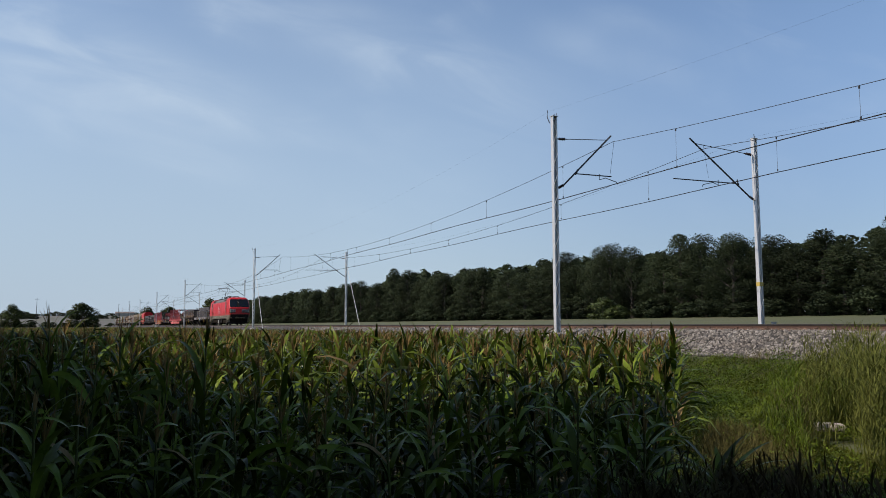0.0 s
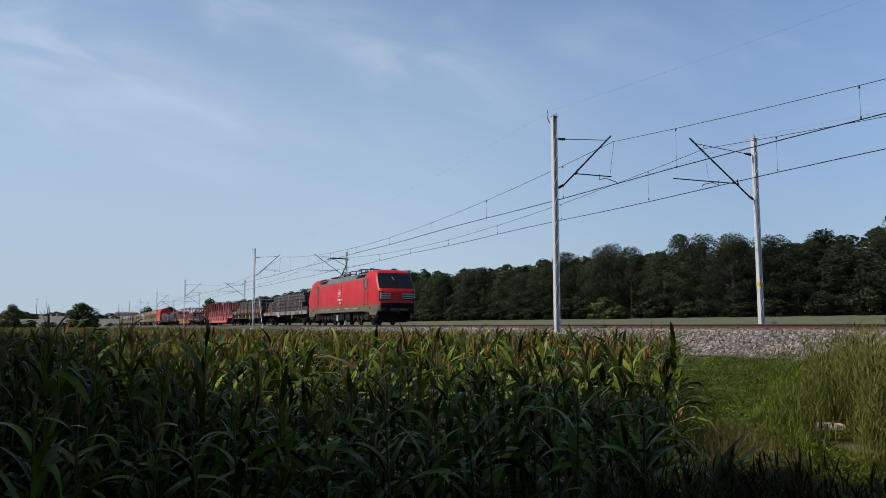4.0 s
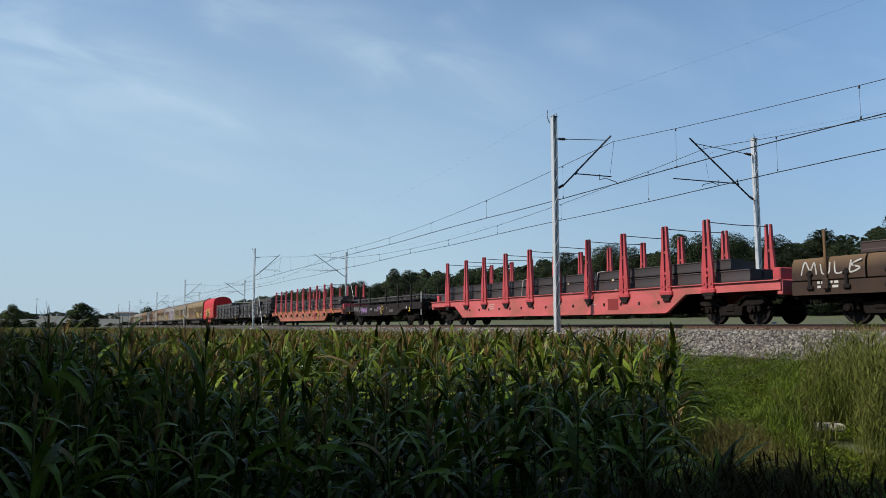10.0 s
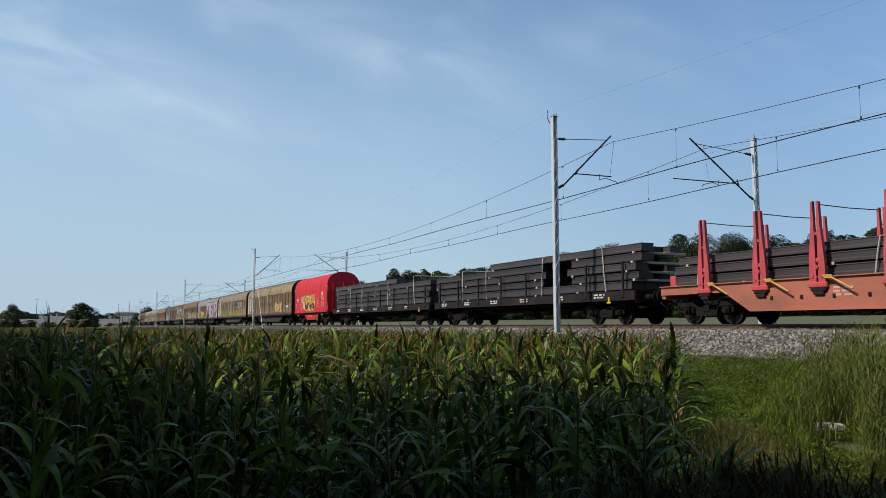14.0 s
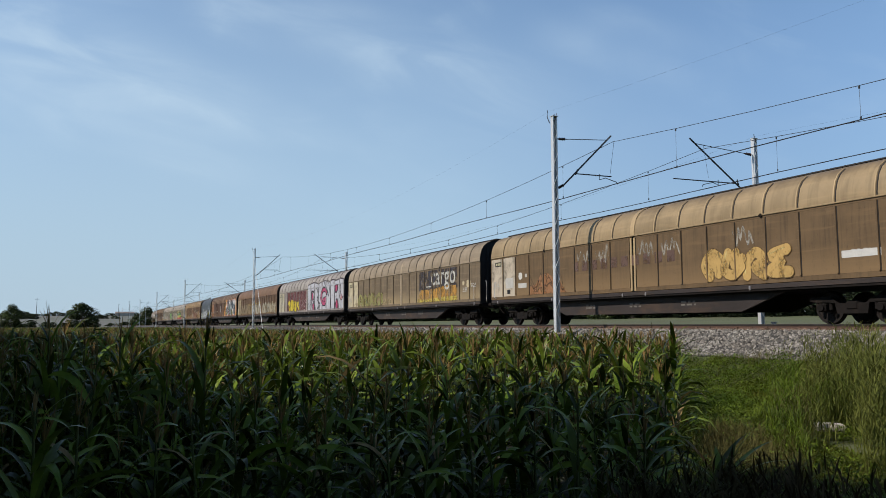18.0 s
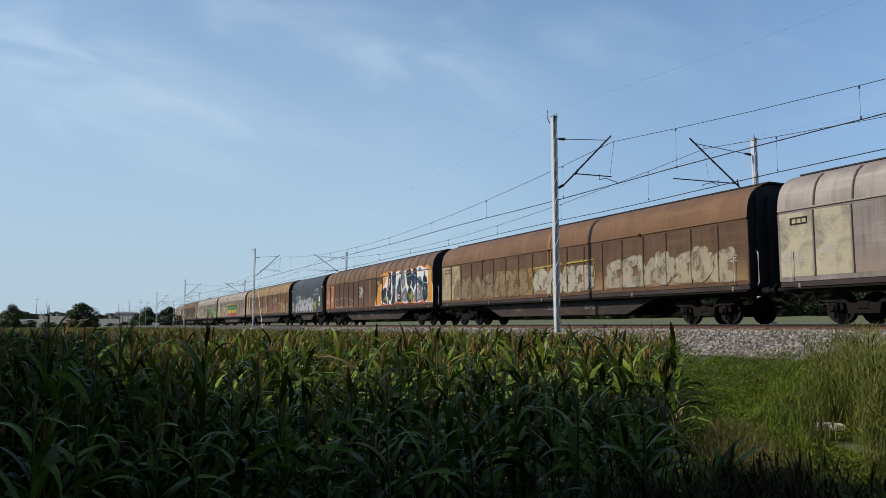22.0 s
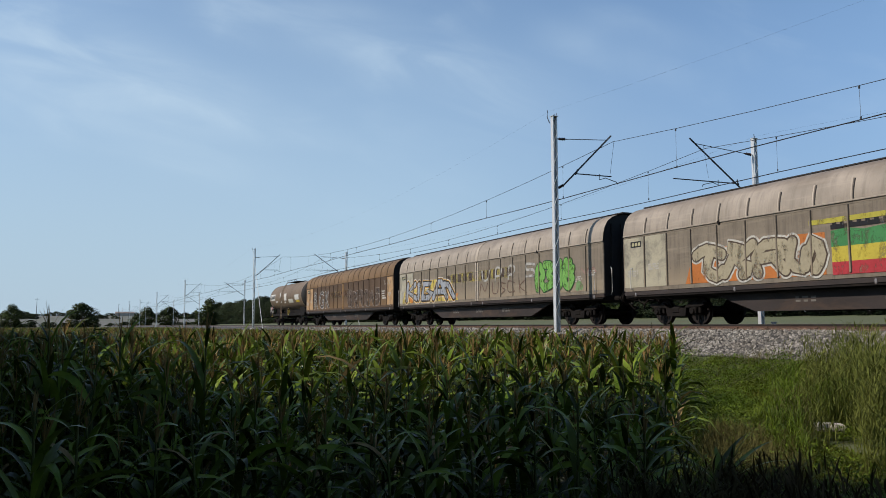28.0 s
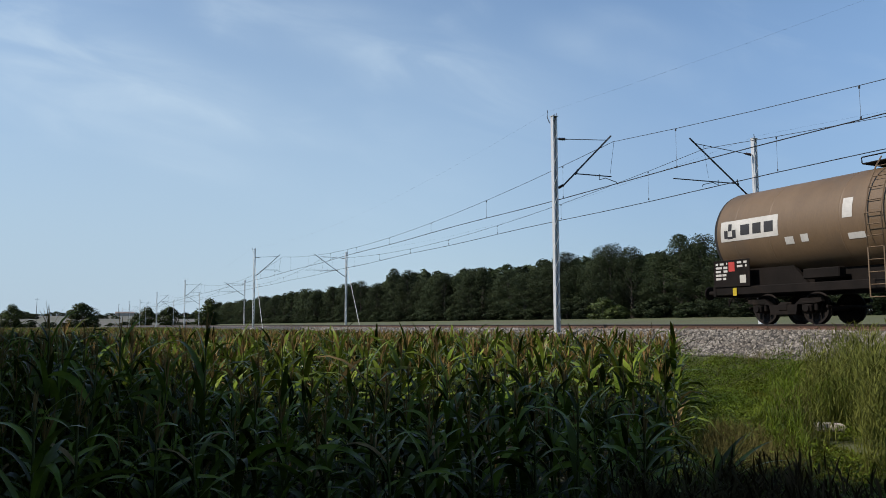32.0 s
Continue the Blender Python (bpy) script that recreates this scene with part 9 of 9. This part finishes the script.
    ob = tagged(new("stone_slab", me), "pale stone slab lying half hidden in weeds", "stone")
    ob.matrix_basis = pose(-8.50, 10.62, 0.10, 4, 3, 62)


make_verge()


# ---- trees ----
def tree_parts(h, crown, seed, leaves, size, low=0.2, mat="leaf_oak", clumps=34, slim=1.0):
    """Trunk with limbs, and a crown of leaf clumps; returns two meshes."""
    rng = np.random.default_rng(seed)
    tr = Shape()
    bend = rng.normal(0, 0.25, 2)
    pts = [(bend[0] * u * u, bend[1] * u * u, u * h * 0.8) for u in (0, 0.15, 0.35, 0.6, 0.85, 1.0)]
    r0 = 0.022 * h
    tr.tube(pts, [r0 * 1.35, r0, r0 * 0.8, r0 * 0.55, r0 * 0.3, r0 * 0.1], 7)
    cs = []
    for k in range(clumps):
        f = low + (1 - low) * (k + rng.random()) / clumps
        env = math.sin(math.pi * min(1.0, (f - low) / (1 - low) * 0.86 + 0.12)) ** 0.6
        rad = crown * env * rng.uniform(0.25, 1.05) ** 0.7
        a = rng.random() * 6.28
        c = np.array([rad * math.cos(a) * slim, rad * math.sin(a) * slim, h * f * 0.97 - 0.03 * h])
        cs.append((c, crown * rng.uniform(0.26, 0.46)))
        if k % 3 == 0:
            z0 = max(0.12 * h, c[2] - 0.22 * h)
            tr.tube([(0, 0, z0), tuple(0.55 * c[:2]) + (0.5 * (z0 + c[2]),), tuple(c)], [r0 * 0.4, r0 * 0.25, r0 * 0.08], 5)
    cs.append((np.array([bend[0], bend[1], h * 0.93]), crown * 0.28))
    per = leaves // len(cs)
    ps, ns = [], []
    for c, r in cs:
        d = rng.normal(size=(per, 3))
        d /= np.linalg.norm(d, axis=1)[:, None]
        rr = r * (0.55 + 0.45 * rng.random(per) ** 0.6)
        ps.append(c + d * rr[:, None] * np.array([1.15, 1.15, 0.8]))
        out = c - np.array([0, 0, 0.45 * h])
        ns.append(d + 0.5 * out / max(0.1, np.linalg.norm(out)))
    p, nv = np.concatenate(ps), np.concatenate(ns)
    n = len(p)
    az, el, rl = rng.random(n) * 6.28, rng.uniform(-0.6, 0.9, n), rng.uniform(-1, 1, n)
    ux = np.stack([np.cos(az) * np.cos(el), np.sin(az) * np.cos(el), np.sin(el)], 1)
    wx = np.stack([-np.sin(az) * np.cos(rl), np.cos(az) * np.cos(rl), np.sin(rl)], 1)
    s = size * rng.uniform(0.6, 1.3, n)[:, None]
    v = np.stack([p - ux * s, p + wx * s * 0.55, p + ux * s, p - wx * s * 0.55], 1)
    # leaves face outwards and shade as soft clumps
    flip = np.einsum("ij,ij->i", np.cross(v[:, 1] - v[:, 0], v[:, 2] - v[:, 0]), nv) < 0
    v[flip] = v[flip][:, ::-1]
    nv = nv + rng.normal(0, 0.2, (n, 3))
    nv /= np.linalg.norm(nv, axis=1)[:, None]
    me = mesh_np("crown", v, np.arange(4 * n).reshape(n, 4), mat)
    me.normals_split_custom_set_from_vertices(np.repeat(nv, 4, 0).tolist())
    return fix_normals(tr.mesh("trunk", "bark")), me


def tree(meshes, x, y, z, s, turn, name, label, group):
    ob = thing(name, label, "tree", group, pose(x, y, z, 0, 0, turn))
    for nm, me in zip(("trunk", "crown"), meshes):
        o = new(nm, me)
        o.parent = ob
        o.matrix_basis = Matrix.Diagonal((s[0], s[0], s[1], 1))
    return ob


def make_woods():
    rng = np.random.default_rng(31)
    # the wood's edge; east of -30, unseen, it closes in to screen the sky
    edge_y = lambda x: 108 - 0.05 * min(200, max(0, -200 - x)) - 0.42 * max(0, x + 30)
    kinds = [tree_parts(15.5, 4.6, 100 + k, 14000, 0.17, 0.03, "leaf_wood", 64) for k in range(6)]
    kinds += [tree_parts(16.5, 3.6, 120 + k, 12000, 0.17, 0.04, "leaf_wood", 56, 0.9) for k in range(2)]
    # trees east of x = -50 stand out of view, added to block sky
    x = 120.0
    while x > -650:
        y = edge_y(x) + rng.normal(0, 1.6)
        near = min(1.0, max(0.0, (-x - 60) / 220))
        hs = (0.87 + 0.29 * near) * (rng.uniform(0.78, 1.12) if x > -300 else rng.uniform(0.80, 0.93))
        tree(kinds[int(rng.integers(len(kinds)))], x, y, ground_height(x, y) - 0.2, (rng.uniform(0.9, 1.2), hs), rng.random() * 360, "oak_tree", "dark green broadleaf tree at the edge of the wood", "trees at the edge of the wood")
        x -= rng.uniform(4.2, 6.4) * (1 if x > -250 else 1.4)
    # the wood behind, as one mass
    wood = thing("wood", "dense dark wood behind its front trees", "wood", kind="stuff")
    thin = [tree_parts(16.0, 4.6, 140 + k, 1500, 0.62, 0.05, "leaf_wood", 30) for k in range(3)]
    for row, off in enumerate((8, 16, 26)):
        # these rows also start out of view, to block the eastern sky
        x = 120.0
        while x > -650:
            y = edge_y(x) + off + rng.normal(0, 1.5)
            near = min(1.0, max(0.0, (-x - 60) / 220))
            s = (0.80 + 0.36 * near) * rng.uniform(0.85, 1.06) * (0.86 if x < -300 else 1.0)
            m = thin[int(rng.integers(3))]
            for nm, me in zip(("trunk", "crown"), m):
                o = new(nm, me)
                o.parent = wood
                o.matrix_basis = pose(x, y, ground_height(x, y), 0, 0, rng.random() * 360) @ Matrix.Diagonal((1.1, 1.1, s, 1))
                o["kind"] = "stuff"
            x -= rng.uniform(6, 9)
    # undergrowth and a paler bush at the wood's foot
    bush = tree_parts(4.2, 2.3, 170, 1800, 0.26, 0.0, "leaf_wood", 26)
    pale = tree_parts(4.6, 2.4, 171, 2200, 0.24, 0.0, "leaf_light", 26)
    for k in range(74):
        x = -60 - k * 7.6 + rng.normal(0, 2)
        y = edge_y(x) - 5.5 + rng.normal(0, 0.8)
        tree(bush, x, y, ground_height(x, y) - 0.1, (rng.uniform(0.8, 1.3), rng.uniform(0.5, 1.0)), rng.random() * 360, "bush", "dark green bush at the foot of the wood", "bushes at the wood")
    for x, y, a, b in ((-131, 98, 1.2, 0.95), (-127, 99, 0.9, 0.6), (-127, 97, 0.7, 0.5)):
        tree(pale, x, y, ground_height(x, y) - 0.1, (a, b), rng.random() * 360, "bush", "yellow-green leafy bush before the dark wood", "bushes at the wood")
    # lone field trees
    lone = [tree_parts(9.5, 4.2, 180 + k, 3800, 0.36, 0.12, "leaf_oak", 30) for k in range(3)]
    for x, y, a, b in ((-277, -0.2, 1.08, 0.92), (-291, -21.5, 0.75, 0.88), (-300, -29, 0.6, 0.7), (-312, 44.4, 1.05, 1.22), (-483, 34.8, 1.3, 1.25), (-446, 42.6, 1.35, 1.2), (-420, 58, 1.1, 0.9), (-520, 30, 1.0, 0.8)):
        tree(lone[int(rng.integers(3))], x, y, 0.0, (a, b), rng.random() * 360, "field_tree", "dark round-crowned tree standing alone in the fields", "lone field trees")
    hedge = thing("hedge", "low dark hedge line far across the fields", "hedge", kind="stuff")

    def hill_height(d, y):
        k = float(np.interp(d, (560, 800, 1150, 1500, 2600), (0.0, 0.22, 0.62, 1.0, 1.1)))
        return k * (19 + 5 * noise.noise((y * 0.005, 3, 0)) + 1.0 * noise.noise((y * 0.03, 5, 0)))
    for k in range(150):
        o = new("hedge_bush", bush[1])
        o.parent = hedge
        o["kind"] = "stuff"
        d = (620, 1080, 1480)[k % 3] + rng.normal(0, 8)
        y = d * rng.uniform(-0.11, 0.25) if k % 3 != 1 else d * rng.choice((-0.08, 0.01, 0.13)) + rng.normal(0, 25)
        big = (0.9, 1.4, 2.0)[k % 3]
        o.matrix_basis = pose(-d, y, hill_height(d, y) - 0.3, 0, 0, rng.random() * 360) @ Matrix.Diagonal((1.6 * big, 1.6 * big, rng.uniform(0.5, 1.2) * big * 0.9, 1))
    # gently rising far fields
    hill = Shape()
    hill.loft([[(-d, y, hill_height(d, y) - (0.6 if d < 570 else 0)) for y in np.linspace(-1100, 900, 70)] for d in (560, 680, 800, 1000, 1150, 1300, 1500, 1800, 2600)], closed=False)
    solid("far_hill", hill, "far_land", "low far hills of pale stubble fields", "hill", "structure", smooth=180)
    for y, w in ((66, 30), (101, 16)):
        shed = thing("farm_shed", "long low grey farm shed on the far rise", "building", "far farm buildings", pose(-1450, y, hill_height(1450, y) - 0.5))
        part("wall", Shape().box((0, 0, 2.6), (12, w, 5.2)), "shed_wall", shed)
        part("roof", Shape().prism([(-6.6, 5.2), (6.6, 5.2), (0, 7.6)], "y", -w / 2 - 0.6, w / 2 + 0.6), "shed_roof", shed)
    for y, d, h in ((-34, 700, 22), (-66, 760, 12), (46, 1200, 20), (60, 1200, 24), (80, 900, 9)):
        pole = thing("power_pole", "thin grey pole standing far across the fields", "pole", "far poles", pose(-d, y, hill_height(d, y) - 0.4))
        part("pole", Shape().tube([(0, 0, 0), (0, 0, h)], [0.30, 0.16], 6), "arm_steel", pole)
        part("cross_arm", Shape().box((0, 0, h - 1.0), (0.2, 3.0, 0.2)), "arm_steel", pole)
    # trees behind the camera that shade the front of the maize
    back = [tree_parts(11.0, 3.4, 190 + k, 8000, 0.40, 0.0, "leaf_oak", 44) for k in range(3)]
    # the row's start, east of x = 16, only screens the eastern sky
    x = 46.0
    while x > -25:
        y = -8.6 + rng.normal(0, 0.5)
        h = float(np.interp(x, (-24, -8.6, -7.4, -6.3, -4), (SHADE_LEFT, SHADE_MID, SHADE_MID + 0.6, SHADE_RIGHT - 1.2, SHADE_RIGHT)))
        tree(back[int(rng.integers(3))], x, y, -0.2, (1.0 if x > -2.5 or x < -10 else 0.58, h / 11.0 * rng.uniform(0.92, 1.06)), rng.random() * 360, "roadside_tree", "leafy green tree in the row behind the field's edge", "roadside trees")
        x -= rng.uniform(2.6, 3.6) if x > -2.0 or x < -10 else 1.5


SHADE_LEFT, SHADE_MID, SHADE_RIGHT = 9.05, 9.1, 16.2
make_woods()


# ---- motion ----
def train_run(t):
    """How far the train has gone after t seconds: 15 m/s, slowly gaining speed."""
    return 15.0 * t + 0.025 * t * t


def motions():
    for ob, q in MOVING:
        walk(ob, [(t, pose(train_run(t) - q, NEAR, RAIL)) for t in range(33)])
    # wheels roll with the train: one row for each frame keeps every turn under 90 degrees
    times = [k / FPS for k in range(32 * FPS + 1)]
    for ob, x, r in WHEELS:
        walk(ob, [(t, pose(x, 0, r) @ Matrix.Rotation(train_run(t) / r, 4, "Y")) for t in times])


motions()
